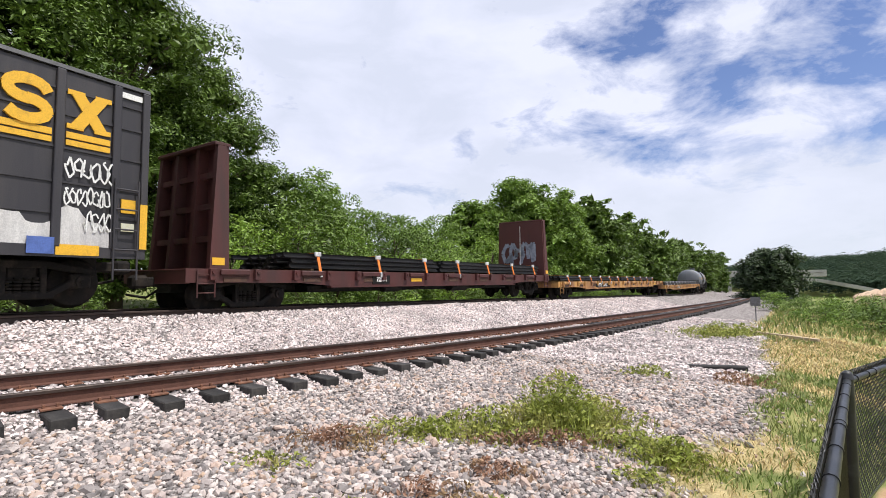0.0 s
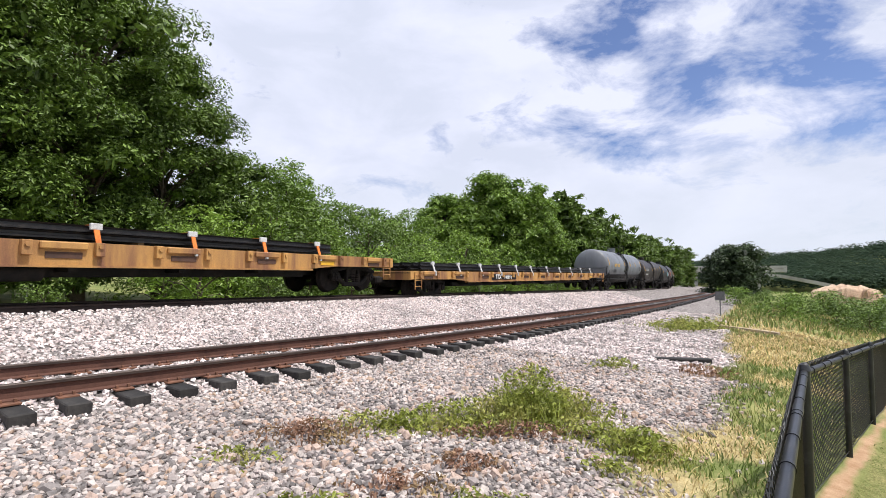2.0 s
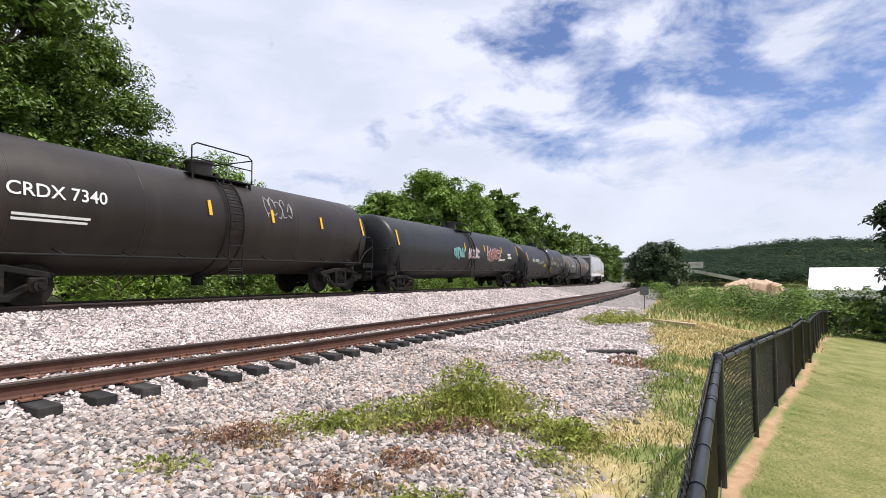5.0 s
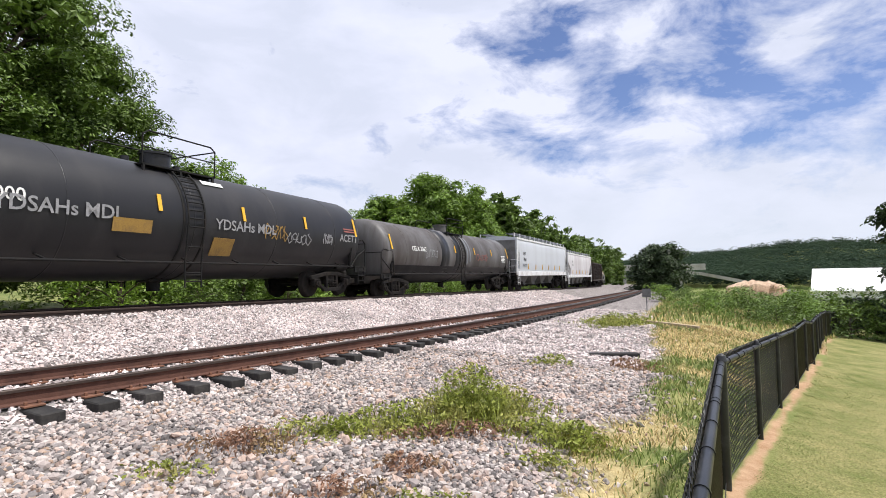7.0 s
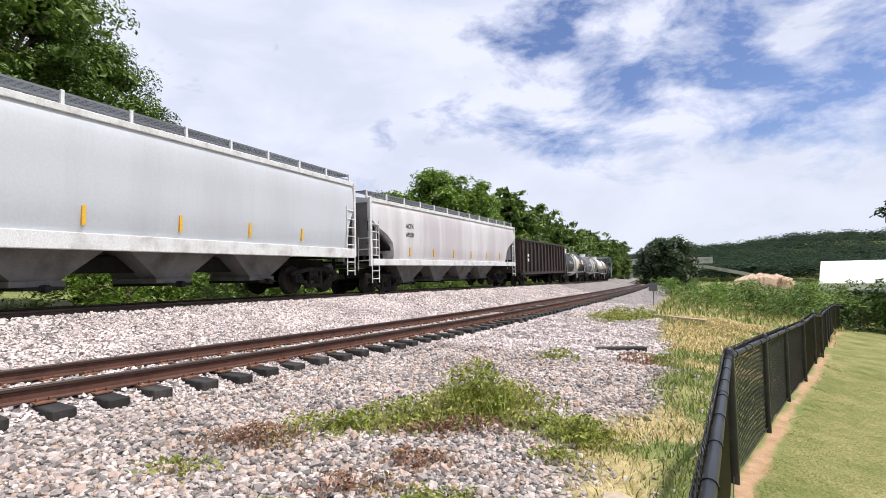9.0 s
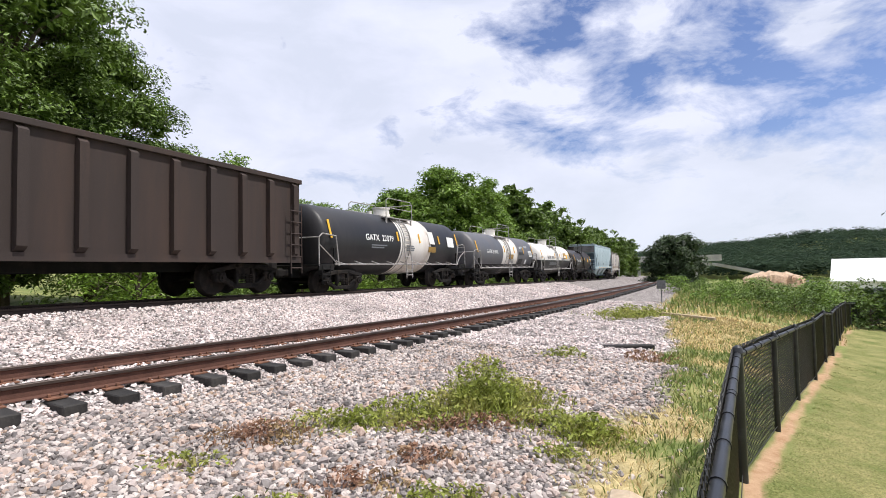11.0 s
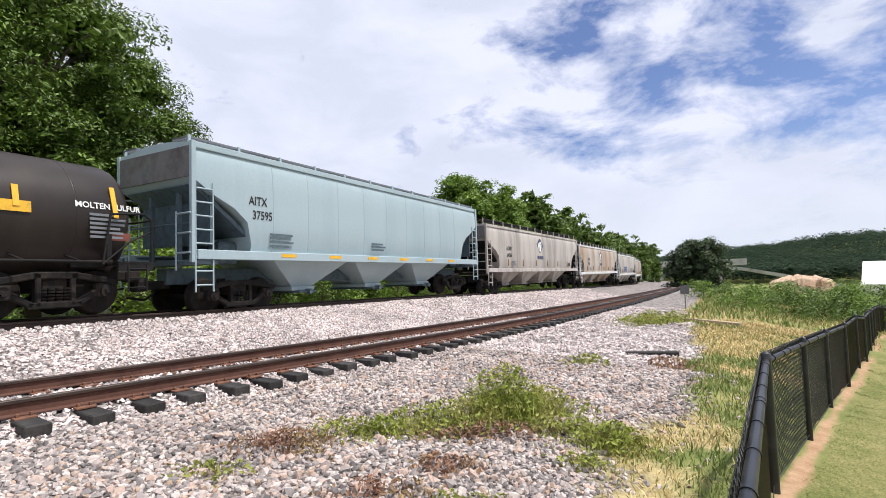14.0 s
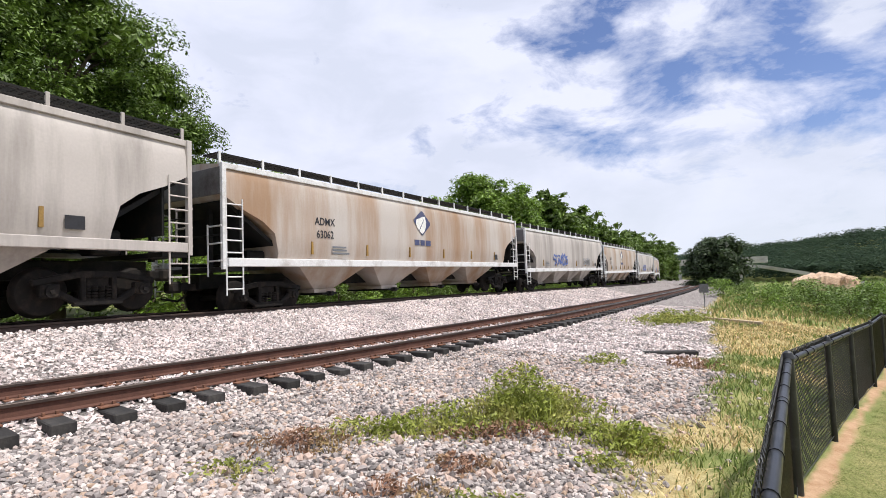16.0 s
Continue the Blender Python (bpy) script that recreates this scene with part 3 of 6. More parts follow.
def tank_car(L, r, zc, bands, label, sill=None, marks=(), dome=0.3, rail_col=None, seams=5, skirt=None):
    """bands: (share of the length, material) from the trailing end; a tank on stub sills."""
    car = thing("tank_car", label, "tank car", "railcars of the freight train")
    a = L / 2 - 0.7 - r * 0.31
    full = a + r * 0.31
    sill, rail_col = sill or M_BLACK, rail_col or M_BLACK
    x = -full
    for share, material in bands:
        x1 = x + 2 * full * share
        mb = Mb().lathe(tank_profile(a, r, zc, x - 0.001, x1 + 0.001))
        part("tank_shell", mb, material, car)
        x = x1
    sm_ = Mb()
    for k in range(seams):
        q = -a + 2 * a * (k + 0.5) / seams
        sm_.lathe([(q - 0.02, r - 0.01, zc), (q - 0.012, r + 0.006, zc), (q + 0.012, r + 0.006, zc), (q + 0.02, r - 0.01, zc)], 36)
    if len(bands) < 3:
        part("weld_seam", sm_, bands[0][1], car)
    for q in (-a + 0.5, a - 0.5):
        jk = Mb()
        jk.box(q - 0.5, q + 0.5, -0.5, 0.5, 0.72, zc - r * 0.86, 0.03)
        jk.box(q - 0.35, q + 0.35, -r * 0.75, r * 0.75, zc - r * 0.78, zc - r * 0.5, 0.03)
        part("bolster_saddle", jk, sill, car)
    for sg in (-1, 1):
        e = L / 2 - 0.55
        st = Mb().box(min(sg * (a - 1.2), sg * e), max(sg * (a - 1.2), sg * e), -0.24, 0.24, 0.62, 0.98, 0.02)
        part("stub_sill", st, sill, car)
        pf = Mb().box(min(sg * (e - 0.75), sg * e), max(sg * (e - 0.75), sg * e), -1.42, 1.42, 0.98, 1.05, 0.01)
        for y in (-1.42, 1.36):
            pf.box(min(sg * (e - 0.75), sg * e), max(sg * (e - 0.75), sg * e), y, y + 0.06, 0.86, 1.06)
        part("end_platform", pf, sill, car)
        hr = Mb()
        for y in (-1.4, 1.4):
            hr.tube([(sg * (e - 0.02), y, 1.0), (sg * (e - 0.02), y, 1.95), (sg * (e - 0.2), y, 2.08), (sg * (e - 0.9), y * 1.0, 2.02), (sg * (e - 1.05), y, 1.0)], 0.024, 6)
            hr.tube([(sg * (e - 1.05), y, 1.0), (sg * (e - 0.5), y * 0.96, 1.45), (sg * (e - 0.02), y, 1.72)], 0.02, 6)
        hr.tube([(sg * (e - 0.02), -1.4, 1.95), (sg * (e - 0.02), 1.4, 1.95)], 0.022, 6)
        part("end_handrail", hr, rail_col, car)
        for y in (-1.43, 1.43):
            part("step_ladder", ladder(sg * (e - 0.35) - 0.2, 0.42, 1.0, y, 0.4, 3), sill, car)
        for y in (-1.36, 1.28):
            part("bracket", Mb().box(sg * (a - 0.35) - 0.05, sg * (a - 0.35) + 0.05, y, y + 0.08, 1.0, 1.62, 0.01), sill, car)
    lr = Mb()
    for y in (-1.38, 1.38):
        lr.tube([(-L / 2 + 1.4, y, 1.05), (L / 2 - 1.4, y, 1.05)], 0.028, 6)
        for k in range(9):
            q = -a + 0.9 + (2 * a - 1.8) * k / 8
            yy = math.copysign(math.sqrt(max(r * r - (1.12 - zc) ** 2, 0.05)), y)
            lr.tube([(q, y, 1.05), (q - 0.12, yy * 0.98, 1.2)], 0.022, 5)
    part("side_rail", lr, rail_col, car)
    top = zc + r
    dm = Mb().cyl((0, 0, top - 0.12), (0, 0, top + dome), 0.36, 18)
    dm.cyl((0, 0, top + dome), (0, 0, top + dome + 0.06), 0.4, 18)
    for q in (-0.75, 0.7):
        dm.cyl((q, 0.1, top - 0.1), (q, 0.1, top + 0.16), 0.1, 10)
    part("manway_dome", dm, bands[len(bands) // 2][1], car)
    wk = Mb().box(-1.05, 1.05, -0.95, -0.5, top - 0.2, top - 0.16).box(-1.05, 1.05, 0.5, 0.95, top - 0.2, top - 0.16)
    for q in (-1.0, 0, 1.0):
        for y in (-0.92, 0.92):
            wk.box(q - 0.03, q + 0.03, y - 0.03, y + 0.03, zc + math.sqrt(r * r - 0.85) - 0.05, top - 0.16)
    part("top_platform", wk, rail_col, car)
    gr = Mb()
    for y in (-0.95, 0.95):
        gr.tube([(-1.05, y, top - 0.18), (-1.05, y, top + 0.52), (-0.9, y, top + 0.62), (0.9, y, top + 0.62), (1.05, y, top + 0.52), (1.05, y, top - 0.18)], 0.02, 6)
        gr.tube([(-1.05, y, top + 0.22), (1.05, y, top + 0.22)], 0.016, 6)
    gr.tube([(1.05, -0.95, top + 0.52), (1.05, 0.95, top + 0.52)], 0.018, 6)
    part("top_handrail", gr, rail_col, car)
    for y in (-1, 1):
        ld = Mb()
        arc = [(y * (r + 0.07) * math.sin(t), zc + (r + 0.07) * math.cos(t)) for t in np.linspace(0.55, 1.75, 10)] + [(y * 1.42, 1.05), (y * 1.42, 0.45)]
        for q in (-0.24, 0.24):
            ld.tube([(q, p, z) for p, z in arc], 0.022, 6)
        for p, z in [((arc[k][0] + arc[k + 1][0]) / 2, (arc[k][1] + arc[k + 1][1]) / 2) for k in range(len(arc) - 1)] + [(y * 1.42, 0.6), (y * 1.42, 0.8)]:
            ld.cyl((-0.24, p, z), (0.24, p, z), 0.018, 5)
        part("side_ladder", ld, rail_col, car)
    bt = Mb().lathe([(-0.34, r + 0.005, zc), (-0.33, r + 0.02, zc), (-0.28, r + 0.02, zc), (-0.27, r + 0.005, zc)], 36).lathe([(0.27, r + 0.005, zc), (0.28, r + 0.02, zc), (0.33, r + 0.02, zc), (0.34, r + 0.005, zc)], 36)
    part("girth_band", bt, rail_col, car)
    vb = Mb().cyl((0, 0, zc - r - 0.28), (0, 0, zc - r + 0.1), 0.16, 12).box(-0.3, 0.3, -0.25, 0.25, zc - r - 0.05, zc - r + 0.1, 0.03)
    part("bottom_valve", vb, sill, car)
    running_gear(car, L)
    # reflectors and marks on both sides of the shell
    for k, q in enumerate((-a + 0.2, -0.13 * a, 0.22 * a, 0.58 * a, a - 0.2)):
        t, hh = (1.3, 0.34) if k in (0, 4) else (1.35, 0.2)
        part("reflector", Mb().box(-0.05, 0.05, -0.012, 0.004, -hh, hh), M_YELLOW, car, m=pose(q, -(r + 0.012) * math.sin(t), zc + (r + 0.012) * math.cos(t), math.degrees(t) - 90))
    for kind, *d in marks:
        if kind == "text":
            words, size, q, t, material = d
            lettering(words, size, material, car, q, -(r + 0.009) * math.sin(t), zc + (r + 0.009) * math.cos(t), tilt=math.degrees(t) - 90)
        elif kind == "bars":
            rows, w, q, t, material = d
            tag_bars(car, q, -(r + 0.015) * math.sin(t), zc + (r + 0.015) * math.cos(t), rows, w, material=material, tilt=math.degrees(t) - 90)
        elif kind == "panel":
            w, h, q, t, material = d
            part("placard", Mb().box(-w / 2, w / 2, -0.008, 0.004, -h / 2, h / 2), material, car, m=pose(q, -(r + 0.014) * math.sin(t), zc + (r + 0.014) * math.cos(t), math.degrees(t) - 90))
        elif kind == "stain":
            # full-length bands low on the shell paint underside shade; the others are stains
            x0, x1, t0, t1, material = d
            n = 16
            v = [(x, -(r + e) * math.sin(q), zc + (r + e) * math.cos(q)) for e in (-0.02, 0.006) for x in (x0, x1) for q in np.linspace(t0, t1, n)]
            f = [(b0 + i, b0 + i + 1, b0 + n + i + 1, b0 + n + i) for b0 in (0, 2 * n) for i in range(n - 1)]
            f += [(i, i + 1, 2 * n + i + 1, 2 * n + i) for i in range(n - 1)] + [(n + i, n + i + 1, 3 * n + i + 1, 3 * n + i) for i in range(n - 1)]
            part("stain_shade_band", Mb().add(v, f, True), material, car)
        elif kind == "tag":
            words, size, q, t, material = d
            lettering(words, size, material, car, q, -(r + 0.02) * math.sin(t), zc + (r + 0.02) * math.cos(t), 0.006, "thin sprayed letters", math.degrees(t) - 90, "graffiti")
        elif kind in ("spray", "fill"):
            w, h, q, t, material, seed = d
            fat, n = (0.014, max(5, int(w / 0.2))) if kind == "spray" else (seed % 10 * 0.012 + 0.03, 6)
            ob = scrawl(car, 0, 0, 0, w, h, material, seed // 10 if kind == "fill" else seed, 0, fat, n)
            ob.matrix_basis = Matrix.Identity(4)
            lift = 0.012 if kind == "spray" else 0.026 - 0.002 * (seed % 10)
            for p in ob.data.vertices:
                u, g = t - p.co.z / r, r + lift - p.co.y
                p.co = (q + p.co.x, -g * math.sin(u), zc + g * math.cos(u))
    return car


def loft(levels, nx=14):
    """Stacked rounded-off rectangles: (z, half length, half width), closed above and below."""
    mb = Mb()
    rings = []
    for z, e, h in levels:
        xs = np.linspace(-e, e, nx)
        ring = [(x, -h, z) for x in xs] + [(x, h, z) for x in xs[::-1]]
        rings.append(ring)
    n = len(rings[0])
    v = [p for r in rings for p in r]
    f = []
    for k in range(len(rings) - 1):
        f += [(k * n + i, k * n + (i + 1) % n, (k + 1) * n + (i + 1) % n, (k + 1) * n + i) for i in range(n)]
    for k in (0, len(rings) - 1):
        f += [(k * n + i, k * n + i + 1, k * n + n - 2 - i, k * n + n - 1 - i) for i in range(nx - 1)]
    return mb.add(v, f)


def hopper_car(L, label, paint, trim, top=3.62, bays=4, ribs=0, marks=(), dark=None, cut=1.0, upright=False, grating=None, walk_up=0.2, inset=0.16, sill_h=0.2, tall_marks=False):
    """A covered hopper: bulged sides cut away at the ends, funnels below, running boards above."""
    car = thing("hopper_car", label, "hopper car", "railcars of the freight train")
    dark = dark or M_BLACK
    e = L / 2 - 0.5
    w = 1.5
    lv = [(1.34, e - 1.75 * cut, w - 0.1), (1.5, e - 1.75 * cut, w - 0.04), (2.0, e - 1.6 * cut, w), (2.28, e - 1.2 * cut, w), (2.5, e - 0.62 * cut, w), (2.76, e - 0.1 * cut, w), (2.86, e, w), (3.2, e, w - 0.02), (top - 0.16, e, w - 0.07), (top - 0.05, e - 0.01, w - 0.16), (top + 0.04, e - 0.02, 0.7), (top + 0.06, e - 0.02, 0.3)]
    shell = loft(lv, 18).mesh("hopper_body", paint)
    shell.polygons.foreach_set("use_smooth", [True] * len(shell.polygons))
    shell.set_sharp_from_angle(angle=radians(28))
    part("hopper_body", shell, paint, car)
    if ribs:
        for k in range(ribs):
            q = -e + 2.5 + (2 * e - 5.0) * k / (ribs - 1)
            for sg in (-1, 1):
                rb = Mb()
                for (z0, _, h0), (z1, _, h1) in zip(lv[:8], lv[1:9]):
                    rb.add([(q - 0.022, sg * h0, z0), (q + 0.022, sg * h0, z0), (q + 0.022, sg * h1, z1), (q - 0.022, sg * h1, z1), (q - 0.012, sg * (h0 + 0.01), z0), (q + 0.012, sg * (h0 + 0.01), z0), (q + 0.012, sg * (h1 + 0.01), z1), (q - 0.012, sg * (h1 + 0.01), z1)], [(4, 5, 6, 7), (0, 4, 7, 3), (1, 5, 6, 2)])
                part("side_seam", rb, paint, car)
    for sg in (-1, 1):
        y0, y1 = (-w - 0.06, -w + 0.1) if sg < 0 else (w - 0.1, w + 0.06)
        part("side_sill", Mb().box(-e + 0.1, e - 0.1, y0, y1, 1.36 - sill_h, 1.36, 0.012), trim, car)
        part("roof_rail", Mb().box(-e, e, min(sg * (w - 0.02), sg * (w - 0.16)), max(sg * (w - 0.02), sg * (w - 0.16)), top - 0.16, top - 0.03, 0.01), trim, car)
        k = int(2 * e / 1.35)
        rw = Mb().box(-0.035, 0.035, -0.03, 0.03, -0.06, walk_up + 0.06, 0.006).mesh("running_board_bracket", trim)
        for i in range(k + 1):
            part("running_board_bracket", rw, None, car, m=pose(-e + 0.05 + (2 * e - 0.1) * i / k, sg * (w - 0.2), top))
        gb = Mb()
        for q in np.linspace(-e, e, int(2 * e / 0.16)):
            gb.box(q - 0.012, q + 0.012, sg * (w - 0.48) - 0.28, sg * (w - 0.48) + 0.28, top + walk_up, top + walk_up + 0.03)
        for i in range(6):
            y = sg * (w - 0.76 + i * 0.11)
            gb.box(-e, e, y - 0.012, y + 0.012, top + walk_up - 0.005, top + walk_up + 0.035)
        gb.box(-e, e, sg * (w - 0.2) - 0.012, sg * (w - 0.2) + 0.012, top + 0.05, top + 0.075)
        part("running_board", gb, grating or M_BLACK, car)
    # funnels below the sill
    span = 2 * (e - 2.5)
    for k in range(bays):
        q = -span / 2 + span * (k + 0.5) / bays
        hw = span / bays / 2
        fn = Mb()
        h2 = w - inset
        v = [(q - hw, -h2, 1.3), (q + hw, -h2, 1.3), (q + hw, h2, 1.3), (q - hw, h2, 1.3), (q - 0.42, -0.72, 0.52), (q + 0.42, -0.72, 0.52), (q + 0.42, 0.72, 0.52), (q - 0.42, 0.72, 0.52)]
        fn.add(v, [(0, 1, 5, 4), (1, 2, 6, 5), (2, 3, 7, 6), (3, 0, 4, 7), (4, 5, 6, 7), (0, 1, 2, 3)])
        fn.box(q - 0.5, q + 0.5, -0.8, 0.8, 0.42, 0.53, 0.01)
        # funnels of upright cars are darkened: the sill's shade is in this grey
        part("hopper_funnel", fn, M_HSHADE if upright else paint, car)
        part("outlet_gate", Mb().box(q - 0.36, q + 0.36, -1.0, 1.0, 0.36, 0.42, 0.01).cyl((q, -1.12, 0.39), (q, -0.9, 0.39), 0.07, 8), dark, car)
    part("centre_sill", Mb().box(-L / 2 + 0.7, L / 2 - 0.7, -0.22, 0.22, 0.66, 1.02, 0.02), dark, car)
    for sg in (-1, 1):
        # dark slope and sheet carry the end recess's shade in their colour
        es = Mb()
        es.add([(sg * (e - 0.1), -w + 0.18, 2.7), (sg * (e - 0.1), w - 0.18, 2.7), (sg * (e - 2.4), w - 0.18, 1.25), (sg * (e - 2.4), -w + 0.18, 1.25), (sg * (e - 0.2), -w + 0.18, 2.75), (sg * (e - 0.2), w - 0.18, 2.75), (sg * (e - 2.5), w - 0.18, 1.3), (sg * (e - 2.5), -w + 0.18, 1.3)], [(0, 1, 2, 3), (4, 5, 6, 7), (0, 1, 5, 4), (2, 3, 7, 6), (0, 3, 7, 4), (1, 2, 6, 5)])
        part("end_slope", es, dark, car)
        # end plates and panels get the shade grey instead of body paint
        if not upright:
            part("end_plate", Mb().box(min(sg * (e - 0.01), sg * (e + 0.03)), max(sg * (e - 0.01), sg * (e + 0.03)), -w + 0.08, w - 0.08, 2.84, top - 0.12, 0.01), M_HSHADE, car)
        fr = Mb()
        for y in (-w + 0.04, w - 0.04):
            part("corner_post", Mb().box(sg * (e - 0.02) - 0.06, sg * (e - 0.02) + 0.06, y * 1.012 - 0.05, y * 1.012 + 0.05, 1.1, top - 0.03, 0.008), trim, car)
            fr.tube([(sg * (e - 0.06), y, 1.3), (sg * (e - 1.9), y * 0.9, 1.3)], 0.04, 6)
        for y in (-0.55, 0.55):
            fr.box(sg * (e - 0.3) - 0.05, sg * (e - 0.3) + 0.05, y - 0.05, y + 0.05, 1.0, 2.8)
        fr.box(min(sg * (e - 0.7), sg * e), max(sg * (e - 0.7), sg * e), -w, w, 1.06, 1.16, 0.01)
        fr.box(sg * (e - 1.5) - 0.3, sg * (e - 1.5) + 0.3, -0.9, -0.4, 1.1, 1.6, 0.05)
        fr.tube([(sg * e, -w, 1.9), (sg * e, w, 1.9)], 0.022, 6)
        part("end_frame", fr, dark, car)
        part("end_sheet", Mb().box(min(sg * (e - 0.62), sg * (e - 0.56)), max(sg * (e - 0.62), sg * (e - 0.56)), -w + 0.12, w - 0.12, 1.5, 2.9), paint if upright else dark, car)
        if upright:
            part("end_panel", Mb().box(min(sg * (e - 0.02), sg * (e + 0.02)), max(sg * (e - 0.02), sg * (e + 0.02)), -w + 0.14, w - 0.14, 1.5, top - 0.2, 0.01), M_HSHADE, car)
        for y, y2 in ((-w, -w + 0.55), (w, w - 0.55)):
            gr = Mb().tube([(sg * (e + 0.05), y2, 0.95), (sg * (e + 0.05), y2, 2.15)], 0.024, 6)
            for z in (1.3, 1.7, 2.1):
                gr.tube([(sg * (e + 0.05), y, z), (sg * (e + 0.05), y2, z)], 0.02, 6)
            part("end_grab_iron", gr, trim, car)
        cy = Mb().cyl((sg * (e - 1.0), 0.3, 1.45), (sg * (e - 1.7), 0.3, 1.45), 0.2, 14)
        part("air_reservoir", cy, dark, car)
        for y in (-w - 0.02, w + 0.02):
            part("end_ladder", ladder(sg * (e - 0.3) - 0.24, 0.5, 2.75, y, 0.48, 8, 0.022), trim, car)
    running_gear(car, L)
    for q in np.linspace(-e + 3.0, e - 3.0, 6):
        if upright or tall_marks:
            part("reflector", Mb().box(q - 0.035, q + 0.035, -w - 0.012, -w + 0.06, 1.5, 1.85), M_OCHRE if tall_marks else M_YELLOW, car)
        else:
            part("reflector", Mb().box(q - 0.28, q + 0.28, -w - 0.068, -w - 0.058, 1.24, 1.32), M_YELLOW, car)
    for kind, *d in marks:
        if kind == "text":
            words, size, q, z, material = d
            lettering(words, size, material, car, q, -w - 0.012, z)
        elif kind == "bars":
            rows, ww, q, z, material = d
            tag_bars(car, q, -w - 0.012, z, rows, ww, material=material)
        elif kind == "spray":
            ww, h, q, z, material, seed = d
            scrawl(car, q, -w - 0.012, z, ww, h, material, seed, 0, 0.05, 7)
        elif kind == "leaf":
            q, z, material = d
            dia = Mb().prism([(q + 0.74 * x, z + 0.84 * u) for x, u in ((-0.80, 0.12), (-0.74, 0.02), (-0.04, -0.52), (0.06, -0.52), (0.8, -0.06), (0.82, 0.06), (0.06, 0.54), (-0.06, 0.54))], -w - 0.02, -w - 0.008, "y")
            emb = part("emblem", dia, material, car, "dark blue diamond emblem with a pale leaf")
            lf = [(-0.62, -0.02), (-0.56, 0.14), (-0.3, 0.2), (0.06, 0.3), (0.3, 0.3), (0.38, 0.08), (0.36, -0.14), (0.2, -0.36), (-0.02, -0.47), (-0.3, -0.34), (-0.5, -0.2)]
            leaf = part("leaf_mark", Mb().prism([(q + 0.74 * x, z + 0.84 * u) for x, u in lf], -w - 0.026, -w - 0.019, "y"), M_WHITE, emb)
            part("leaf_vein", Mb().prism([(q - 0.24, z - 0.27), (q - 0.21, z - 0.29), (q + 0.07, z + 0.05), (q + 0.16, z + 0.2), (q + 0.04, z + 0.06)], -w - 0.031, -w - 0.025, "y"), material, emb)
            for x0, x1 in ((-0.56, -0.22), (-0.14, 0.16), (0.24, 0.62)):
                part("emblem_bar", Mb().box(q + x0, q + x1, -w - 0.014, -w - 0.006, z - 0.82, z - 0.62), material, car)
        elif kind == "panel":
            ww, h, q, z, material = d
            part("placard", Mb().box(q - ww / 2, q + ww / 2, -w - 0.016, -w - 0.006, z - h / 2, z + h / 2), material, car)
    return car


def gondola_car(L, label, paint, inside):
    car = thing("gondola_car", label, "gondola car", "railcars of the freight train")
    e, w, z1 = L / 2 - 0.5, 1.5, 3.05
    b = Mb()
    for y0, y1 in ((-w, -w + 0.06), (w - 0.06, w)):
        b.box(-e, e, y0, y1, 0.95, z1)
    for x0, x1 in ((-e, -e + 0.06), (e - 0.06, e)):
        b.box(x0, x1, -w + 0.06, w - 0.06, 0.95, z1)
    b.box(-e + 0.06, e - 0.06, -w + 0.06, w - 0.06, 0.95, 1.05)
    part("body", b, paint, car)
    tp = Mb().box(-e - 0.04, e + 0.04, -w - 0.09, -w + 0.08, z1, z1 + 0.12, 0.01).box(-e - 0.04, e + 0.04, w - 0.08, w + 0.09, z1, z1 + 0.12, 0.01)
    tp.box(-e - 0.04, -e + 0.1, -w + 0.08, w - 0.08, z1, z1 + 0.12).box(e - 0.1, e + 0.04, -w + 0.08, w - 0.08, z1, z1 + 0.12)
    part("top_chord", tp, paint, car)
    for k in range(14):
        q = -e + 0.3 + (2 * e - 0.6) * k / 13
        for sg in (-1, 1):
            part("side_post", Mb().prism([(sg * w, 0.95), (sg * (w + 0.14), 1.05), (sg * (w + 0.14), z1 - 0.1), (sg * w, z1)], q - 0.09, q + 0.09), paint, car)
    part("side_sill", Mb().box(-e, e, -w - 0.05, -w + 0.02, 0.8, 0.95).box(-e, e, w - 0.02, w + 0.05, 0.8, 0.95), paint, car)
    part("centre_sill", Mb().box(-L / 2 + 0.7, L / 2 - 0.7, -0.25, 0.25, 0.6, 0.94, 0.02), M_BLACK, car)
    for sg in (-1, 1):
        part("end_ladder", ladder(sg * (e - 0.35) - 0.24, 0.5, 2.4, -w - 0.17, 0.48, 6, 0.02), paint, car)
    running_gear(car, L)
    tag_bars(car, -e + 1.8, -w - 0.006, 2.2, 2, 1.0, 0.2, 0.32)
    return car


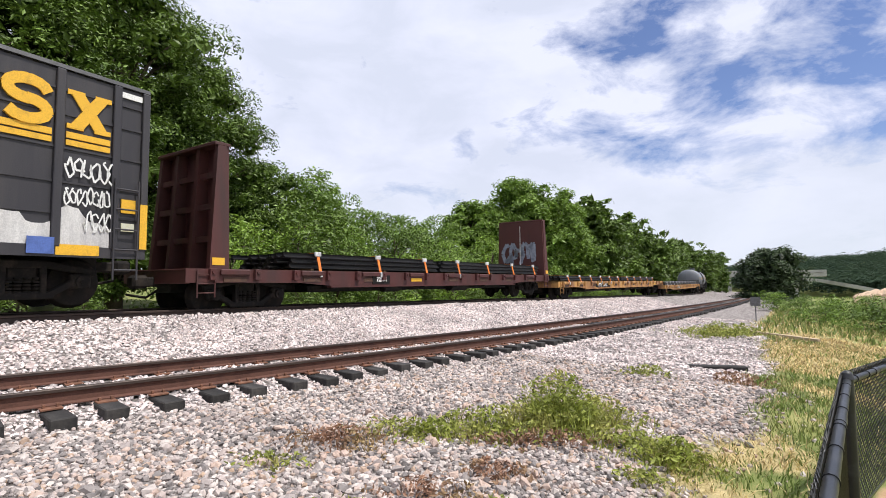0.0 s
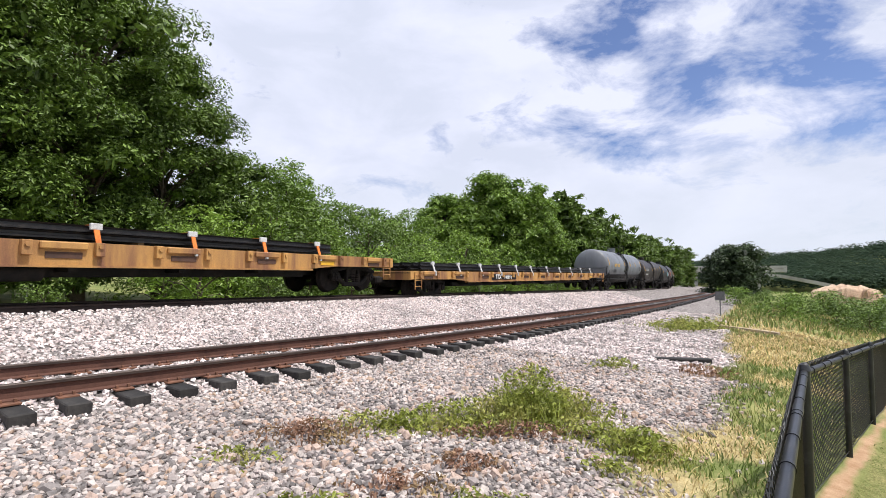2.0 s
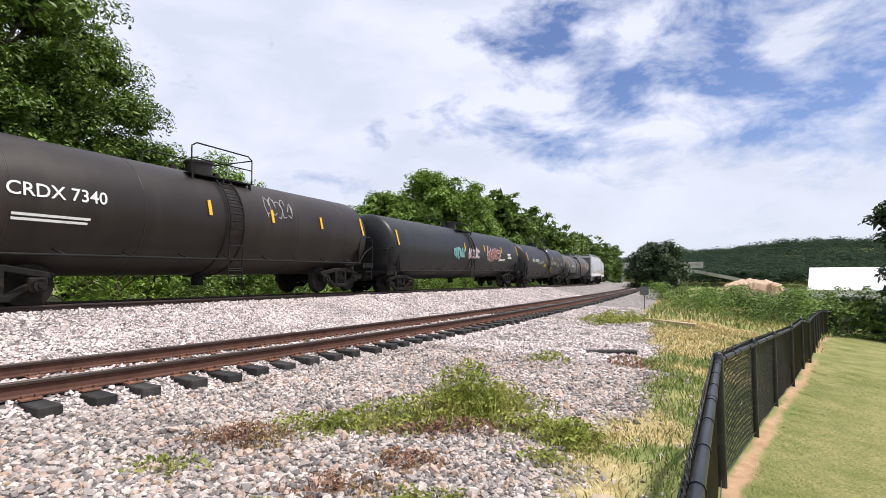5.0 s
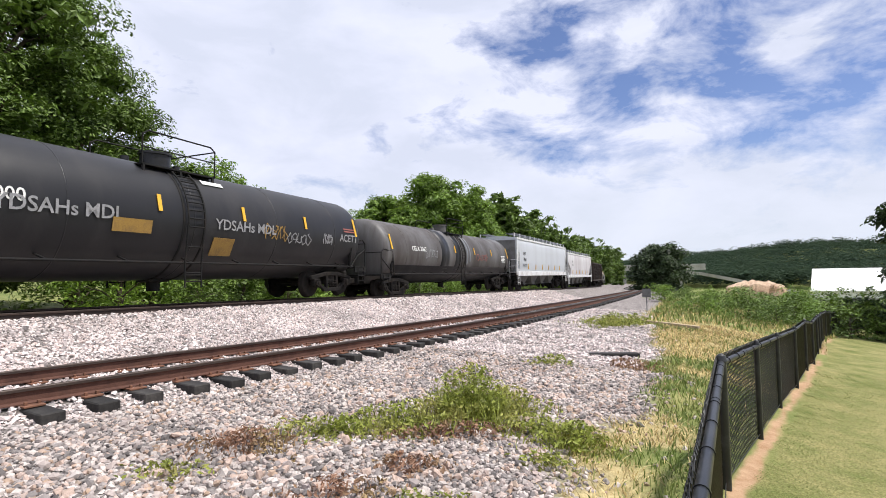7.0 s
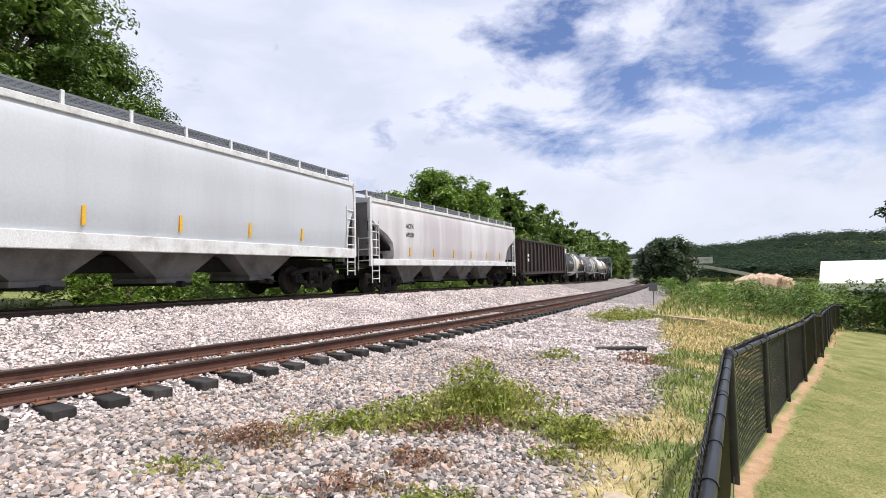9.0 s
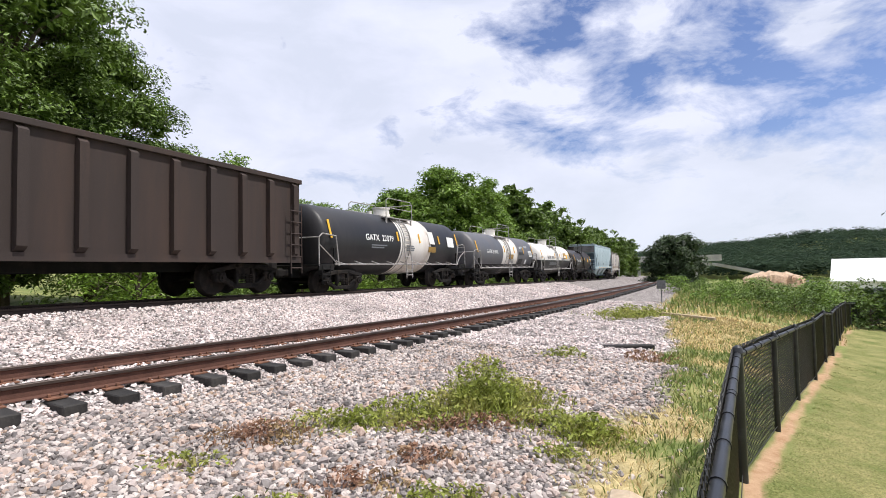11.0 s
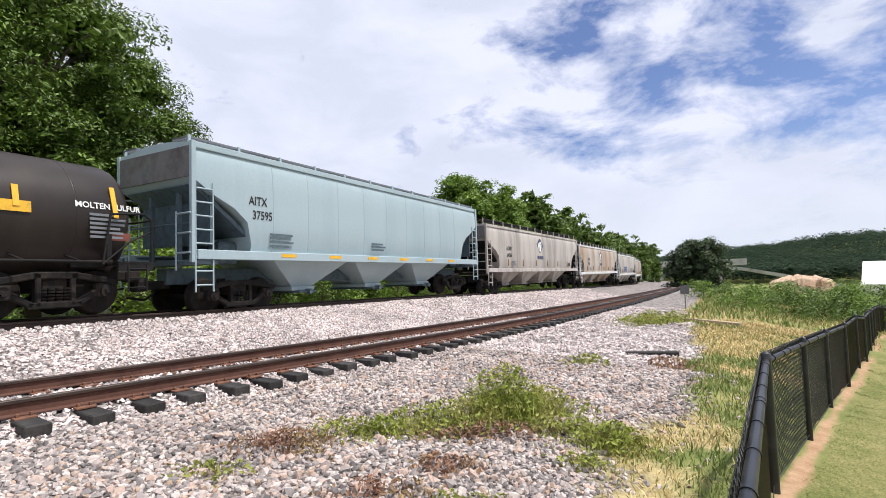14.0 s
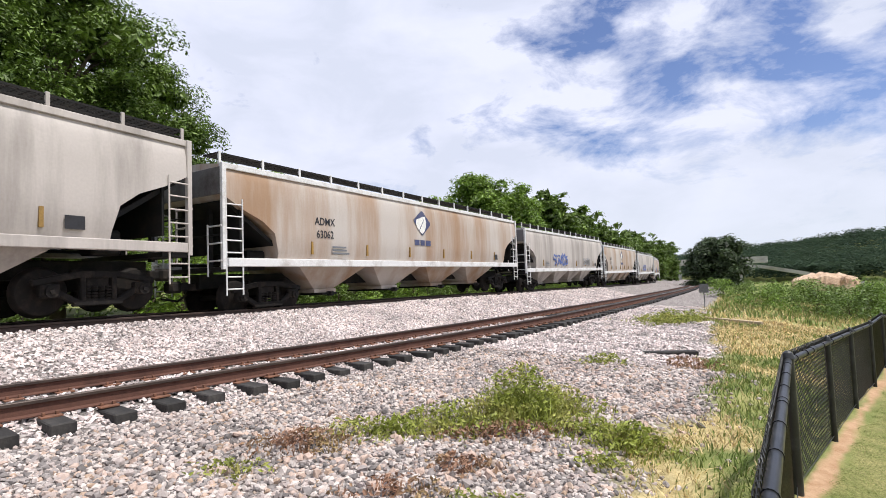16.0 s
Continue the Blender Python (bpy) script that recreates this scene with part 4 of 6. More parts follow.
def flat_car(L, label, paint, load_rows, strap, number=None, bulk=None, letters=None, deck=1.1):
    """A flatcar with fishbelly sides and stake pockets, loaded with black bars; bulkheads where asked."""
    car = thing("flat_car", label, "flatcar", "railcars of the freight train")
    e, w = L / 2 - 0.45, 1.4
    part("deck", Mb().box(-e, e, -w, w, deck - 0.08, deck, 0.01), M_DECK, car)
    for sg in (-1, 1):
        y = sg * w
        prof = [(-e, deck + 0.03), (e, deck + 0.03), (e, deck - 0.3), (e - 3.2, deck - 0.32), (e - 4.4, deck - 0.42), (-e + 4.4, deck - 0.42), (-e + 3.2, deck - 0.32), (-e, deck - 0.3)]
        part("side_sill", Mb().prism(prof, y - 0.03, y + 0.03, "y"), paint, car)
        part("lower_flange", Mb().box(-e + 4.2, e - 4.2, y - 0.09, y + 0.09, deck - 0.46, deck - 0.42), paint, car)
        k = int(2 * e / 1.15)
        for i in range(k):
            q = -e + 0.6 + (2 * e - 1.2) * i / (k - 1)
            pk = Mb().box(q - 0.08, q + 0.08, min(y + sg * 0.03, y + sg * 0.13), max(y + sg * 0.03, y + sg * 0.13), deck - 0.24, deck + 0.03, 0.008)
            pk.cyl((q, y + sg * 0.16, deck - 0.05), (q, y + sg * 0.03, deck - 0.05), 0.045, 8)
            part("stake_pocket", pk, paint, car)
            if i % 2 == 0 and i < k - 1:
                part("winch_cover", Mb().box(q + 0.2, q + 0.98, min(y + sg * 0.03, y + sg * 0.1), max(y + sg * 0.03, y + sg * 0.1), deck - 0.12, deck + 0.02, 0.02), paint, car)
                part("sill_panel", Mb().box(q + 0.3, q + 0.9, min(y + sg * 0.03, y + sg * 0.045), max(y + sg * 0.03, y + sg * 0.045), deck - 0.29, deck - 0.17), M_RUSTP if (i // 2) % 3 else M_YELLOW if i % 4 else M_RUSTP, car)
    part("centre_sill", Mb().box(-L / 2 + 0.7, L / 2 - 0.7, -0.3, 0.3, 0.55, deck - 0.08, 0.02), M_BLACK, car)
    # dark slab stands in for the shade below the deck; cylinders are brake gear
    part("dark_underframe", Mb().box(-e + 3.9, e - 3.9, -0.85, 0.85, 0.5, 0.72, 0.03).cyl((1.0, -0.95, 0.62), (2.2, -0.95, 0.62), 0.2, 12).cyl((-3.0, -0.95, 0.62), (-2.2, -0.95, 0.62), 0.17, 12), M_BLACK, car)
    for q in np.arange(-e + 4.5, e - 4.4, 2.2):
        part("cross_bearer", Mb().box(q - 0.08, q + 0.08, -w + 0.05, w - 0.05, 0.6, deck - 0.08), M_BLACK, car)
    for sg in (-1, 1):
        part("end_sill", Mb().box(min(sg * (e - 0.12), sg * e), max(sg * (e - 0.12), sg * e), -w, w, deck - 0.32, deck + 0.02, 0.01), paint, car)
        part("end_ladder", ladder(sg * (e - 0.45) - 0.2, 0.45, deck, -w - 0.06, 0.42, 3, 0.018), paint, car)
    if bulk:
        for sg in (-1, 1):
            face = sg * (e - (0.98 if sg < 0 else 0.4))
            h = deck + 3.08
            bp = Mb().prism([(-w, deck), (w, deck), (w - 0.12, h), (-w + 0.12, h)], min(face, face - sg * 0.08), max(face, face - sg * 0.08))
            part("bulkhead_panel", bp, bulk, car)
            for y in (-w + 0.06, -0.5, 0.5, w - 0.06):
                tw = Mb()
                o = face + sg * 1e-3
                yy = y * 0.94
                tw.add([(o, y - 0.07, deck), (o + sg * 0.42, y - 0.07, deck), (o + sg * 0.42, y + 0.07, deck), (o, y + 0.07, deck), (o, yy - 0.07, h), (o + sg * 0.22, yy - 0.07, h), (o + sg * 0.22, yy + 0.07, h), (o, yy + 0.07, h)], [(0, 1, 2, 3), (4, 5, 6, 7), (0, 1, 5, 4), (1, 2, 6, 5), (2, 3, 7, 6), (3, 0, 4, 7)])
                part("bulkhead_post", tw, bulk, car)
            part("bulkhead_cap", Mb().box(min(face - sg * 0.1, face + sg * 0.3), max(face - sg * 0.1, face + sg * 0.3), -w + 0.08, w - 0.08, h, h + 0.08, 0.01), bulk, car)
            br = Mb()
            for z, d in ((deck + 0.7, 0.3), (deck + 1.5, 0.26), (deck + 2.3, 0.2)):
                br.box(min(face + sg * (d - 0.08), face + sg * d), max(face + sg * (d - 0.08), face + sg * d), -w + 0.1, w - 0.1, z, z + 0.14)
            part("bulkhead_brace", br, bulk, car)
            for y in (-w - 0.015, w + 0.005):
                part("reflector", Mb().box(min(face + sg * 0.05, face + sg * 0.36), max(face + sg * 0.05, face + sg * 0.36), y, y + 0.01, deck + 0.12, deck + 0.3), M_YELLOW, car)
    # load: layers of long dark bars on timber skids
    rng = random.Random(int(L * 10) + len(load_rows))
    for (x0, x1, layers) in load_rows:
        z = deck
        for q in np.arange(x0 + 0.8, x1 - 0.4, 3.1):
            part("skid", Mb().box(q - 0.06, q + 0.06, -w + 0.2, w - 0.2, z, z + 0.1), M_TIMBER, car)
        z += 0.1
        for k in range(layers):
            n = 9
            for i in range(n):
                y = -w + 0.27 + (2 * w - 0.54) * i / (n - 1)
                dx = rng.uniform(-0.25, 0.25)
                part("steel_bar", Mb().prism([(y - 0.1, z + k * 0.15), (y + 0.1, z + k * 0.15), (y + 0.1, z + k * 0.15 + 0.02), (y + 0.03, z + k * 0.15 + 0.05), (y + 0.03, z + k * 0.15 + 0.1), (y + 0.06, z + k * 0.15 + 0.14), (y - 0.06, z + k * 0.15 + 0.14), (y - 0.03, z + k * 0.15 + 0.1), (y - 0.03, z + k * 0.15 + 0.05), (y - 0.1, z + k * 0.15 + 0.02)], x0 + dx, x1 + dx), M_PIPE, car)
        top = z + layers * 0.15
        if strap:
            for q in np.linspace(x0 + 0.9, x1 - 0.9, max(2, int((x1 - x0) / 1.9))):
                sp = Mb().box(q - 0.05, q + 0.05, -w + 0.1, w - 0.1, top, top + 0.012)
                for y in (-1, 1):
                    sp.add([(q - 0.05, y * (w - 0.1), top + 0.012), (q + 0.05, y * (w - 0.1), top + 0.012), (q + 0.05, y * (w + 0.04), deck), (q - 0.05, y * (w + 0.04), deck), (q - 0.05, y * (w - 0.12), top), (q + 0.05, y * (w - 0.12), top), (q + 0.05, y * (w + 0.02), deck), (q - 0.05, y * (w + 0.02), deck)], [(0, 1, 2, 3), (4, 5, 6, 7), (0, 3, 7, 4), (1, 2, 6, 5)])
                st = part("tie_down_strap", sp, strap, car)
                part("corner_pad", Mb().box(q - 0.11, q + 0.11, -w + 0.06, -w + 0.12, top - 0.1, top + 0.03, 0.01), M_STRAPW, st)
                part("ratchet", Mb().box(q - 0.035, q + 0.035, -w - 0.09, -w - 0.03, deck - 0.16, deck + 0.02, 0.01), M_STRAPW, st)
    if number:
        part("number_panel", Mb().box(number[2] - 0.42 * len(number[0]) * number[1], number[2] + 0.42 * len(number[0]) * number[1], -w - 0.048, -w - 0.03, deck - 0.36, deck - 0.08), M_BLACK, car)
        words = number[0].split("  ")
        for k, word in enumerate(words):
            q = number[2] + (0 if len(words) == 1 else (-1.05, 0.55)[k] * number[1] * 2.2)
            lettering(word, number[1], number[3], car, q, -w - 0.056, deck - 0.22, 0.01)
    running_gear(car, L)
    return car


def box_car(L, label):
    car = thing("box_car", label, "boxcar", "railcars of the freight train")
    e, w, z1 = L / 2 - 0.45, 1.5, 3.85
    part("body", Mb().box(-e, e, -w, w, 0.98, z1, 0.03), M_BOX, car)
    part("roof", Mb().prism([(-w - 0.04, z1), (w + 0.04, z1), (w + 0.02, z1 + 0.07), (0, z1 + 0.2), (-w - 0.02, z1 + 0.07)], -e - 0.03, e + 0.03), M_ROOF, car)
    posts = [e - 0.05, e - 0.6] + [e - 0.6 - 0.96 * k for k in range(1, 16)] + [-e + 0.05]
    for q in posts:
        for sg in (-1, 1):
            part("side_post", Mb().box(q - 0.07, q + 0.07, min(sg * w, sg * (w + 0.07)), max(sg * w, sg * (w + 0.07)), 0.98, z1 - 0.02, 0.012), M_BOX, car)
    rb = Mb()
    for z in (1.5, 2.0, 2.55, 3.1, 3.5):
        for sg in (-1, 1):
            rb.box(-e, e, min(sg * w, sg * (w + 0.025)), max(sg * w, sg * (w + 0.025)), z, z + 0.035)
    part("side_corrugation", rb, M_BOX, car)
    for sg in (-1, 1):
        part("side_sill", Mb().box(-e, e, min(sg * w, sg * (w + 0.05)), max(sg * w, sg * (w + 0.05)), 0.82, 1.0), M_BOX, car)
        ed = Mb()
        for z in np.arange(1.2, 3.7, 0.28):
            ed.box(min(sg * e, sg * (e + 0.06)), max(sg * e, sg * (e + 0.06)), -w + 0.15, w - 0.15, z, z + 0.12, 0.02)
        part("end_corrugation", ed, M_BOX, car)
        part("end_ladder", ladder(sg * (e - 0.4) - 0.22, 0.45, 2.2, -w - 0.1, 0.44, 5, 0.02), M_BOX, car)
    part("centre_sill", Mb().box(-L / 2 + 0.7, L / 2 - 0.7, -0.25, 0.25, 0.6, 0.96, 0.02), M_BLACK, car)
    # big yellow block marks and a primed end panel
    y = -w - 0.03
    def block(x0, x1, z0, z1, material=M_YELLOW, name="painted_mark"):
        part(name, Mb().box(x0, x1, y - 0.005, y + 0.028, z0, z1), material, car)
    for q in (e - 1.08, e - 2.04):                      # underlines of the two big marks
        block(q - 0.37, q + 0.37, 2.74, 2.84)
        block(q - 0.37, q + 0.37, 2.62, 2.71)
    q = e - 1.08
    for sg in (-1, 1):
        part("painted_mark", Mb().prism([(q - sg * 0.34, 2.92), (q - sg * 0.1, 2.92), (q + sg * 0.34, 3.52), (q + sg * 0.1, 3.52)], y - 0.006 - 0.002 * sg, y + 0.028, "y"), M_YELLOW, car)
        for x, z in ((0.23, 2.9), (0.23, 3.46)):
            block(q + sg * x - 0.14, q + sg * x + 0.14, z, z + 0.08)
    q = e - 2.04
    ring = [(q + 0.29 * math.cos(u), 3.37 + 0.155 * math.sin(u)) for u in np.linspace(0.15, 1.5 * math.pi, 12)] + [(q + 0.29 * math.cos(u), 3.07 + 0.155 * math.sin(u)) for u in np.linspace(0.5 * math.pi, -0.85 * math.pi, 11)]
    sw = Mb()
    for k, ((x0, u0), (x1, u1)) in enumerate(zip(ring[:-1], ring[1:])):
        d = Vector((x1 - x0, u1 - u0)).normalized() * 0.02
        n = Vector((-d.y, d.x)).normalized() * 0.085
        c4 = [(x0 - d.x + n.x, u0 - d.y + n.y), (x1 + d.x + n.x, u1 + d.y + n.y), (x1 + d.x - n.x, u1 + d.y - n.y), (x0 - d.x - n.x, u0 - d.y - n.y)]
        sw.prism(c4, y - 0.006 - 0.0012 * k, y + 0.028, "y")
    part("painted_mark", sw, M_YELLOW, car)
    block(e - 0.47, e - 0.2, 1.62, 1.86)
    block(e - 0.46, e - 0.22, 1.3, 1.44, M_GRAF)
    part("corner_stripe", Mb().box(e - 0.13, e + 0.012, -w - 0.078, -w - 0.068, 1.0, 1.8), M_YELLOW, car)
    for k in range(5):
        part("sill_stripe", Mb().box(e - 1.55 - 2.9 * k, e - 0.85 - 2.9 * k, -w - 0.06, -w - 0.05, 0.85, 1.02), M_YELLOW, car)
    part("blue_patch", Mb().box(e - 1.98, e - 1.58, -w - 0.078, -w - 0.07, 0.86, 1.12), M_BLUE, car)
    rng = random.Random(4)                              # rough-edged whitewash along the foot of the side
    for x0, x1 in ((e - 1.48, e - 0.68), (e - 2.44, e - 1.64), (e - 3.4, e - 2.6), (e - 4.36, e - 3.56)):
        top = [(x1 - (x1 - x0) * k / 9, 1.34 + 0.28 * k / 9 * (1 if x1 > e - 1 else 0.3) + rng.uniform(-0.06, 0.1)) for k in range(10)]
        part("painted_panel", Mb().prism([(x0, 1.0), (x1, 1.0)] + top, y - 0.012, y + 0.03, "y"), M_WASH, car)
    scrawl(car, e - 1.45, y - 0.03, 1.62, 0.75, 0.36, M_WHITE, 9, 0, 0.013, 8)
    scrawl(car, e - 1.45, y - 0.03, 2.06, 0.85, 0.42, M_WHITE, 12, 0, 0.016, 6)
    scrawl(car, e - 1.1, y - 0.03, 1.2, 0.45, 0.4, M_WHITE, 15, 0, 0.012, 4)
    part("end_panel", Mb().box(e - 0.52, e - 0.13, y + 0.0, y + 0.028, 3.66, 3.76), M_WHITE, car)
    running_gear(car, L)
    return car


M_DECK = mat("worn_deck", (0.12, 0.09, 0.06), 0.9, col2=(0.06, 0.045, 0.035))
M_RUSTP = mat("rust_worn_patch", (0.09, 0.045, 0.03), 0.85, col2=(0.05, 0.03, 0.025), scale=5)
M_RAILG = mat("grubby_white_rail", (0.34, 0.33, 0.32), 0.6, col2=(0.16, 0.14, 0.12), scale=3)
# mottled grey holding the shade below the sill and on car ends
M_HSHADE = mat("hopper_shade_grey", (0.17, 0.165, 0.165), 0.8, col2=(0.09, 0.08, 0.075), scale=1.5, amount=0.6)
M_TIMBER = mat("skid_timber", (0.22, 0.15, 0.08), 0.9)
M_PIPE = mat("black_steel_bar", (0.012, 0.012, 0.014), 0.4, 0.3, col2=(0.03, 0.026, 0.024), island=0.3)
M_BOX = mat("boxcar_paint_dark", (0.032, 0.03, 0.036), 0.5, col2=(0.055, 0.05, 0.052), scale=1.2, streak=True)
M_ROOF = mat("boxcar_roof", (0.06, 0.06, 0.065), 0.5, 0.2)
M_PALE = mat("spray_paint_thin", (0.30, 0.30, 0.31), 0.6, col2=(0.2, 0.2, 0.2), scale=8, amount=0.6)
M_WASH = mat("thin_whitewash", (0.62, 0.61, 0.59), 0.7, col2=(0.40, 0.39, 0.39), scale=3, amount=0.6, streak=True)
M_GRAF = mat("spray_paint_pale", (0.55, 0.56, 0.5), 0.6, col2=(0.65, 0.6, 0.2), scale=1.5)
M_BULK = mat("oxide_red_paint", (0.075, 0.02, 0.018), 0.6, col2=(0.045, 0.02, 0.018), scale=1.5, streak=True)
M_FLATY = mat("faded_yellow_paint", (0.50, 0.27, 0.08), 0.7, col2=(0.22, 0.10, 0.05), scale=1.6, amount=0.75, streak=True)
M_STRAPW = mat("pale_strap", (0.6, 0.6, 0.6), 0.7)
M_STRAPO = mat("orange_strap", (0.75, 0.2, 0.03), 0.7)
M_TGREY = mat("tank_grey_paint", (0.16, 0.17, 0.19), 0.42, col2=(0.115, 0.12, 0.13), scale=0.8, streak=True, fine=25, bump=0.04, grain=0.05)
M_TBLACK = mat("tank_black_paint", (0.0165, 0.0165, 0.019), 0.42, col2=(0.032, 0.03, 0.031), scale=0.9, streak=True, fine=25, bump=0.04, grain=0.05, spec=0.35)
M_TBROWN = mat("tank_brown_black", (0.02, 0.0145, 0.0125), 0.42, col2=(0.036, 0.027, 0.022), scale=0.9, streak=True, fine=25, bump=0.04, grain=0.05, spec=0.35)
M_OCHRE = mat("faded_ochre", (0.32, 0.19, 0.04), 0.6, col2=(0.2, 0.12, 0.04), scale=3)
M_TSLATE = mat("tank_slate_paint", (0.085, 0.088, 0.1), 0.45, col2=(0.13, 0.12, 0.12), scale=0.8, streak=True, fine=25, bump=0.04, grain=0.05)
M_TOLD = mat("tank_old_grey", (0.13, 0.125, 0.125), 0.55, col2=(0.055, 0.045, 0.04), scale=0.7, amount=0.8, streak=True, fine=25, bump=0.08, grain=0.05)
M_TWHITE = mat("tank_white_paint", (0.72, 0.69, 0.65), 0.45, col2=(0.48, 0.40, 0.34), scale=0.7, amount=0.35, streak=True, fine=25, bump=0.04, grain=0.05)
M_HWHITE = mat("hopper_white_paint", (0.53, 0.55, 0.59), 0.5, col2=(0.47, 0.48, 0.51), scale=0.6, streak=True, fine=20, bump=0.03, grain=0.05)
M_HPINK = mat("hopper_faded_grey", (0.50, 0.46, 0.48), 0.6, col2=(0.66, 0.65, 0.66), scale=0.8, amount=0.6, streak=True, fine=20, bump=0.03, grain=0.05)
M_HTEAL = mat("hopper_pale_teal", (0.37, 0.46, 0.50), 0.5, col2=(0.32, 0.41, 0.45), scale=0.6, streak=True, fine=20, bump=0.03, grain=0.05)
M_HTAN = mat("hopper_tan_weathered", (0.50, 0.455, 0.42), 0.65, col2=(0.33, 0.21, 0.13), scale=0.55, amount=0.7, streak=True, fine=20, bump=0.05, grain=0.05)
M_HTAN2 = mat("hopper_grey_weathered", (0.50, 0.455, 0.425), 0.65, col2=(0.27, 0.24, 0.22), scale=0.9, amount=0.62, streak=True, fine=20, bump=0.05, grain=0.05)
M_TRIMW = mat("trim_white", (0.68, 0.68, 0.68), 0.55, col2=(0.45, 0.42, 0.4), scale=2)
M_GOND = mat("gondola_brown", (0.032, 0.021, 0.018), 0.8, col2=(0.055, 0.033, 0.025), scale=1.2, streak=True)
M_TEALD = mat("dark_teal", (0.09, 0.13, 0.16), 0.6)
M_NAVY = mat("dark_emblem_paint", (0.05, 0.06, 0.14), 0.6, col2=(0.1, 0.11, 0.18), scale=3)
M_SLATEG = mat("spray_blue_grey", (0.30, 0.33, 0.40), 0.6, col2=(0.15, 0.16, 0.2), scale=4, amount=0.6)
M_GRAFP = mat("spray_pale_pink", (0.50, 0.38, 0.40), 0.6, col2=(0.6, 0.56, 0.57), scale=3)
M_GRAFT = mat("spray_teal", (0.12, 0.32, 0.32), 0.6, col2=(0.3, 0.42, 0.42), scale=3)
M_BLUE = mat("spray_blue", (0.08, 0.14, 0.4), 0.6)
M_REDG = mat("spray_red", (0.30, 0.10, 0.08), 0.6, col2=(0.2, 0.06, 0.06), scale=3)

T = "text"
TRAIN = []


def couple(car, a, b, tall=1.08):
    if car.name.startswith("flat"):
        tall = 0.96
    if not car.name.startswith("tank"):
        for p in car.children:
            if not p.name.startswith(("truck", "coupler")):
                p.matrix_basis = Matrix.Diagonal((1, 1, tall, 1)) @ p.matrix_basis
    TRAIN.append((car, (a + b) / 2))


def build_train():
    J = {"box/bulk": 10.3, "bulk/flat1": 31.2, "flat1/flat2": 58.0, "flat2/t1": 85.0, "t1/t2": 101.5, "t2/t3": 116.9, "t3/t4": 136.4, "oldB/old": 153.4, "old/hop1": 171.0, "hop1/hop2": 189.0, "hop2/gon": 207.2, "gon/tA": 222.1, "tA/tB": 234.8, "tB/tC": 247.5, "tC/tD": 259.6, "tD/teal": 271.0, "teal/a1": 288.1, "a1/a2": 307.2, "a2/a3": 327.1, "a3/a4": 346.0, "a4/a5": 364.4}
    c = [J[k] for k in ("box/bulk", "bulk/flat1", "flat1/flat2", "flat2/t1", "t1/t2", "t2/t3", "oldB/old", "old/hop1", "hop1/hop2", "hop2/gon", "gon/tA", "tA/tB", "tB/tC", "tC/tD", "tD/teal", "teal/a1", "a1/a2", "a2/a3", "a3/a4", "a4/a5")]
    L = [b - a for a, b in zip(c[:-1], c[1:])]
    couple(box_car(17.5, "dark charcoal boxcar with yellow block marks and pale graffiti"), c[0] - 17.5, c[0], 1.115)
    f = flat_car(L[0], "oxide-red bulkhead flatcar loaded with strapped black bars", M_BULK, [(-L[0] / 2 + 3.4, -0.2, 3), (0.2, L[0] / 2 - 1.3, 3)], M_STRAPO, ("72504", 0.2, -3.6, M_WHITE), M_BULK)
    scrawl(f, -0.75, 0, 0, 1.9, 1.25, M_SLATEG, 21, 0, 0.1, 5).matrix_basis = pose(L[0] / 2 - 0.95, 1.0, 1.75, 0, 0, -90)
    part("bulkhead_rod", Mb().cyl((L[0] / 2 - 0.95, 0, 1.1), (L[0] / 2 - 0.95, 0, 3.95), 0.02, 6), M_WHITE, f)
    couple(f, c[0] + 0.25, c[1] + 0.1)
    couple(flat_car(L[1], "long faded yellow flatcar with black bars under orange straps", M_FLATY, [(-L[1] / 2 + 1.2, -0.6, 2), (0.0, L[1] / 2 - 3.4, 2)], M_STRAPO, ("PTTX  146521", 0.3, -5.2, M_WHITE), deck=1.15), c[1], c[2])
    couple(flat_car(L[2], "long faded yellow flatcar with black bars under pale straps", M_FLATY, [(-L[2] / 2 + 1.2, -0.6, 2), (0.0, L[2] / 2 - 3.0, 2)], M_STRAPW, ("TTX  146695", 0.3, -5.1, M_WHITE), deck=1.15), c[2], c[3])
    TK = 1.46, 2.1       # radius and centre height of the large tanks
    couple(tank_car(L[3], *TK, [(0.62, M_TGREY), (0.38, M_TGREY)], "smooth grey tank car with yellow marks", marks=[(T, "NATX  250237", 0.34, -3.9, 1.5, M_YELLOW), ("bars", 3, 1.0, -5.2, 1.75, M_BLACK), ("bars", 5, 0.6, 5.9, 1.5, M_BLACK), ("stain", -0.9, -0.3, 0.1, 1.9, M_TBLACK), ("stain", 0.32, 0.75, 0.0, 1.7, M_TBLACK), ("stain", -0.3, 0.3, 0.0, 2.6, M_TBLACK), ("stain", -7.2, 7.2, 2.05, 3.0, M_TBLACK)]), c[3], c[4])
    couple(tank_car(L[4], 1.42, 2.06, [(1.0, M_TBROWN)], "dark brown-black tank car with white marks", marks=[(T, "CRDX 7340", 0.36, -4.4, 1.45, M_WHITE), ("bars", 2, 1.4, -5.2, 1.75, M_WHITE), ("spray", 1.2, 0.8, 1.2, 1.4, M_PALE, 3)]), c[4], c[5])
    h = J["t3/t4"]
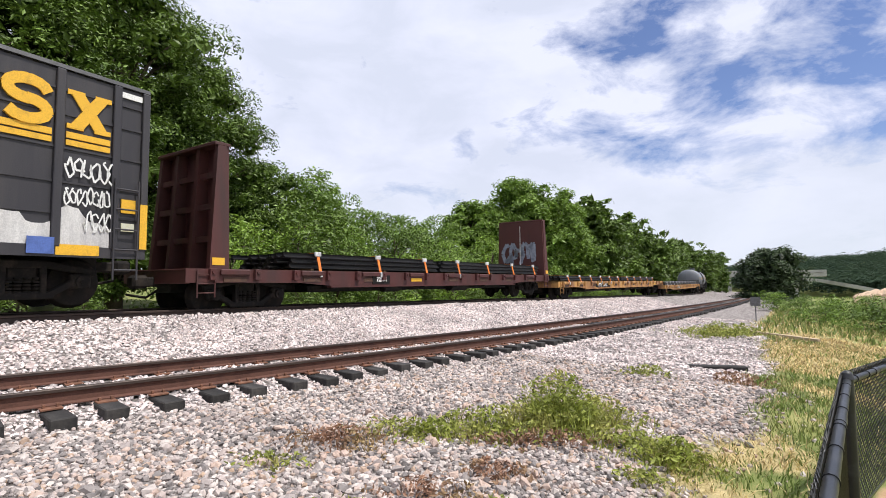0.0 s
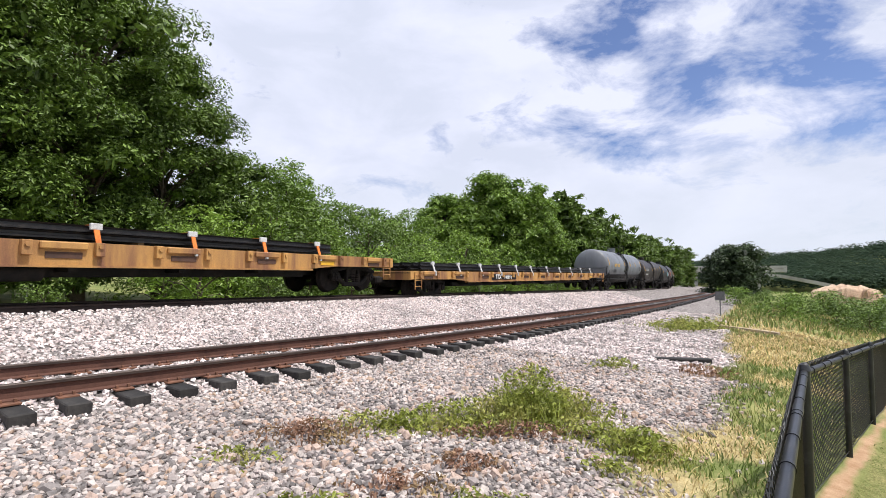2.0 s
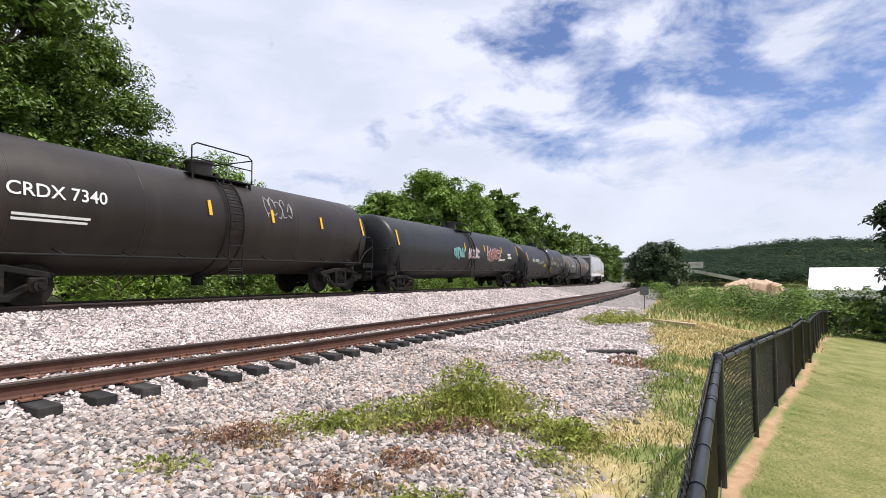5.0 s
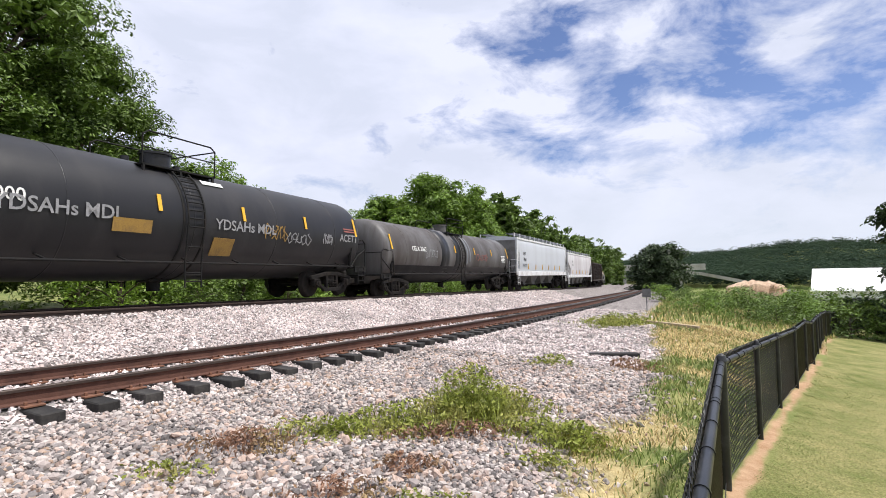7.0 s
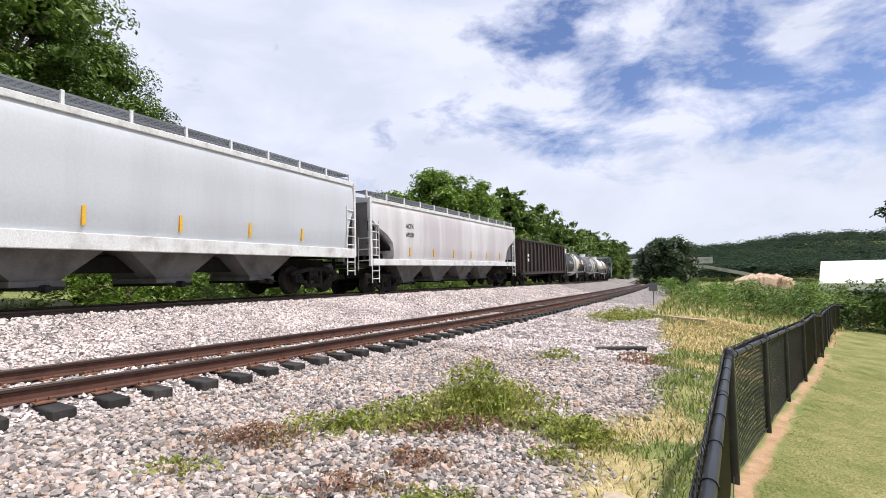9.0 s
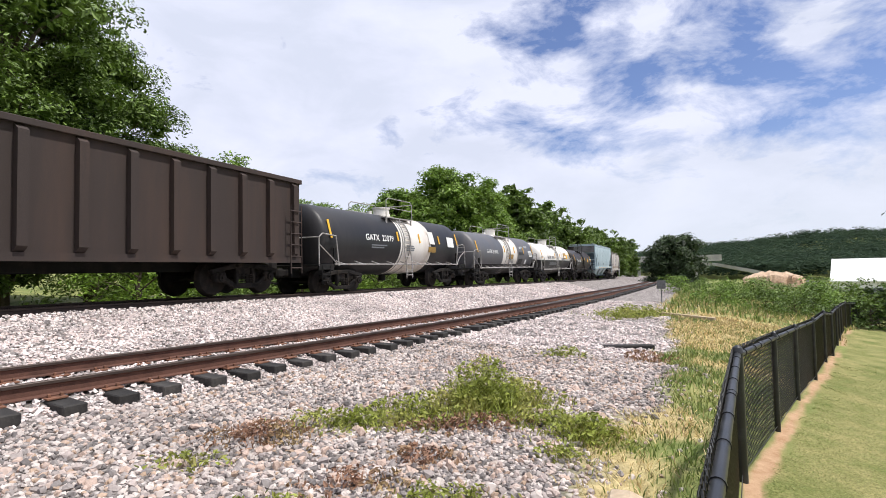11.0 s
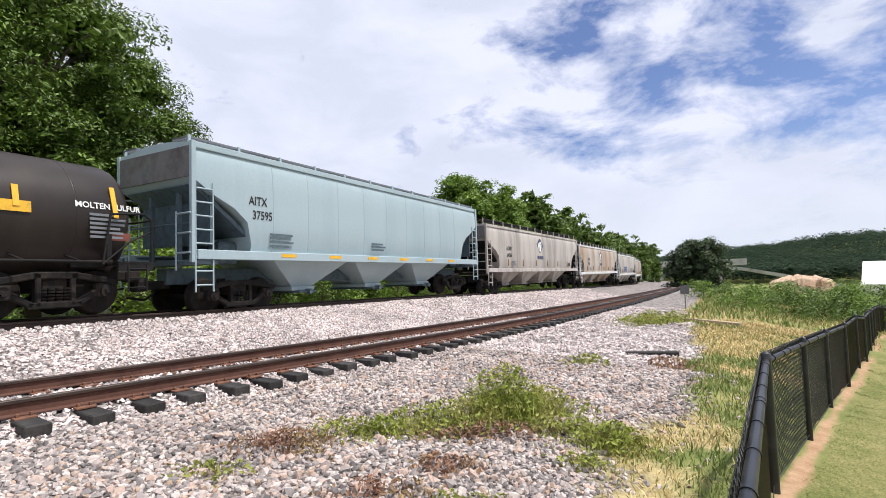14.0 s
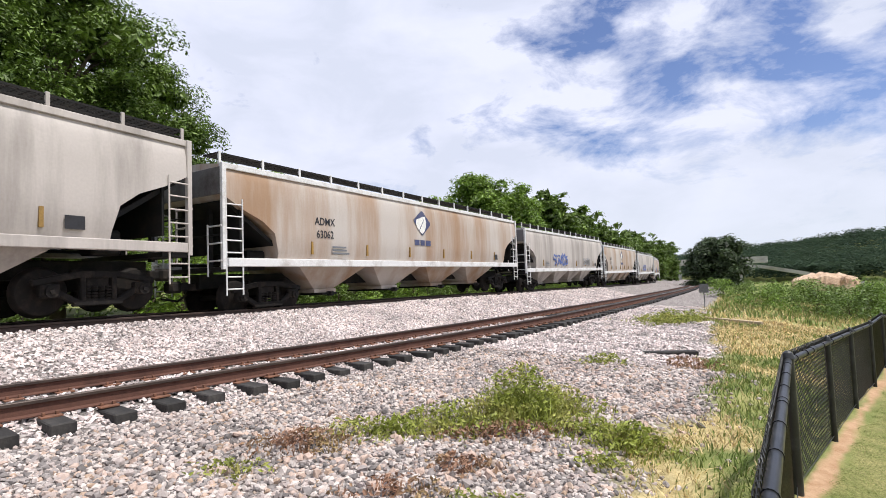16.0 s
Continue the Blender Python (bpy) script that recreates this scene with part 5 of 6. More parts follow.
    couple(tank_car(h - c[5], *TK, [(1.0, M_TBLACK)], "sooty black tank car with graffiti", marks=[("fill", 2.3, 0.95, 2.4, 1.9, M_GRAFP, 86), ("fill", 2.2, 0.9, 2.45, 1.88, M_REDG, 82), ("fill", 1.6, 0.7, -0.6, 1.85, M_GRAFP, 93), ("fill", 1.5, 0.7, -2.6, 1.85, M_GRAFT, 73), ("bars", 4, 0.9, 6.2, 1.5, M_WHITE), ("bars", 2, 1.2, 4.6, 1.75, M_WHITE)]), c[5], h)
    couple(tank_car(c[6] - h, *TK, [(1.0, M_TBLACK)], "worn black tank car with ladder, yellow panels and graffiti", marks=[(T, "TILX  293000", 0.34, -4.6, 1.5, M_WHITE), ("tag", "YDSAHs MDL", 0.4, -3.0, 1.6, M_PALE), ("panel", 0.9, 0.3, -1.6, 1.75, M_OCHRE), ("panel", 0.7, 0.5, 0.95, 2.0, M_OCHRE), ("tag", "YDSAHs MDL", 0.38, 1.75, 1.6, M_PALE), ("spray", 1.1, 0.42, 3.4, 1.85, M_PALE, 12), ("spray", 1.0, 0.5, 2.4, 1.8, M_OCHRE, 13), ("tag", "ACETT", 0.36, 6.7, 1.6, M_PALE), ("spray", 0.5, 0.4, 5.2, 1.8, M_PALE, 15), ("bars", 2, 0.9, 6.4, 1.35, M_REDG), ("panel", 0.7, 0.16, 0.9, 0.75, M_WHITE)]), h, c[6])
    couple(tank_car(L[6], 1.42, 2.04, [(1.0, M_TOLD)], "old rust-streaked grey tank car with orange graffiti", marks=[("spray", 1.7, 0.45, 2.0, 1.75, M_REDG, 14), ("bars", 5, 0.8, 6.2, 1.45, M_WHITE), (T, "CELX 2062", 0.3, -5.0, 1.45, M_WHITE), ("spray", 1.3, 0.5, -4.4, 1.75, M_PALE, 16), ("stain", -2.6, -1.7, 0.0, 2.4, M_TBLACK), ("stain", -0.9, -0.34, 0.3, 2.4, M_TBLACK), ("stain", -7.0, 7.0, 2.0, 3.0, M_TBLACK), ("stain", 0.55, 0.75, 0.4, 1.9, M_TGREY), ("stain", 0.95, 1.1, 0.5, 1.8, M_TGREY)]), c[6], c[7])
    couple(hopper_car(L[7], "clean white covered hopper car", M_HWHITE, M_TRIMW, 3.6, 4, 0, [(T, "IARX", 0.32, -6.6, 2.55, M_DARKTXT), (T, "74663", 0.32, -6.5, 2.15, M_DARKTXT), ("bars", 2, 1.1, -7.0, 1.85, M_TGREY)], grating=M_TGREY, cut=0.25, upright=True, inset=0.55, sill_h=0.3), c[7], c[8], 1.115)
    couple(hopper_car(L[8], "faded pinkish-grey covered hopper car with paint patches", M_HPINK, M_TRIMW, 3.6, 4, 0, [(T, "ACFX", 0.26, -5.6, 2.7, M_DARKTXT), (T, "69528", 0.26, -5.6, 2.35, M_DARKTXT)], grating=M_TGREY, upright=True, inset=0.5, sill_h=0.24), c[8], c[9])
    couple(gondola_car(L[9], "dark brown ribbed gondola car", M_GOND, M_BLACK), c[9], c[10])
    TS = 1.28, 1.93
    couple(tank_car(L[10], *TS, [(0.46, M_TBLACK), (0.24, M_TWHITE), (0.30, M_TBLACK)], "black tank car with a white centre band", marks=[(T, "GATX  22079", 0.34, -2.0, 1.45, M_WHITE), ("bars", 2, 1.2, -2.6, 1.65, M_TGREY), ("panel", 0.7, 0.26, 2.35, 1.72, M_OCHRE), ("panel", 0.7, 0.5, 4.3, 1.4, M_WHITE), ("bars", 3, 0.8, 0.0, 1.62, M_TGREY), ("panel", 0.5, 0.6, 2.3, 1.3, M_TWHITE)], rail_col=M_RAILG), c[10], c[11])
    couple(tank_car(L[11], *TS, [(0.42, M_TSLATE), (0.24, M_TWHITE), (0.34, M_TSLATE)], "grey tank car with a stained white centre band", marks=[(T, "GATX 218582", 0.3, -2.7, 1.5, M_WHITE), ("panel", 0.8, 0.3, 0.55, 1.7, M_OCHRE), ("bars", 3, 0.9, 0.2, 1.85, M_TGREY), (T, "SR13450", 0.2, 2.75, 1.2, M_WHITE), (T, "DOT-SP", 0.18, 3.75, 1.12, M_WHITE), ("panel", 0.95, 0.2, 2.7, 1.52, M_TBLACK), ("panel", 0.7, 0.4, 2.5, 1.95, M_TBLACK), ("bars", 5, 0.8, 4.1, 1.35, M_WHITE), ("panel", 0.32, 0.32, 3.6, 1.95, M_WHITE), ("stain", -4.9, 4.9, 2.1, 3.0, M_TBLACK)], rail_col=M_RAILG), c[11], c[12])
    w = tank_car(L[12], *TS, [(1.0, M_TWHITE)], "white tank car with a black belly", marks=[(T, "GATX  22074", 0.38, -2.0, 1.5, M_DARKTXT), ("bars", 3, 2.4, -2.4, 1.78, M_TGREY), ("panel", 0.9, 0.55, 2.9, 1.35, M_OCHRE), ("panel", 0.7, 0.4, 2.9, 1.32, M_TWHITE), ("panel", 0.5, 0.4, 3.6, 1.4, M_YELLOW), ("bars", 6, 0.5, 4.2, 1.25, M_TGREY), ("bars", 2, 1.2, 1.7, 1.5, M_TGREY)], rail_col=M_RAILG)
    bl = Mb()
    a = L[12] / 2 - 0.7 - TS[0] * 0.31
    prof = tank_profile(a, TS[0] + 0.006, TS[1], -99, 99)
    n = 24
    v, fc = [], []
    for x, r, zc in prof:
        v += [(x, r * math.sin(t), zc + r * math.cos(t)) for t in np.linspace(1.66, 2 * math.pi - 1.66, n)]
    for k in range(len(prof) - 1):
        fc += [(k * n + i, k * n + i + 1, (k + 1) * n + i + 1, (k + 1) * n + i) for i in range(n - 1)]
    part("tank_belly", bl.add(v, fc, True), M_TBLACK, w, "black-painted lower shell")
    couple(w, c[12], c[13])
    couple(tank_car(L[13], *TS, [(1.0, M_TBROWN)], "brown-black tank car with yellow reflectors", marks=[(T, "TILX  135531", 0.34, -2.1, 1.5, M_WHITE), ("bars", 2, 1.6, -3.2, 1.72, M_TGREY), ("panel", 0.6, 0.2, 2.6, 1.5, M_YELLOW), (T, "MOLTEN SULFUR", 0.17, 4.3, 1.38, M_WHITE), ("bars", 6, 0.8, 3.9, 1.5, M_TGREY), ("panel", 0.5, 0.16, 4.5, 1.85, M_REDG)]), c[13], c[14])
    couple(hopper_car(L[14], "pale teal covered hopper car with three funnels", M_HTEAL, M_HTEAL, 3.6, 3, 9, [(T, "AITX", 0.28, -6.1, 2.5, M_DARKTXT), (T, "37595", 0.28, -5.95, 2.18, M_DARKTXT), ("bars", 4, 0.9, -5.7, 1.8, M_TEALD), ("bars", 3, 0.9, -1.0, 1.75, M_TEALD)], dark=M_TEALD, walk_up=0.06, grating=M_TGREY), c[14], c[15], 1.18)
    names = (("ADMX", "64068"), ("ADMX", "63062"), None, ("ADMX", "60417"), None, None, None)
    pos = c[15:] + [c[-1] + 19.2, c[-1] + 38.4, c[-1] + 57.6]
    for k, (a, b) in enumerate(zip(pos[:-1], pos[1:])):
        mk = [("bars", 3, 0.9, -5.6, 1.75, M_TGREY), ("panel", 0.35, 0.24, 6.6, 1.62, M_DARKTXT)]
        if names[k]:
            mk += [(T, names[k][0], 0.3, -5.9, 2.42, M_DARKTXT), (T, names[k][1], 0.3, -5.9, 2.06, M_DARKTXT), ("leaf", -0.4, 2.76, M_NAVY)]
        else:
            mk += [("spray", 3.0, 0.8, -4.0, 1.5, M_BLUE, 30 + k), ("spray", 2.0, 0.6, 3.0, 1.5, M_PALE, 40 + k)]
        paint = (M_HTAN2, M_HTAN)[k % 2]
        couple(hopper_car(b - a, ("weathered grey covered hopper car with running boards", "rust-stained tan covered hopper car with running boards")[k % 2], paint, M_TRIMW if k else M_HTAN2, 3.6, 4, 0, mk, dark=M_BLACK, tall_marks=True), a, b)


build_train()

# ---- loose ballast ----


def stone_material(name, low, high, mids):
    m = bpy.data.materials.new(name)
    m.use_nodes = True
    nt = m.node_tree
    N, L, b = nt.nodes.new, nt.links.new, nt.nodes["Principled BSDF"]
    ramp = N("ShaderNodeValToRGB")
    e = ramp.color_ramp.elements
    e[0].position, e[0].color = 0.0, (*low, 1)
    e[1].position, e[1].color = 1.0, (*high, 1)
    for p, c in mids:
        q = e.new(p); q.color = (*c, 1)
    L(N("ShaderNodeNewGeometry").outputs["Random Per Island"], ramp.inputs[0])
    tc, n = N("ShaderNodeTexCoord"), N("ShaderNodeTexNoise")
    n.inputs["Scale"].default_value, n.inputs["Detail"].default_value = 35, 5
    L(tc.outputs["Object"], n.inputs["Vector"])
    r = N("ShaderNodeMapRange"); r.inputs["To Min"].default_value, r.inputs["To Max"].default_value = 0.65, 1.35
    L(n.outputs["Fac"], r.inputs["Value"])
    patch = N("ShaderNodeTexNoise"); patch.inputs["Scale"].default_value, patch.inputs["Detail"].default_value = 0.9, 4
    L(tc.outputs["Object"], patch.inputs["Vector"])
    pr = N("ShaderNodeMapRange"); pr.inputs["From Min"].default_value, pr.inputs["From Max"].default_value = 0.35, 0.62
    pr.inputs["To Min"].default_value, pr.inputs["To Max"].default_value = 0.78, 1.1
    L(patch.outputs["Fac"], pr.inputs["Value"])
    pm = N("ShaderNodeMath"); pm.operation = "MULTIPLY"
    L(r.outputs[0], pm.inputs[0]); L(pr.outputs[0], pm.inputs[1])
    sc = N("ShaderNodeVectorMath"); sc.operation = "SCALE"
    L(ramp.outputs[0], sc.inputs[0]); L(pm.outputs[0], sc.inputs["Scale"]); L(sc.outputs[0], b.inputs["Base Color"])
    b.inputs["Roughness"].default_value, b.inputs["Specular IOR Level"].default_value = 0.88, 0.25
    bp = N("ShaderNodeBump"); bp.inputs["Strength"].default_value, bp.inputs["Distance"].default_value = 0.4, 0.006
    L(n.outputs["Fac"], bp.inputs["Height"]); L(bp.outputs[0], b.inputs["Normal"])
    return m


M_PEBBLE = stone_material("weathered_ballast_stone", (0.135, 0.122, 0.118), (0.58, 0.51, 0.47), ((0.2, (0.25, 0.225, 0.215)), (0.45, (0.42, 0.355, 0.33)), (0.58, (0.49, 0.37, 0.31)), (0.66, (0.37, 0.265, 0.19)), (0.7, (0.47, 0.415, 0.385))))
M_FRESH = stone_material("fresh_ballast_stone", (0.26, 0.235, 0.23), (0.80, 0.71, 0.68), ((0.15, (0.44, 0.39, 0.375)), (0.45, (0.64, 0.545, 0.52)), (0.62, (0.62, 0.50, 0.46)), (0.7, (0.68, 0.61, 0.585))))


def bulk_mesh(name, v, f, material):
    """A mesh from whole arrays; f holds equal-sided faces."""
    me = bpy.data.meshes.new(name)
    k = f.shape[1]
    me.vertices.add(len(v)); me.vertices.foreach_set("co", np.ascontiguousarray(v, np.float32).ravel())
    me.loops.add(f.size); me.loops.foreach_set("vertex_index", np.ascontiguousarray(f, np.int32).ravel())
    me.polygons.add(len(f)); me.polygons.foreach_set("loop_start", np.arange(0, f.size, k, dtype=np.int32))
    me.update(calc_edges=True)
    me.polygons.foreach_set("use_smooth", np.zeros(len(f), bool))
    me.materials.append(material)
    return me


def turns(rng, n):
    q = rng.normal(size=(n, 4)); q /= np.linalg.norm(q, axis=1)[:, None]
    w, x, y, z = q.T
    return np.stack([np.stack([1 - 2 * (y * y + z * z), 2 * (x * y - z * w), 2 * (x * z + y * w)], -1), np.stack([2 * (x * y + z * w), 1 - 2 * (x * x + z * z), 2 * (y * z - x * w)], -1), np.stack([2 * (x * z - y * w), 2 * (y * z + x * w), 1 - 2 * (x * x + y * y)], -1)], 1)


def stone_shapes():
    """A few angular stones: twenty-sided lumps with their corners knocked about."""
    g = (1 + 5 ** 0.5) / 2
    v = np.array([(-1, g, 0), (1, g, 0), (-1, -g, 0), (1, -g, 0), (0, -1, g), (0, 1, g), (0, -1, -g), (0, 1, -g), (g, 0, -1), (g, 0, 1), (-g, 0, -1), (-g, 0, 1)]) / 1.9
    f = np.array([(0, 11, 5), (0, 5, 1), (0, 1, 7), (0, 7, 10), (0, 10, 11), (1, 5, 9), (5, 11, 4), (11, 10, 2), (10, 7, 6), (7, 1, 8), (3, 9, 4), (3, 4, 2), (3, 2, 6), (3, 6, 8), (3, 8, 9), (4, 9, 5), (2, 4, 11), (6, 2, 10), (8, 6, 7), (9, 8, 1)])
    rng = np.random.default_rng(3)
    return [(v + rng.uniform(-0.3, 0.3, (12, 3))) * rng.uniform(0.65, 1.25, 3) for _ in range(14)], f


def chip_shapes():
    """Simpler stones for the beds farther off: blocks with their corners knocked about."""
    v = np.array([(x, y, z) for x in (-1, 1) for y in (-1, 1) for z in (-1, 1)], float) * 0.72
    f = np.array([(0, 1, 3, 2), (4, 6, 7, 5), (0, 4, 5, 1), (2, 3, 7, 6), (0, 2, 6, 4), (1, 5, 7, 3)])
    rng = np.random.default_rng(3)
    return [(v + rng.uniform(-0.3, 0.3, (8, 3))) * rng.uniform(0.6, 1.2, 3) for _ in range(14)], f


def stones(rng, place, size, kinds=stone_shapes):
    shapes, f = kinds()
    n, k = len(place), len(shapes[0])
    base = np.array(shapes)[rng.integers(0, len(shapes), n)]
    flat = np.stack([np.ones(n), np.ones(n), rng.uniform(0.65, 1.0, n)], -1)
    v = np.einsum("nij,nkj->nki", turns(rng, n), base) * (size[:, None] * flat)[:, None] + place[:, None]
    return v.reshape(-1, 3), (f[None] + k * np.arange(n)[:, None, None]).reshape(-1, f.shape[1])


def line_points(line, s, u):
    x, y, th = (np.interp(s, STEP, line[k]) for k in ("x", "y", "th"))
    return x + u * np.cos(th), y - u * np.sin(th)


def build_ballast():
    rng = np.random.default_rng(11)
    bed = thing("ballast_bed", "loose crushed-stone ballast in grey, pink and tan", "ballast", kind="structure")

    def sow(line, n, s0, s1, u0, u1, lo, hi, bias=1.0):
        s = s0 + (s1 - s0) * rng.random(n) ** bias
        u = rng.uniform(u0, u1, n)
        X, Y = line_points(line, s, u)
        ok = rng.random(n) < zones(X, Y)[0] * 0.97 + 0.03
        X, Y = X[ok], Y[ok]
        size = rng.uniform(lo, hi, len(X)) * (1 + 0.5 * (rng.random(len(X)) < 0.06))
        return np.stack([X, Y, height(X, Y) + size * rng.uniform(0.0, 0.55, len(X))], -1), size
    beds = (("loose_stones", "weathered grey and tan crushed stones lying loose", M_PEBBLE, stone_shapes, (sow(NEAR, 48000, -4.5, 8, 1.3, 7.0, 0.015, 0.034),)),
            ("bank_stones", "pale crushed stones along the bank and between the ties", M_FRESH, chip_shapes, (sow(NEAR, 18000, 8, 28, 1.3, 6.2, 0.022, 0.038, 1.3), sow(NEAR, 5000, -9, 10, 0.8, 1.35, 0.016, 0.03), sow(NEAR, 9000, -9, 16, -1.25, 0.8, 0.018, 0.03))),
            ("fresh_stones", "fresh pale pinkish crushed stones of the main line's shoulder", M_FRESH, chip_shapes, (sow(NEAR, 36000, -5, 13, -5.6, -1.3, 0.02, 0.034), sow(NEAR, 17000, 13, 42, -5.6, -1.3, 0.03, 0.05, 1.3))))
    for name, label, material, kinds, lots in beds:
        v, f = stones(rng, np.vstack([a for a, _ in lots]), np.concatenate([b for _, b in lots]), kinds)
        ob = new(name, bulk_mesh(name, v, f, material))
        ob.parent = bed
        tagged(ob, label, kind="stuff")
    # the larger stones along the shoulder, one by one
    shapes, f = stone_shapes()
    meshes = [bulk_mesh("stone", a, f, M_PEBBLE) for a in shapes]
    P, S = sow(NEAR, 330, -4, 7, 2.6, 6.2, 0.038, 0.056)
    for k, (p, r) in enumerate(list(zip(P, S))[:300]):
        ob = part("stone", meshes[k % 14], None, bed, m=pose(*p, *(rng.uniform(0, 360, 3))) @ Matrix.Diagonal((r, r, r * 0.75, 1)))


build_ballast()

# ---- fence ----
M_FENCE = mat("black_vinyl_coat", (0.012, 0.013, 0.014), 0.35, col2=(0.035, 0.036, 0.038), scale=6, fine=120, bump=0.05)
FENCE_H = 1.06


def build_fence():
    fence = thing("chain_link_fence", "black vinyl-coated chain-link fence along a dirt strip", "fence")
    base = [Vector((x, y, ground_at(x, y))) for x, y in FENCE]
    top = [p + Vector((0, 0, FENCE_H)) for p in base]
    for i, p in enumerate(base):
        r = 0.042 if i == 2 else 0.03
        if i != 1:
            pb = Mb().cyl(p - Vector((0, 0, 0.15)), p + Vector((0, 0, FENCE_H + (0.02 if i == 2 else -0.02))), r, 14)
            post = part("post", pb, M_FENCE, fence)
            part("post_cap", Mb().cyl(p + Vector((0, 0, FENCE_H + 0.0)), p + Vector((0, 0, FENCE_H + 0.045)), r * 1.18, 14, r * 0.8).cyl(p + Vector((0, 0, FENCE_H + 0.045)), p + Vector((0, 0, FENCE_H + 0.06)), r * 0.8, 14, r * 0.3), M_FENCE, post)
    rng = random.Random(2)
    for i, (a, b) in enumerate(zip(top[:-1], top[1:])):
        d = (b - a); n = d.length; d = d / n
        rail = Mb().cyl(a - Vector((0, 0, 0.02)), b - Vector((0, 0, 0.02)), 0.0235 if i > 1 else 0.0265, 14)
        part("top_rail", rail, M_FENCE, fence)
        for q in np.arange(0.25, n, 0.45 if i < 3 else 0.9):
            c = a + d * q - Vector((0, 0, 0.02))
            part("rail_tie", Mb().cyl(c - d * 0.006, c + d * 0.006, 0.031, 12), M_FENCE, fence)
        if i < 3:
            c = a + d * (n * 0.55) - Vector((0, 0, 0.02))
            part("rail_sleeve", Mb().cyl(c - d * 0.08, c + d * 0.08, 0.0295, 14), M_FENCE, fence)
        # woven diamonds
        wv = Mb()
        side = Vector((d.y, -d.x, 0)).normalized() * -0.028
        h, cell = FENCE_H + 0.01, 0.062
        lift = Vector((0, 0, 1))
        steps = int((n + h) / (cell * 1.0))
        for k in range(steps + 1):
            for dirn in (1, -1):
                x0 = k * cell - h
                lo, hi = max(0.0, -x0), min(h, n - x0)
                if hi - lo < 0.03:
                    continue
                pts = []
                for z in (lo, hi):
                    x = x0 + z
                    x = x if dirn > 0 else n - x
                    bz = base[i].lerp(base[i + 1], x / n)
                    pts.append(bz + lift * (z + 0.02) + side * (1 + 0.12 * dirn))
                wv.cyl(pts[0], pts[1], 0.0028 if i < 4 else 0.0035, 3)
        part("chain_mesh", wv, M_FENCE, fence, "woven diamond wire mesh")
        # cut wire ends standing over the rail
        if i < 4:
            kn = Mb()
            for q in np.arange(0.03, n, cell):
                c = a + d * q + side * 1.3 - Vector((0, 0, 0.03))
                kn.tube([c, c + Vector((rng.uniform(-.01, .01), rng.uniform(-.01, .01), 0.045)), c + d * 0.025 + Vector((0, 0, 0.07))], 0.0035, 4)
                kn.tube([c + d * 0.03, c + Vector((0, 0, 0.04)) + d * 0.02, c - d * 0.005 + Vector((0, 0, 0.068))], 0.0035, 4)
            part("wire_barb", kn, M_FENCE, fence)
        bw = Mb().cyl(base[i] + lift * 0.06, base[i + 1] + lift * 0.06, 0.004, 5)
        part("tension_wire", bw, M_FENCE, fence)


build_fence()

# ---- trees and bushes ----


def leaves(rng, centres, radii, n, size, up=0.35):
    """Small four-sided leaves scattered over the outer part of round clumps."""
    k = rng.choice(len(centres), n, p=radii ** 2 / (radii ** 2).sum())
    d = rng.normal(size=(n, 3)); d /= np.linalg.norm(d, axis=1)[:, None]
    d[:, 2] = np.where(d[:, 2] < -0.2, -d[:, 2], d[:, 2])
    r = radii[k] * (0.55 + 0.5 * rng.random(n) ** 0.6)
    p = centres[k] + d * r[:, None] * np.array([1, 1, 0.85])
    nrm = d * 0.7 + rng.normal(size=(n, 3)) * 0.55 + [0, 0, up]
    nrm /= np.linalg.norm(nrm, axis=1)[:, None]
    a = np.cross(nrm, rng.normal(size=(n, 3))); a /= np.linalg.norm(a, axis=1)[:, None]
    b = np.cross(nrm, a)
    s = size * rng.uniform(0.6, 1.3, n)[:, None]
    v = np.stack([p - a * s, p + b * s * 0.42 + nrm * s * 0.12, p + a * s, p - b * s * 0.42 + nrm * s * 0.12], 1)
    return v.reshape(-1, 3), np.arange(4 * n).reshape(-1, 4)


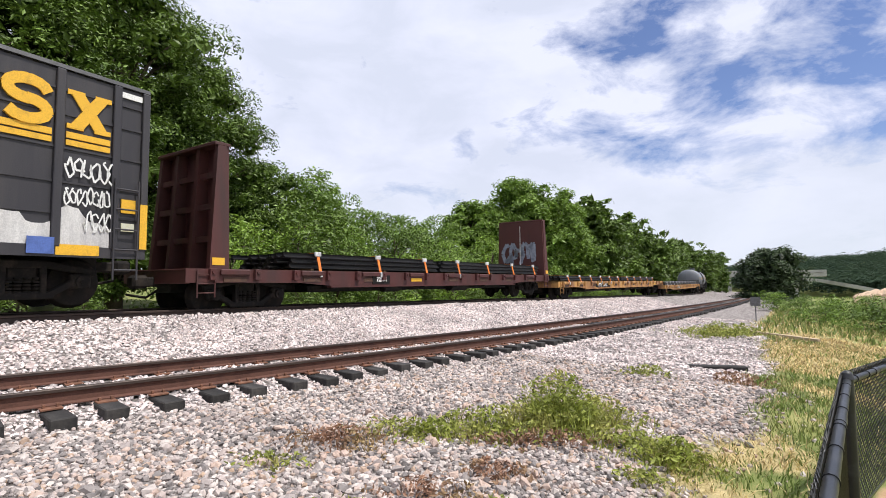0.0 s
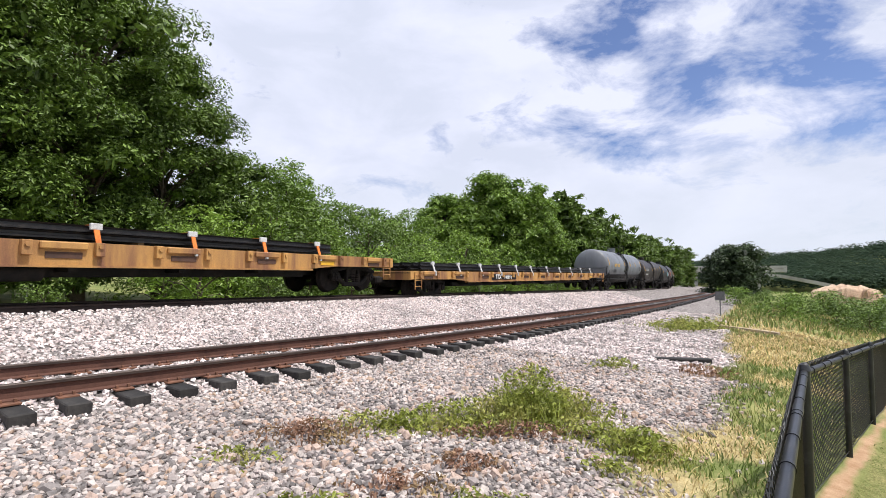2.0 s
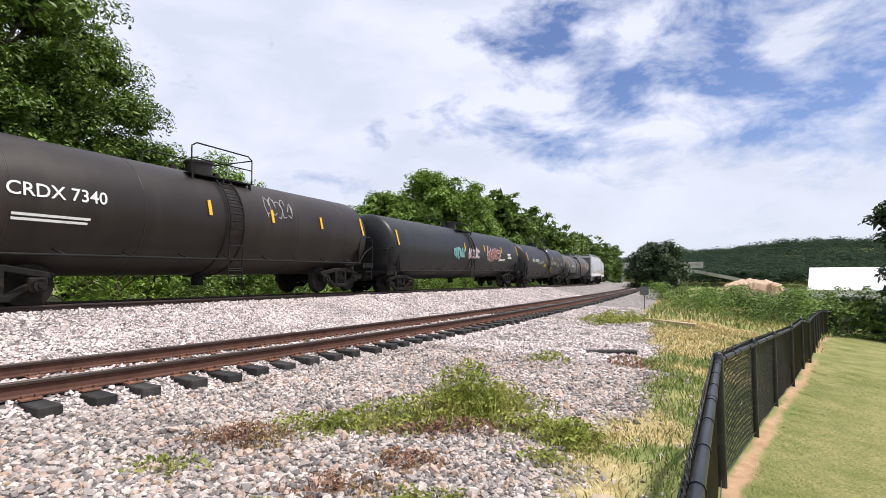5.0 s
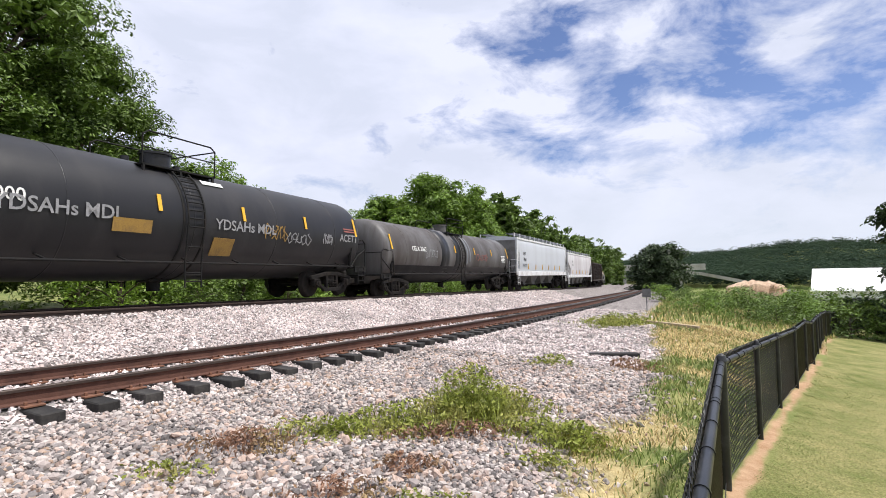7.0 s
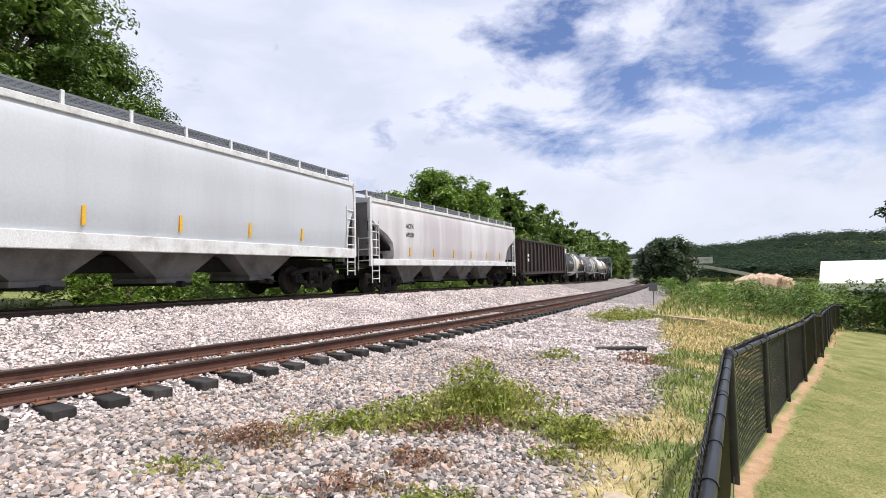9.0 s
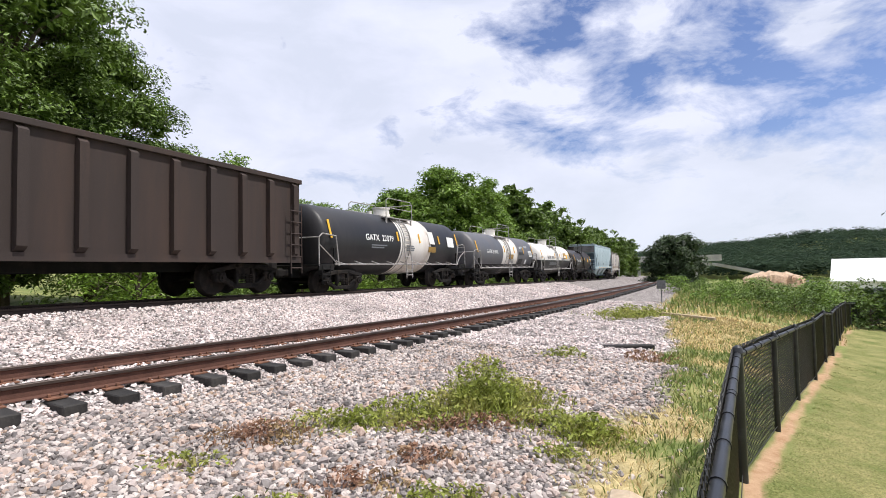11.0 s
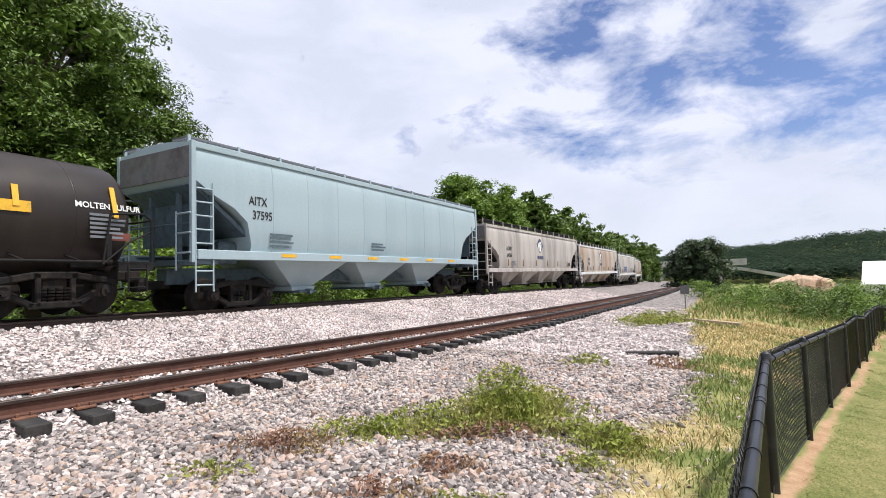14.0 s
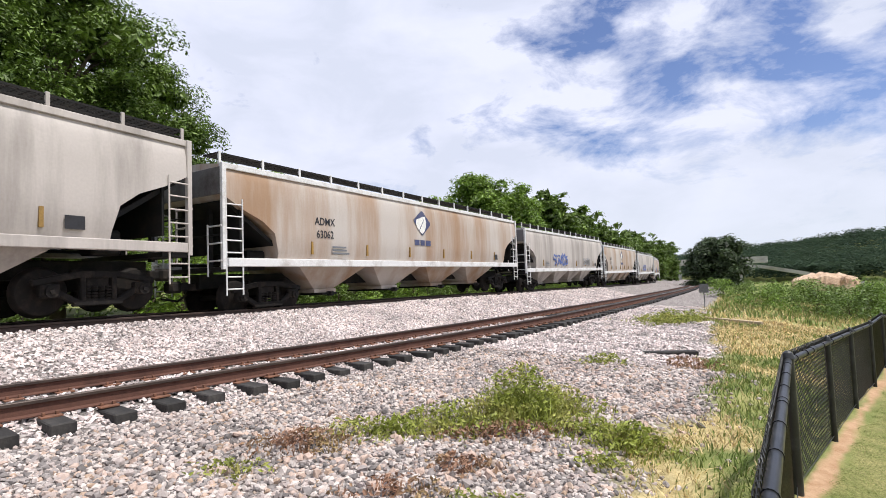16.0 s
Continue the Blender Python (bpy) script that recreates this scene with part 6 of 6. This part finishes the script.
def tree_data(seed, h, w, n, size, clear=0.18, clump=0.2, pine=False, lean=0.0):
    """Trunk and limbs, and leaf clumps on the limbs' ends, for a tree h high and w wide."""
    rng = np.random.default_rng(seed)
    wood = Mb()
    trunk = [Vector((0, 0, -0.3))]
    for k in range(1, 7):
        trunk.append(Vector((rng.normal() * 0.03 * h * 0.3 + lean * k / 6, rng.normal() * 0.03 * h * 0.3, h * 0.8 * k / 6)))
    r0 = 0.022 * h + 0.03
    for k in range(6):
        wood.cyl(trunk[k], trunk[k + 1], r0 * (1 - k / 7), 9, r0 * (1 - (k + 1) / 7))
    cs, rs = [], []
    count = int(34 + w * 4.2) if h > 5 else 20
    for k in range(count):
        q = clear + ((0.94 if h > 5 else 1.0) - clear) * (k + rng.random()) / count
        z = h * q
        prof = (math.sin(math.pi * min(max((q - clear) / (1 - clear), 0.02), 1) ** 0.8) ** 0.6 if not pine else (1.02 - q) * 0.9 + 0.25)
        prof = max(prof, 0.34) if h > 5 else prof
        ang = k * 2.4 + rng.normal() * 0.5
        rad = w / 2 * prof * (0.45 + 0.55 * rng.random()) * (1 + 0.25 * math.sin(ang * 2 + seed))
        tip = Vector((math.cos(ang) * rad + lean * q, math.sin(ang) * rad, z + rng.normal() * 0.025 * h))
        tz = max(0.05, q - 0.16) * h
        j = min(int(tz / (h * 0.8) * 6), 5)
        root = trunk[j].lerp(trunk[j + 1], min(max(tz / (h * 0.8) * 6 - j, 0), 1))
        midp = root.lerp(tip, 0.5) + Vector((0, 0, 0.04 * h))
        wood.cyl(root, midp, r0 * 0.32, 5, r0 * 0.2); wood.cyl(midp, tip, r0 * 0.2, 5, r0 * 0.06)
        for g in range(5):
            off = Vector(rng.normal(size=3)) * w * clump * (0.42 if g < 3 else 0.38)
            cs.append(tip + off); rs.append(w * clump * (rng.uniform(0.38, 0.78) if g < 3 else rng.uniform(0.24, 0.42)))
    cs, rs = np.array([tuple(c) for c in cs]), np.array(rs)
    v, f = leaves(rng, cs, rs, n, size, 0.7)
    if h > 8:                                   # dense inner foliage
        v2, f2 = leaves(rng, cs * np.array([0.8, 0.8, 1.0]), rs * 0.6, n // 5, size * 2.6)
        v, f = np.vstack([v, v2]), np.vstack([f, f2 + len(v)])
    return wood, v, f


TREE_KIND = {}


def tree(x, y, seed, h, w, n, size, tone, label, category="tree", name="tree", clear=0.15, clump=0.2, pine=False, sink=0.0, spin=0.0, scale=1.0):
    """A tree or bush; the same seed again gives a copy that shares its meshes."""
    z = ground_at(x, y) - sink
    key = (seed, h, w, tone if not pine else 9)
    if key in TREE_KIND:
        m = pose(x, y, z, 0, 0, spin)
        ob = copy_thing(TREE_KIND[key], m)
        ob.scale = (scale, scale, scale)
        tagged(ob, label)
        return ob
    wood, v, f = tree_data(seed, h, w, n, size, clear, clump, pine)
    t = thing(name, label, category, m=pose(x, y, z, 0, 0, spin))
    part("trunk" if name != "bush" else "stem", wood, M_BARK, t)
    ob = new("crown", bulk_mesh("crown", v, f, M_PINE if pine else M_LEAF[tone]))
    ob.parent = t
    t.scale = (scale, scale, scale)
    TREE_KIND[key] = t
    return t


def polar(az, d):
    return d * math.sin(radians(az)), d * math.cos(radians(az))


def build_trees():
    big = "tall broad-leaved tree with dense dark green crown"
    # the high wood beyond the main line
    for az, d, seed, h, w, tone, n, spin in ((-59, 23, 1, 15.5, 9.5, 0, 17000, 0), (-48, 25, 2, 16.5, 9.5, 0, 22000, 0), (-40, 26, 3, 17.0, 8.8, 0, 24000, 0), (-32.8, 27, 4, 15.8, 8.2, 0, 25000, 0), (-26.3, 29, 5, 13.2, 7.4, 0, 20000, 0), (-35.5, 34, 6, 17.0, 9, 0, 9000, 0), (-46, 36, 2, 16.5, 9.5, 0, 0, 90)):
        x, y = polar(az, d)
        tree(x, y, seed, h, w, int(n * 2.3), 0.098, tone, big, clear=0.08, spin=spin)
    for az, d, seed, h, w, tone, n in ((-14.6, 33, 17, 7.8, 6.6, 1, 15000), (-20.5, 32, 12, 8.4, 6.0, 0, 10000), (-9.5, 38, 13, 6.6, 5.2, 1, 8000), (-5.5, 42, 14, 7.0, 5.4, 1, 8000), (-1.5, 46, 15, 7.2, 5.8, 1, 8000), (-12, 44, 16, 7.6, 6.5, 0, 6000)):
        x, y = polar(az, d)
        tree(x, y, seed, h, w, int(n * 1.7), 0.12, tone, "young broad-leaved tree in fresh green leaf", clear=0.05)
    for az, d, seed, h, w, tone, n in ((3.4, 52, 21, 9.8, 7.6, 1, 13000), (8.6, 53, 22, 12.0, 9.5, 1, 19000), (13.0, 56, 23, 11.2, 7.5, 1, 13000), (5.5, 62, 24, 10.5, 9, 0, 7000)):
        x, y = polar(az, d)
        tree(x, y, seed, h, w, int(n * 1.6), 0.18, tone, "spreading broad-leaved tree with an uneven green crown", clear=0.05)
    for az, d, seed, h, w, tone, n, sc in ((16.4, 66, 31, 12.4, 7, 0, 7000, 1), (19.0, 82, 31, 12.4, 7, 0, 0, 1.02), (21.2, 95, 32, 11.5, 8, 0, 6000, 1.02), (23.4, 112, 32, 11.5, 8, 0, 0, 1.0), (25.2, 130, 31, 12.4, 7, 0, 0, 0.95), (17.8, 74, 32, 11.5, 8, 0, 0, 0.9), (26.9, 150, 32, 11.5, 8, 0, 0, 0.95), (28.2, 168, 31, 12.4, 7, 0, 0, 0.9), (22.2, 104, 31, 12.4, 7, 0, 0, 0.95), (24.4, 122, 32, 11.5, 8, 0, 0, 0.95)):
        x, y = polar(az, d)
        tree(x, y, seed, h, w, n, 0.32, tone, "dark green tree of the far tree line", clear=0.03, spin=az * 40, scale=sc)
    # lone dark tree right of the line
    x, y = polar(32.6, 104)
    tree(x, y, 41, 10.4, 9.0, 15000, 0.3, 3, "lone dense dark green tree in the valley", clear=0.0, clump=0.24, sink=2.0)
    x, y = polar(54.0, 31)
    tree(x, y, 42, 8.6, 5.6, 9000, 0.16, 0, "dark evergreen beside the mown grass", pine=True, clear=0.06, clump=0.14)
    # brush under and behind the train
    rng = random.Random(8)
    k = 0
    for s in np.arange(4, 74, 2.5):
        off = -rng.uniform(4.6, 6.2)
        p = on(FAR, s, off)
        seed = 50 + k % 6
        # up to 13 m the darker leaf colour stands for the canopy's shade
        if k % 3 != 1:
            tree(p.x, p.y, seed, 2.0 + 0.25 * (k % 6), 3.0, 3300, 0.08, 2 if k % 2 and s > 13 else 0, "bright green leafy brush beside the main line", "bush", "bush", clear=0.0, clump=0.26, sink=0.2, spin=rng.uniform(0, 360), scale=rng.uniform(0.8, 1.25) * (1.0 if s > 13 else 0.55))
        if s > 16:
            p = on(FAR, s + 1, off - 4.0)
            tree(p.x, p.y, 60 + k % 4, 4.2, 4.6, 4600, 0.105, 2 if k % 3 == 0 else 0, "overgrown green shrub at the wood's edge", "bush", "bush", clear=0.0, clump=0.24, sink=0.3, spin=rng.uniform(0, 360), scale=rng.uniform(0.85, 1.3))
        k += 1
    # brush in the valley on the right
    rng = random.Random(17)
    for az in np.arange(33.2, 54, 1.15):
        for d, sc in ((rng.uniform(29, 35), 0.42), (rng.uniform(40, 48), 0.46), (rng.uniform(56, 70), 0.5)):
            if az < 36 and d < 40:
                continue
            a2 = az + rng.uniform(-0.5, 0.5)
            x, y = polar(a2, d)
            sc2 = sc * rng.choice((0.6, 0.8, 1.0, 1.25, 1.5)) * (0.6 if az < 39 else 0.7 if az < 44 else 0.85)
            k = rng.randrange(4)
            tree(x, y, 70 + k, 3.6, 5.4, 2400, 0.17, (1, 0, 1, 0)[k], "rounded green brush in the hollow", "bush", "bush", clear=0.0, clump=0.24, sink=0.3, spin=rng.uniform(0, 360), scale=sc2)


build_trees()


def blades(rng, X, Y, hgt, wid, lean, material, name, label):
    """Grass blades, each bent once."""
    n = len(X)
    Z = height(X, Y) - 0.01
    a = rng.uniform(0, 2 * math.pi, n)
    l = rng.uniform(0.2, 1.0, n) * lean * hgt
    b = rng.uniform(0, 2 * math.pi, n)
    wx, wy = np.cos(a) * wid, np.sin(a) * wid
    lx, ly = np.cos(b) * l, np.sin(b) * l
    p0 = np.stack([X - wx, Y - wy, Z], -1); p1 = np.stack([X + wx, Y + wy, Z], -1)
    m0 = np.stack([X - wx * 0.7 + lx * 0.35, Y - wy * 0.7 + ly * 0.35, Z + hgt * 0.62], -1); m1 = np.stack([X + wx * 0.7 + lx * 0.35, Y + wy * 0.7 + ly * 0.35, Z + hgt * 0.62], -1)
    t = np.stack([X + lx, Y + ly, Z + hgt], -1); t2 = t + np.stack([wx * 0.1, wy * 0.1, 0 * wx], -1)
    v = np.stack([p0, p1, m1, m0, t2, t], 1).reshape(-1, 3)
    i = 6 * np.arange(n)[:, None]
    f = np.concatenate([i + [0, 1, 2, 3], i + [3, 2, 4, 5]], 0)
    return tagged(new(name, bulk_mesh(name, v, f, material)), label, "grass", kind="stuff")


M_BLADE = mat("green_grass_blade", (0.165, 0.225, 0.052), 0.6, col2=(0.31, 0.30, 0.10), scale=1.5, island=0.45, bump=0, trans=0.25)
M_LAWN = mat("mown_grass_blade", (0.21, 0.25, 0.078), 0.8, col2=(0.39, 0.35, 0.16), scale=1.6, island=0.3, bump=0, trans=0.4)
M_DRY = mat("dry_straw_blade", (0.60, 0.48, 0.24), 0.8, col2=(0.42, 0.31, 0.15), scale=1.5, island=0.4, bump=0, trans=0.15)
M_WEED = mat("weed_leaf", (0.27, 0.31, 0.06), 0.6, col2=(0.42, 0.38, 0.13), scale=2.5, island=0.6, bump=0, trans=0.45)
M_REDW = mat("reddish_weed", (0.27, 0.15, 0.095), 0.7, col2=(0.34, 0.27, 0.12), scale=2, island=0.4, bump=0, trans=0.2)


def build_grass():
    rng = np.random.default_rng(21)

    def sown(n, s0, s1, u0, u1, want):
        s, u = rng.uniform(s0, s1, n), rng.uniform(u0, u1, n)
        X, Y = line_points(NEAR, s, u)
        ok = rng.random(n) < want(X, Y)
        return X[ok], Y[ok]
    # mown lawn
    n = 150000
    az, d = np.radians(rng.uniform(22, 58, n)), 2.2 + 13 * rng.random(n) ** 1.4
    X, Y = d * np.sin(az), d * np.cos(az)
    ok = rng.random(n) < zones(X, Y)[3]
    X, Y = X[ok], Y[ok]
    blades(rng, X, Y, rng.uniform(0.008, 0.022, len(X)), 0.003 + 0.0004 * np.hypot(X, Y), 1.6, M_LAWN, "lawn_grass", "short mown grass, green with dry patches")
    X, Y = sown(46000, -4, 18, 5.2, 9.0, lambda X, Y: np.clip(0.9 - zones(X, Y)[0] - zones(X, Y)[1] - zones(X, Y)[3] - 0.65 * zones(X, Y)[2], 0, 1) * sm(-fence_side(X, Y), 0.05, 0.3))
    blades(rng, X, Y, rng.uniform(0.03, 0.12, len(X)), 0.004 + 0.0006 * np.hypot(X, Y), 0.9, M_BLADE, "rough_grass", "rough uncut green grass by the fence")
    X, Y = sown(40000, -4, 20, 5.2, 9.4, lambda X, Y: np.clip(zones(X, Y)[2] * 1.2 + 0.12, 0, 1) * (1 - zones(X, Y)[0]) * sm(-fence_side(X, Y), 0.0, 0.3))
    blades(rng, X, Y, rng.uniform(0.03, 0.12, len(X)), 0.004 + 0.0005 * np.hypot(X, Y), 1.8, M_DRY, "dry_straw", "flattened dry straw beside the gravel")
    X, Y = sown(15000, 20, 50, 4.6, 12.6, lambda X, Y: (1 - zones(X, Y)[0]) * (1 - zones(X, Y)[3]) * 0.28)
    blades(rng, X, Y, rng.uniform(0.1, 0.35, len(X)), 0.012 + 0.0006 * np.hypot(X, Y), 0.6, M_BLADE, "tall_rough_grass", "tall rough grass on the far bank")
    X, Y = sown(7000, 16, 50, 4.3, 12.6, lambda X, Y: (1 - zones(X, Y)[0] * 0.7) * (1 - zones(X, Y)[3]) * 0.8)
    blades(rng, X, Y, rng.uniform(0.06, 0.22, len(X)), 0.012 + 0.0006 * np.hypot(X, Y), 1.2, M_DRY, "far_straw", "dry straw mixed with grass on the far bank")
    # weeds growing through the gravel
    clumps = ((1.2, 6.05, 0.55, 0.45, 0.78, 1700, 0), (0.45, 5.75, 0.8, 0.40, 0.34, 900, 0), (1.75, 6.3, 0.5, 0.4, 0.40, 700, 0), (-0.35, 5.55, 0.75, 0.28, 0.24, 700, 0), (-1.15, 5.15, 0.5, 0.28, 0.22, 500, 1), (2.0, 5.0, 0.45, 0.35, 0.30, 800, 0), (1.7, 5.55, 0.6, 0.3, 0.24, 500, 0), (0.85, 5.45, 0.9, 0.2, 0.16, 500, 1),
              (-0.2, 4.1, 0.5, 0.25, 0.13, 260, 1), (0.35, 4.55, 0.35, 0.2, 0.16, 240, 1), (-0.75, 3.7, 0.45, 0.2, 0.12, 240, 0), (0.35, 3.75, 0.4, 0.25, 0.14, 300, 0), (-1.6, 4.55, 0.35, 0.2, 0.1, 160, 0), (3.6, 9.6, 0.45, 0.35, 0.24, 260, 0), (9.8, 18.0, 1.7, 0.8, 0.55, 1500, 0), (8.9, 16.8, 1.0, 0.6, 0.4, 700, 0), (5.0, 9.0, 0.5, 0.4, 0.3, 300, 1), (1.55, 4.55, 0.25, 0.2, 0.14, 160, 0))
    for x, y, a, b, hgt, n, kind in clumps:
        x, y, n = x + 0.12, y - 0.05, int(n * (0.42 if kind == 0 else 0.4))
        a, b = a * 1.1, b * 1.15
        X, Y = x + rng.normal(size=n) * a * 0.45, y + rng.normal(size=n) * b * 0.45
        fall = np.exp(-((X - x) / a) ** 2 - ((Y - y) / b) ** 2)
        ob = blades(rng, X, Y, hgt * 0.62 * (0.3 + 0.7 * rng.random(n)) * (0.45 + 0.55 * fall), 0.006 + 0.0004 * math.hypot(x, y), 1.1, (M_WEED, M_REDW)[kind], "weed_clump", ("green weeds growing through the gravel", "reddish dried weeds in the gravel")[kind])
        ob["kind"] = "stuff"
        k = int(n * 1.3)
        c = np.stack([x + rng.normal(size=k) * a * 0.4, y + rng.normal(size=k) * b * 0.4, 0 * np.arange(k)], -1)
        c[:, 2] = height(c[:, 0], c[:, 1]) + hgt * rng.random(k) * 0.8 * np.exp(-((c[:, 0] - x) / a) ** 2 - ((c[:, 1] - y) / b) ** 2)
        v, f = leaves(rng, c, np.full(k, 0.04), k * 2, 0.026 + 0.001 * math.hypot(x, y))
        lf = new("weed_leaves", bulk_mesh("weed_leaves", v, f, (M_WEED, M_REDW)[kind]))
        tagged(lf, "small leaves of weeds in the gravel", "grass", kind="stuff")


build_grass()

# ---- the distance ----
M_CONC = mat("pale_concrete", (0.42, 0.41, 0.39), 0.85, col2=(0.3, 0.29, 0.28), scale=0.3, fine=4)
M_SIDING = mat("white_metal_siding", (0.78, 0.78, 0.77), 0.6, col2=(0.7, 0.7, 0.69), scale=0.2, fine=3)
M_CLAY = mat("orange_clay", (0.50, 0.36, 0.25), 0.95, col2=(0.36, 0.22, 0.14), scale=0.25, fine=2.5, bump=0.6, dist=0.4)
M_RAW = mat("weathered_timber", (0.42, 0.33, 0.22), 0.9, col2=(0.25, 0.2, 0.14), scale=2, fine=20)
M_SIGN = mat("back_of_sign", (0.16, 0.16, 0.17), 0.6, 0.4)


def build_distance():
    # far wooded hills: crowns on the slopes
    rng = np.random.default_rng(5)
    n = 4600
    az, d = np.radians(rng.uniform(14, 64, n)), rng.uniform(262, 680, n)
    X, Y = d * np.sin(az), d * np.cos(az)
    s, u = beside(NEAR, X, Y)
    ok = np.abs(u + 2) > 14
    X, Y = X[ok], Y[ok]
    c = np.stack([X, Y, height(X, Y) + 2.6], -1)
    v, f = leaves(rng, c, rng.uniform(3.0, 8.5, len(c)), len(c) * 44, 1.3, 3.0)
    w = tagged(new("far_woods", bulk_mesh("far_woods", v, f, M_FARWOOD)), "wooded hills, dark green in the distance", "woods", kind="stuff")
    # white shed with a low roof
    x, y = polar(48.6, 165)
    b = thing("warehouse", "white metal-sided warehouse in the valley", "building", m=pose(x, y, -7.4, 0, 0, -48))
    part("wall", Mb().box(-8.5, 50, -12, 12, -2, 4.5), M_SIDING, b)
    part("roof", Mb().prism([(-12.6, 4.3), (0, 9.5), (12.6, 4.3), (12.6, 4.5), (0, 9.8), (-12.6, 4.5)], -8.9, 50.4), M_SIDING, b)
    for k in range(24):
        q = -7.8 + k * 2.4
        part("siding_rib", Mb().box(q - 0.06, q + 0.06, -12.07, -12.0, 2.82, 4.3), M_SIDING, b)
    part("base_band", Mb().box(-8.53, 50.03, -12.05, -12.0, -2, 2.8), M_CONC, b)
    # cut clay bank
    x, y = polar(41.2, 150)
    me = Mb()
    rg = random.Random(6)
    pts = []
    nx = 22
    for j, (dy, z) in enumerate(((-3.5, -3), (-2.6, 0.6), (-2.0, 2.2), (0.0, 3.0), (3.0, 3.2), (6, -2))):
        for i in range(nx):
            e = math.sin(math.pi * (i + 0.3) / (nx - 0.4)) ** 0.35
            pts.append(((i - nx / 2) * 0.62 + rg.uniform(-0.3, 0.3), dy + rg.uniform(-0.5, 0.5), z * e + rg.uniform(-0.25, 0.25)))
    me.add(pts, [(j * nx + i, j * nx + i + 1, (j + 1) * nx + i + 1, (j + 1) * nx + i) for j in range(5) for i in range(nx - 1)])
    tagged(new("clay_bank", me.mesh("clay_bank", M_CLAY)), "cut bank of orange clay beyond the brush", "bank", kind="structure").matrix_basis = pose(x, y, -3.6, 0, 0, -41)
    # road ramp and the overpass
    rd = Mb()
    A = [polar(a, d) + (z,) for a, d, z in ((33.0, 240, 2.4), (36.5, 215, 0.9), (39.5, 195, -1.4), (42.2, 178, -3.4), (45.5, 165, -5.2))]
    for (x0, y0, z0), (x1, y1, z1) in zip(A[:-1], A[1:]):
        rd.add([(x0, y0, z0), (x1, y1, z1), (x1, y1, z1 + 1.1), (x0, y0, z0 + 1.1), (x0 + 5, y0 + 8, z0), (x1 + 5, y1 + 8, z1), (x1 + 5, y1 + 8, z1 + 1.1), (x0 + 5, y0 + 8, z0 + 1.1)], [(0, 1, 2, 3), (3, 2, 6, 7), (4, 5, 6, 7), (0, 1, 5, 4)])
    tagged(new("road_ramp", rd.mesh("road_ramp", M_CONC)), "pale concrete road ramp descending through the valley", "road", kind="structure")
    x, y = polar(30.6, 205)
    br = thing("overpass", "concrete road overpass crossing beyond the bend", "bridge", m=pose(x, y, 0, 0, 0, -30))
    part("deck", Mb().box(-22, 22, -4, 4, 2.8, 4.2, 0.1), M_CONC, br)
    part("parapet", Mb().box(-22, 22, -4.2, -3.9, 4.2, 5.0), M_CONC, br)
    for q in (-14, -5, 5, 14):
        part("pier", Mb().box(q - 0.5, q + 0.5, -3, 3, -6, 2.8, 0.1), M_CONC, br)
    # small things near the line: a sign post, a plank, an old tie in the gravel
    p = on(NEAR, 27.6, 4.2); z = ground_at(p.x, p.y)
    sg = thing("trackside_sign", "small grey sign on a thin post", "sign", m=pose(p.x, p.y, z, 0, 0, 90 - 34))
    part("post", Mb().cyl((0, 0, -0.2), (0, 0, 1.25), 0.025, 8), M_SIGN, sg)
    part("plate", Mb().box(-0.02, 0.02, -0.22, 0.22, 0.85, 1.3, 0.006), M_SIGN, sg)
    a, c = on(NEAR, 19.0, 4.0), on(NEAR, 18.0, 6.6)
    a.z, c.z = ground_at(a.x, a.y) + 0.12, ground_at(c.x, c.y) + 0.1
    d = c - a
    pl = Mb().box(0, d.length, -0.1, 0.1, -0.05, 0.05, 0.01)
    tagged(new("timber_plank", pl.mesh("timber_plank", M_RAW)), "weathered timber plank lying on the bank", "plank").matrix_basis = Matrix.Translation(a) @ d.to_track_quat("X", "Z").to_matrix().to_4x4()
    x, y = 5.35, 10.55
    tagged(new("old_tie", Mb().box(-0.75, 0.75, -0.1, 0.1, -0.05, 0.09, 0.02).mesh("old_tie", M_TIE)), "old dark tie half buried in the gravel", "tie").matrix_basis = pose(x, y, ground_at(x, y), 0, 0, -12)
    x, y = 23.9, 19.4
    tagged(new("lawn_beam", Mb().box(-1.5, 1.5, -0.09, 0.09, -0.03, 0.14, 0.02).mesh("lawn_beam", M_CONC)), "pale beam lying on the mown grass", "beam").matrix_basis = pose(x, y, ground_at(x, y), 0, 0, -38)
    x, y = 1.72, 3.35
    v, f = stones(np.random.default_rng(9), np.array([[0, 0, 0.05]]), np.array([0.16]))
    tagged(new("boulder", bulk_mesh("boulder", v, f, mat("tan_rock", (0.5, 0.4, 0.29), 0.9, col2=(0.4, 0.28, 0.18), fine=25))), "tan rock lying in the straw", "rock").matrix_basis = pose(x, y, ground_at(x, y))


build_distance()


def motions():
    for car, c in TRAIN:
        rows = []
        for k in range(33):
            t = k * 0.5
            s = c - SPEED * t - SLOWING * t * t / 2
            rows.append((t, rail_pose(FAR, s)))
        walk(car, rows)


motions()
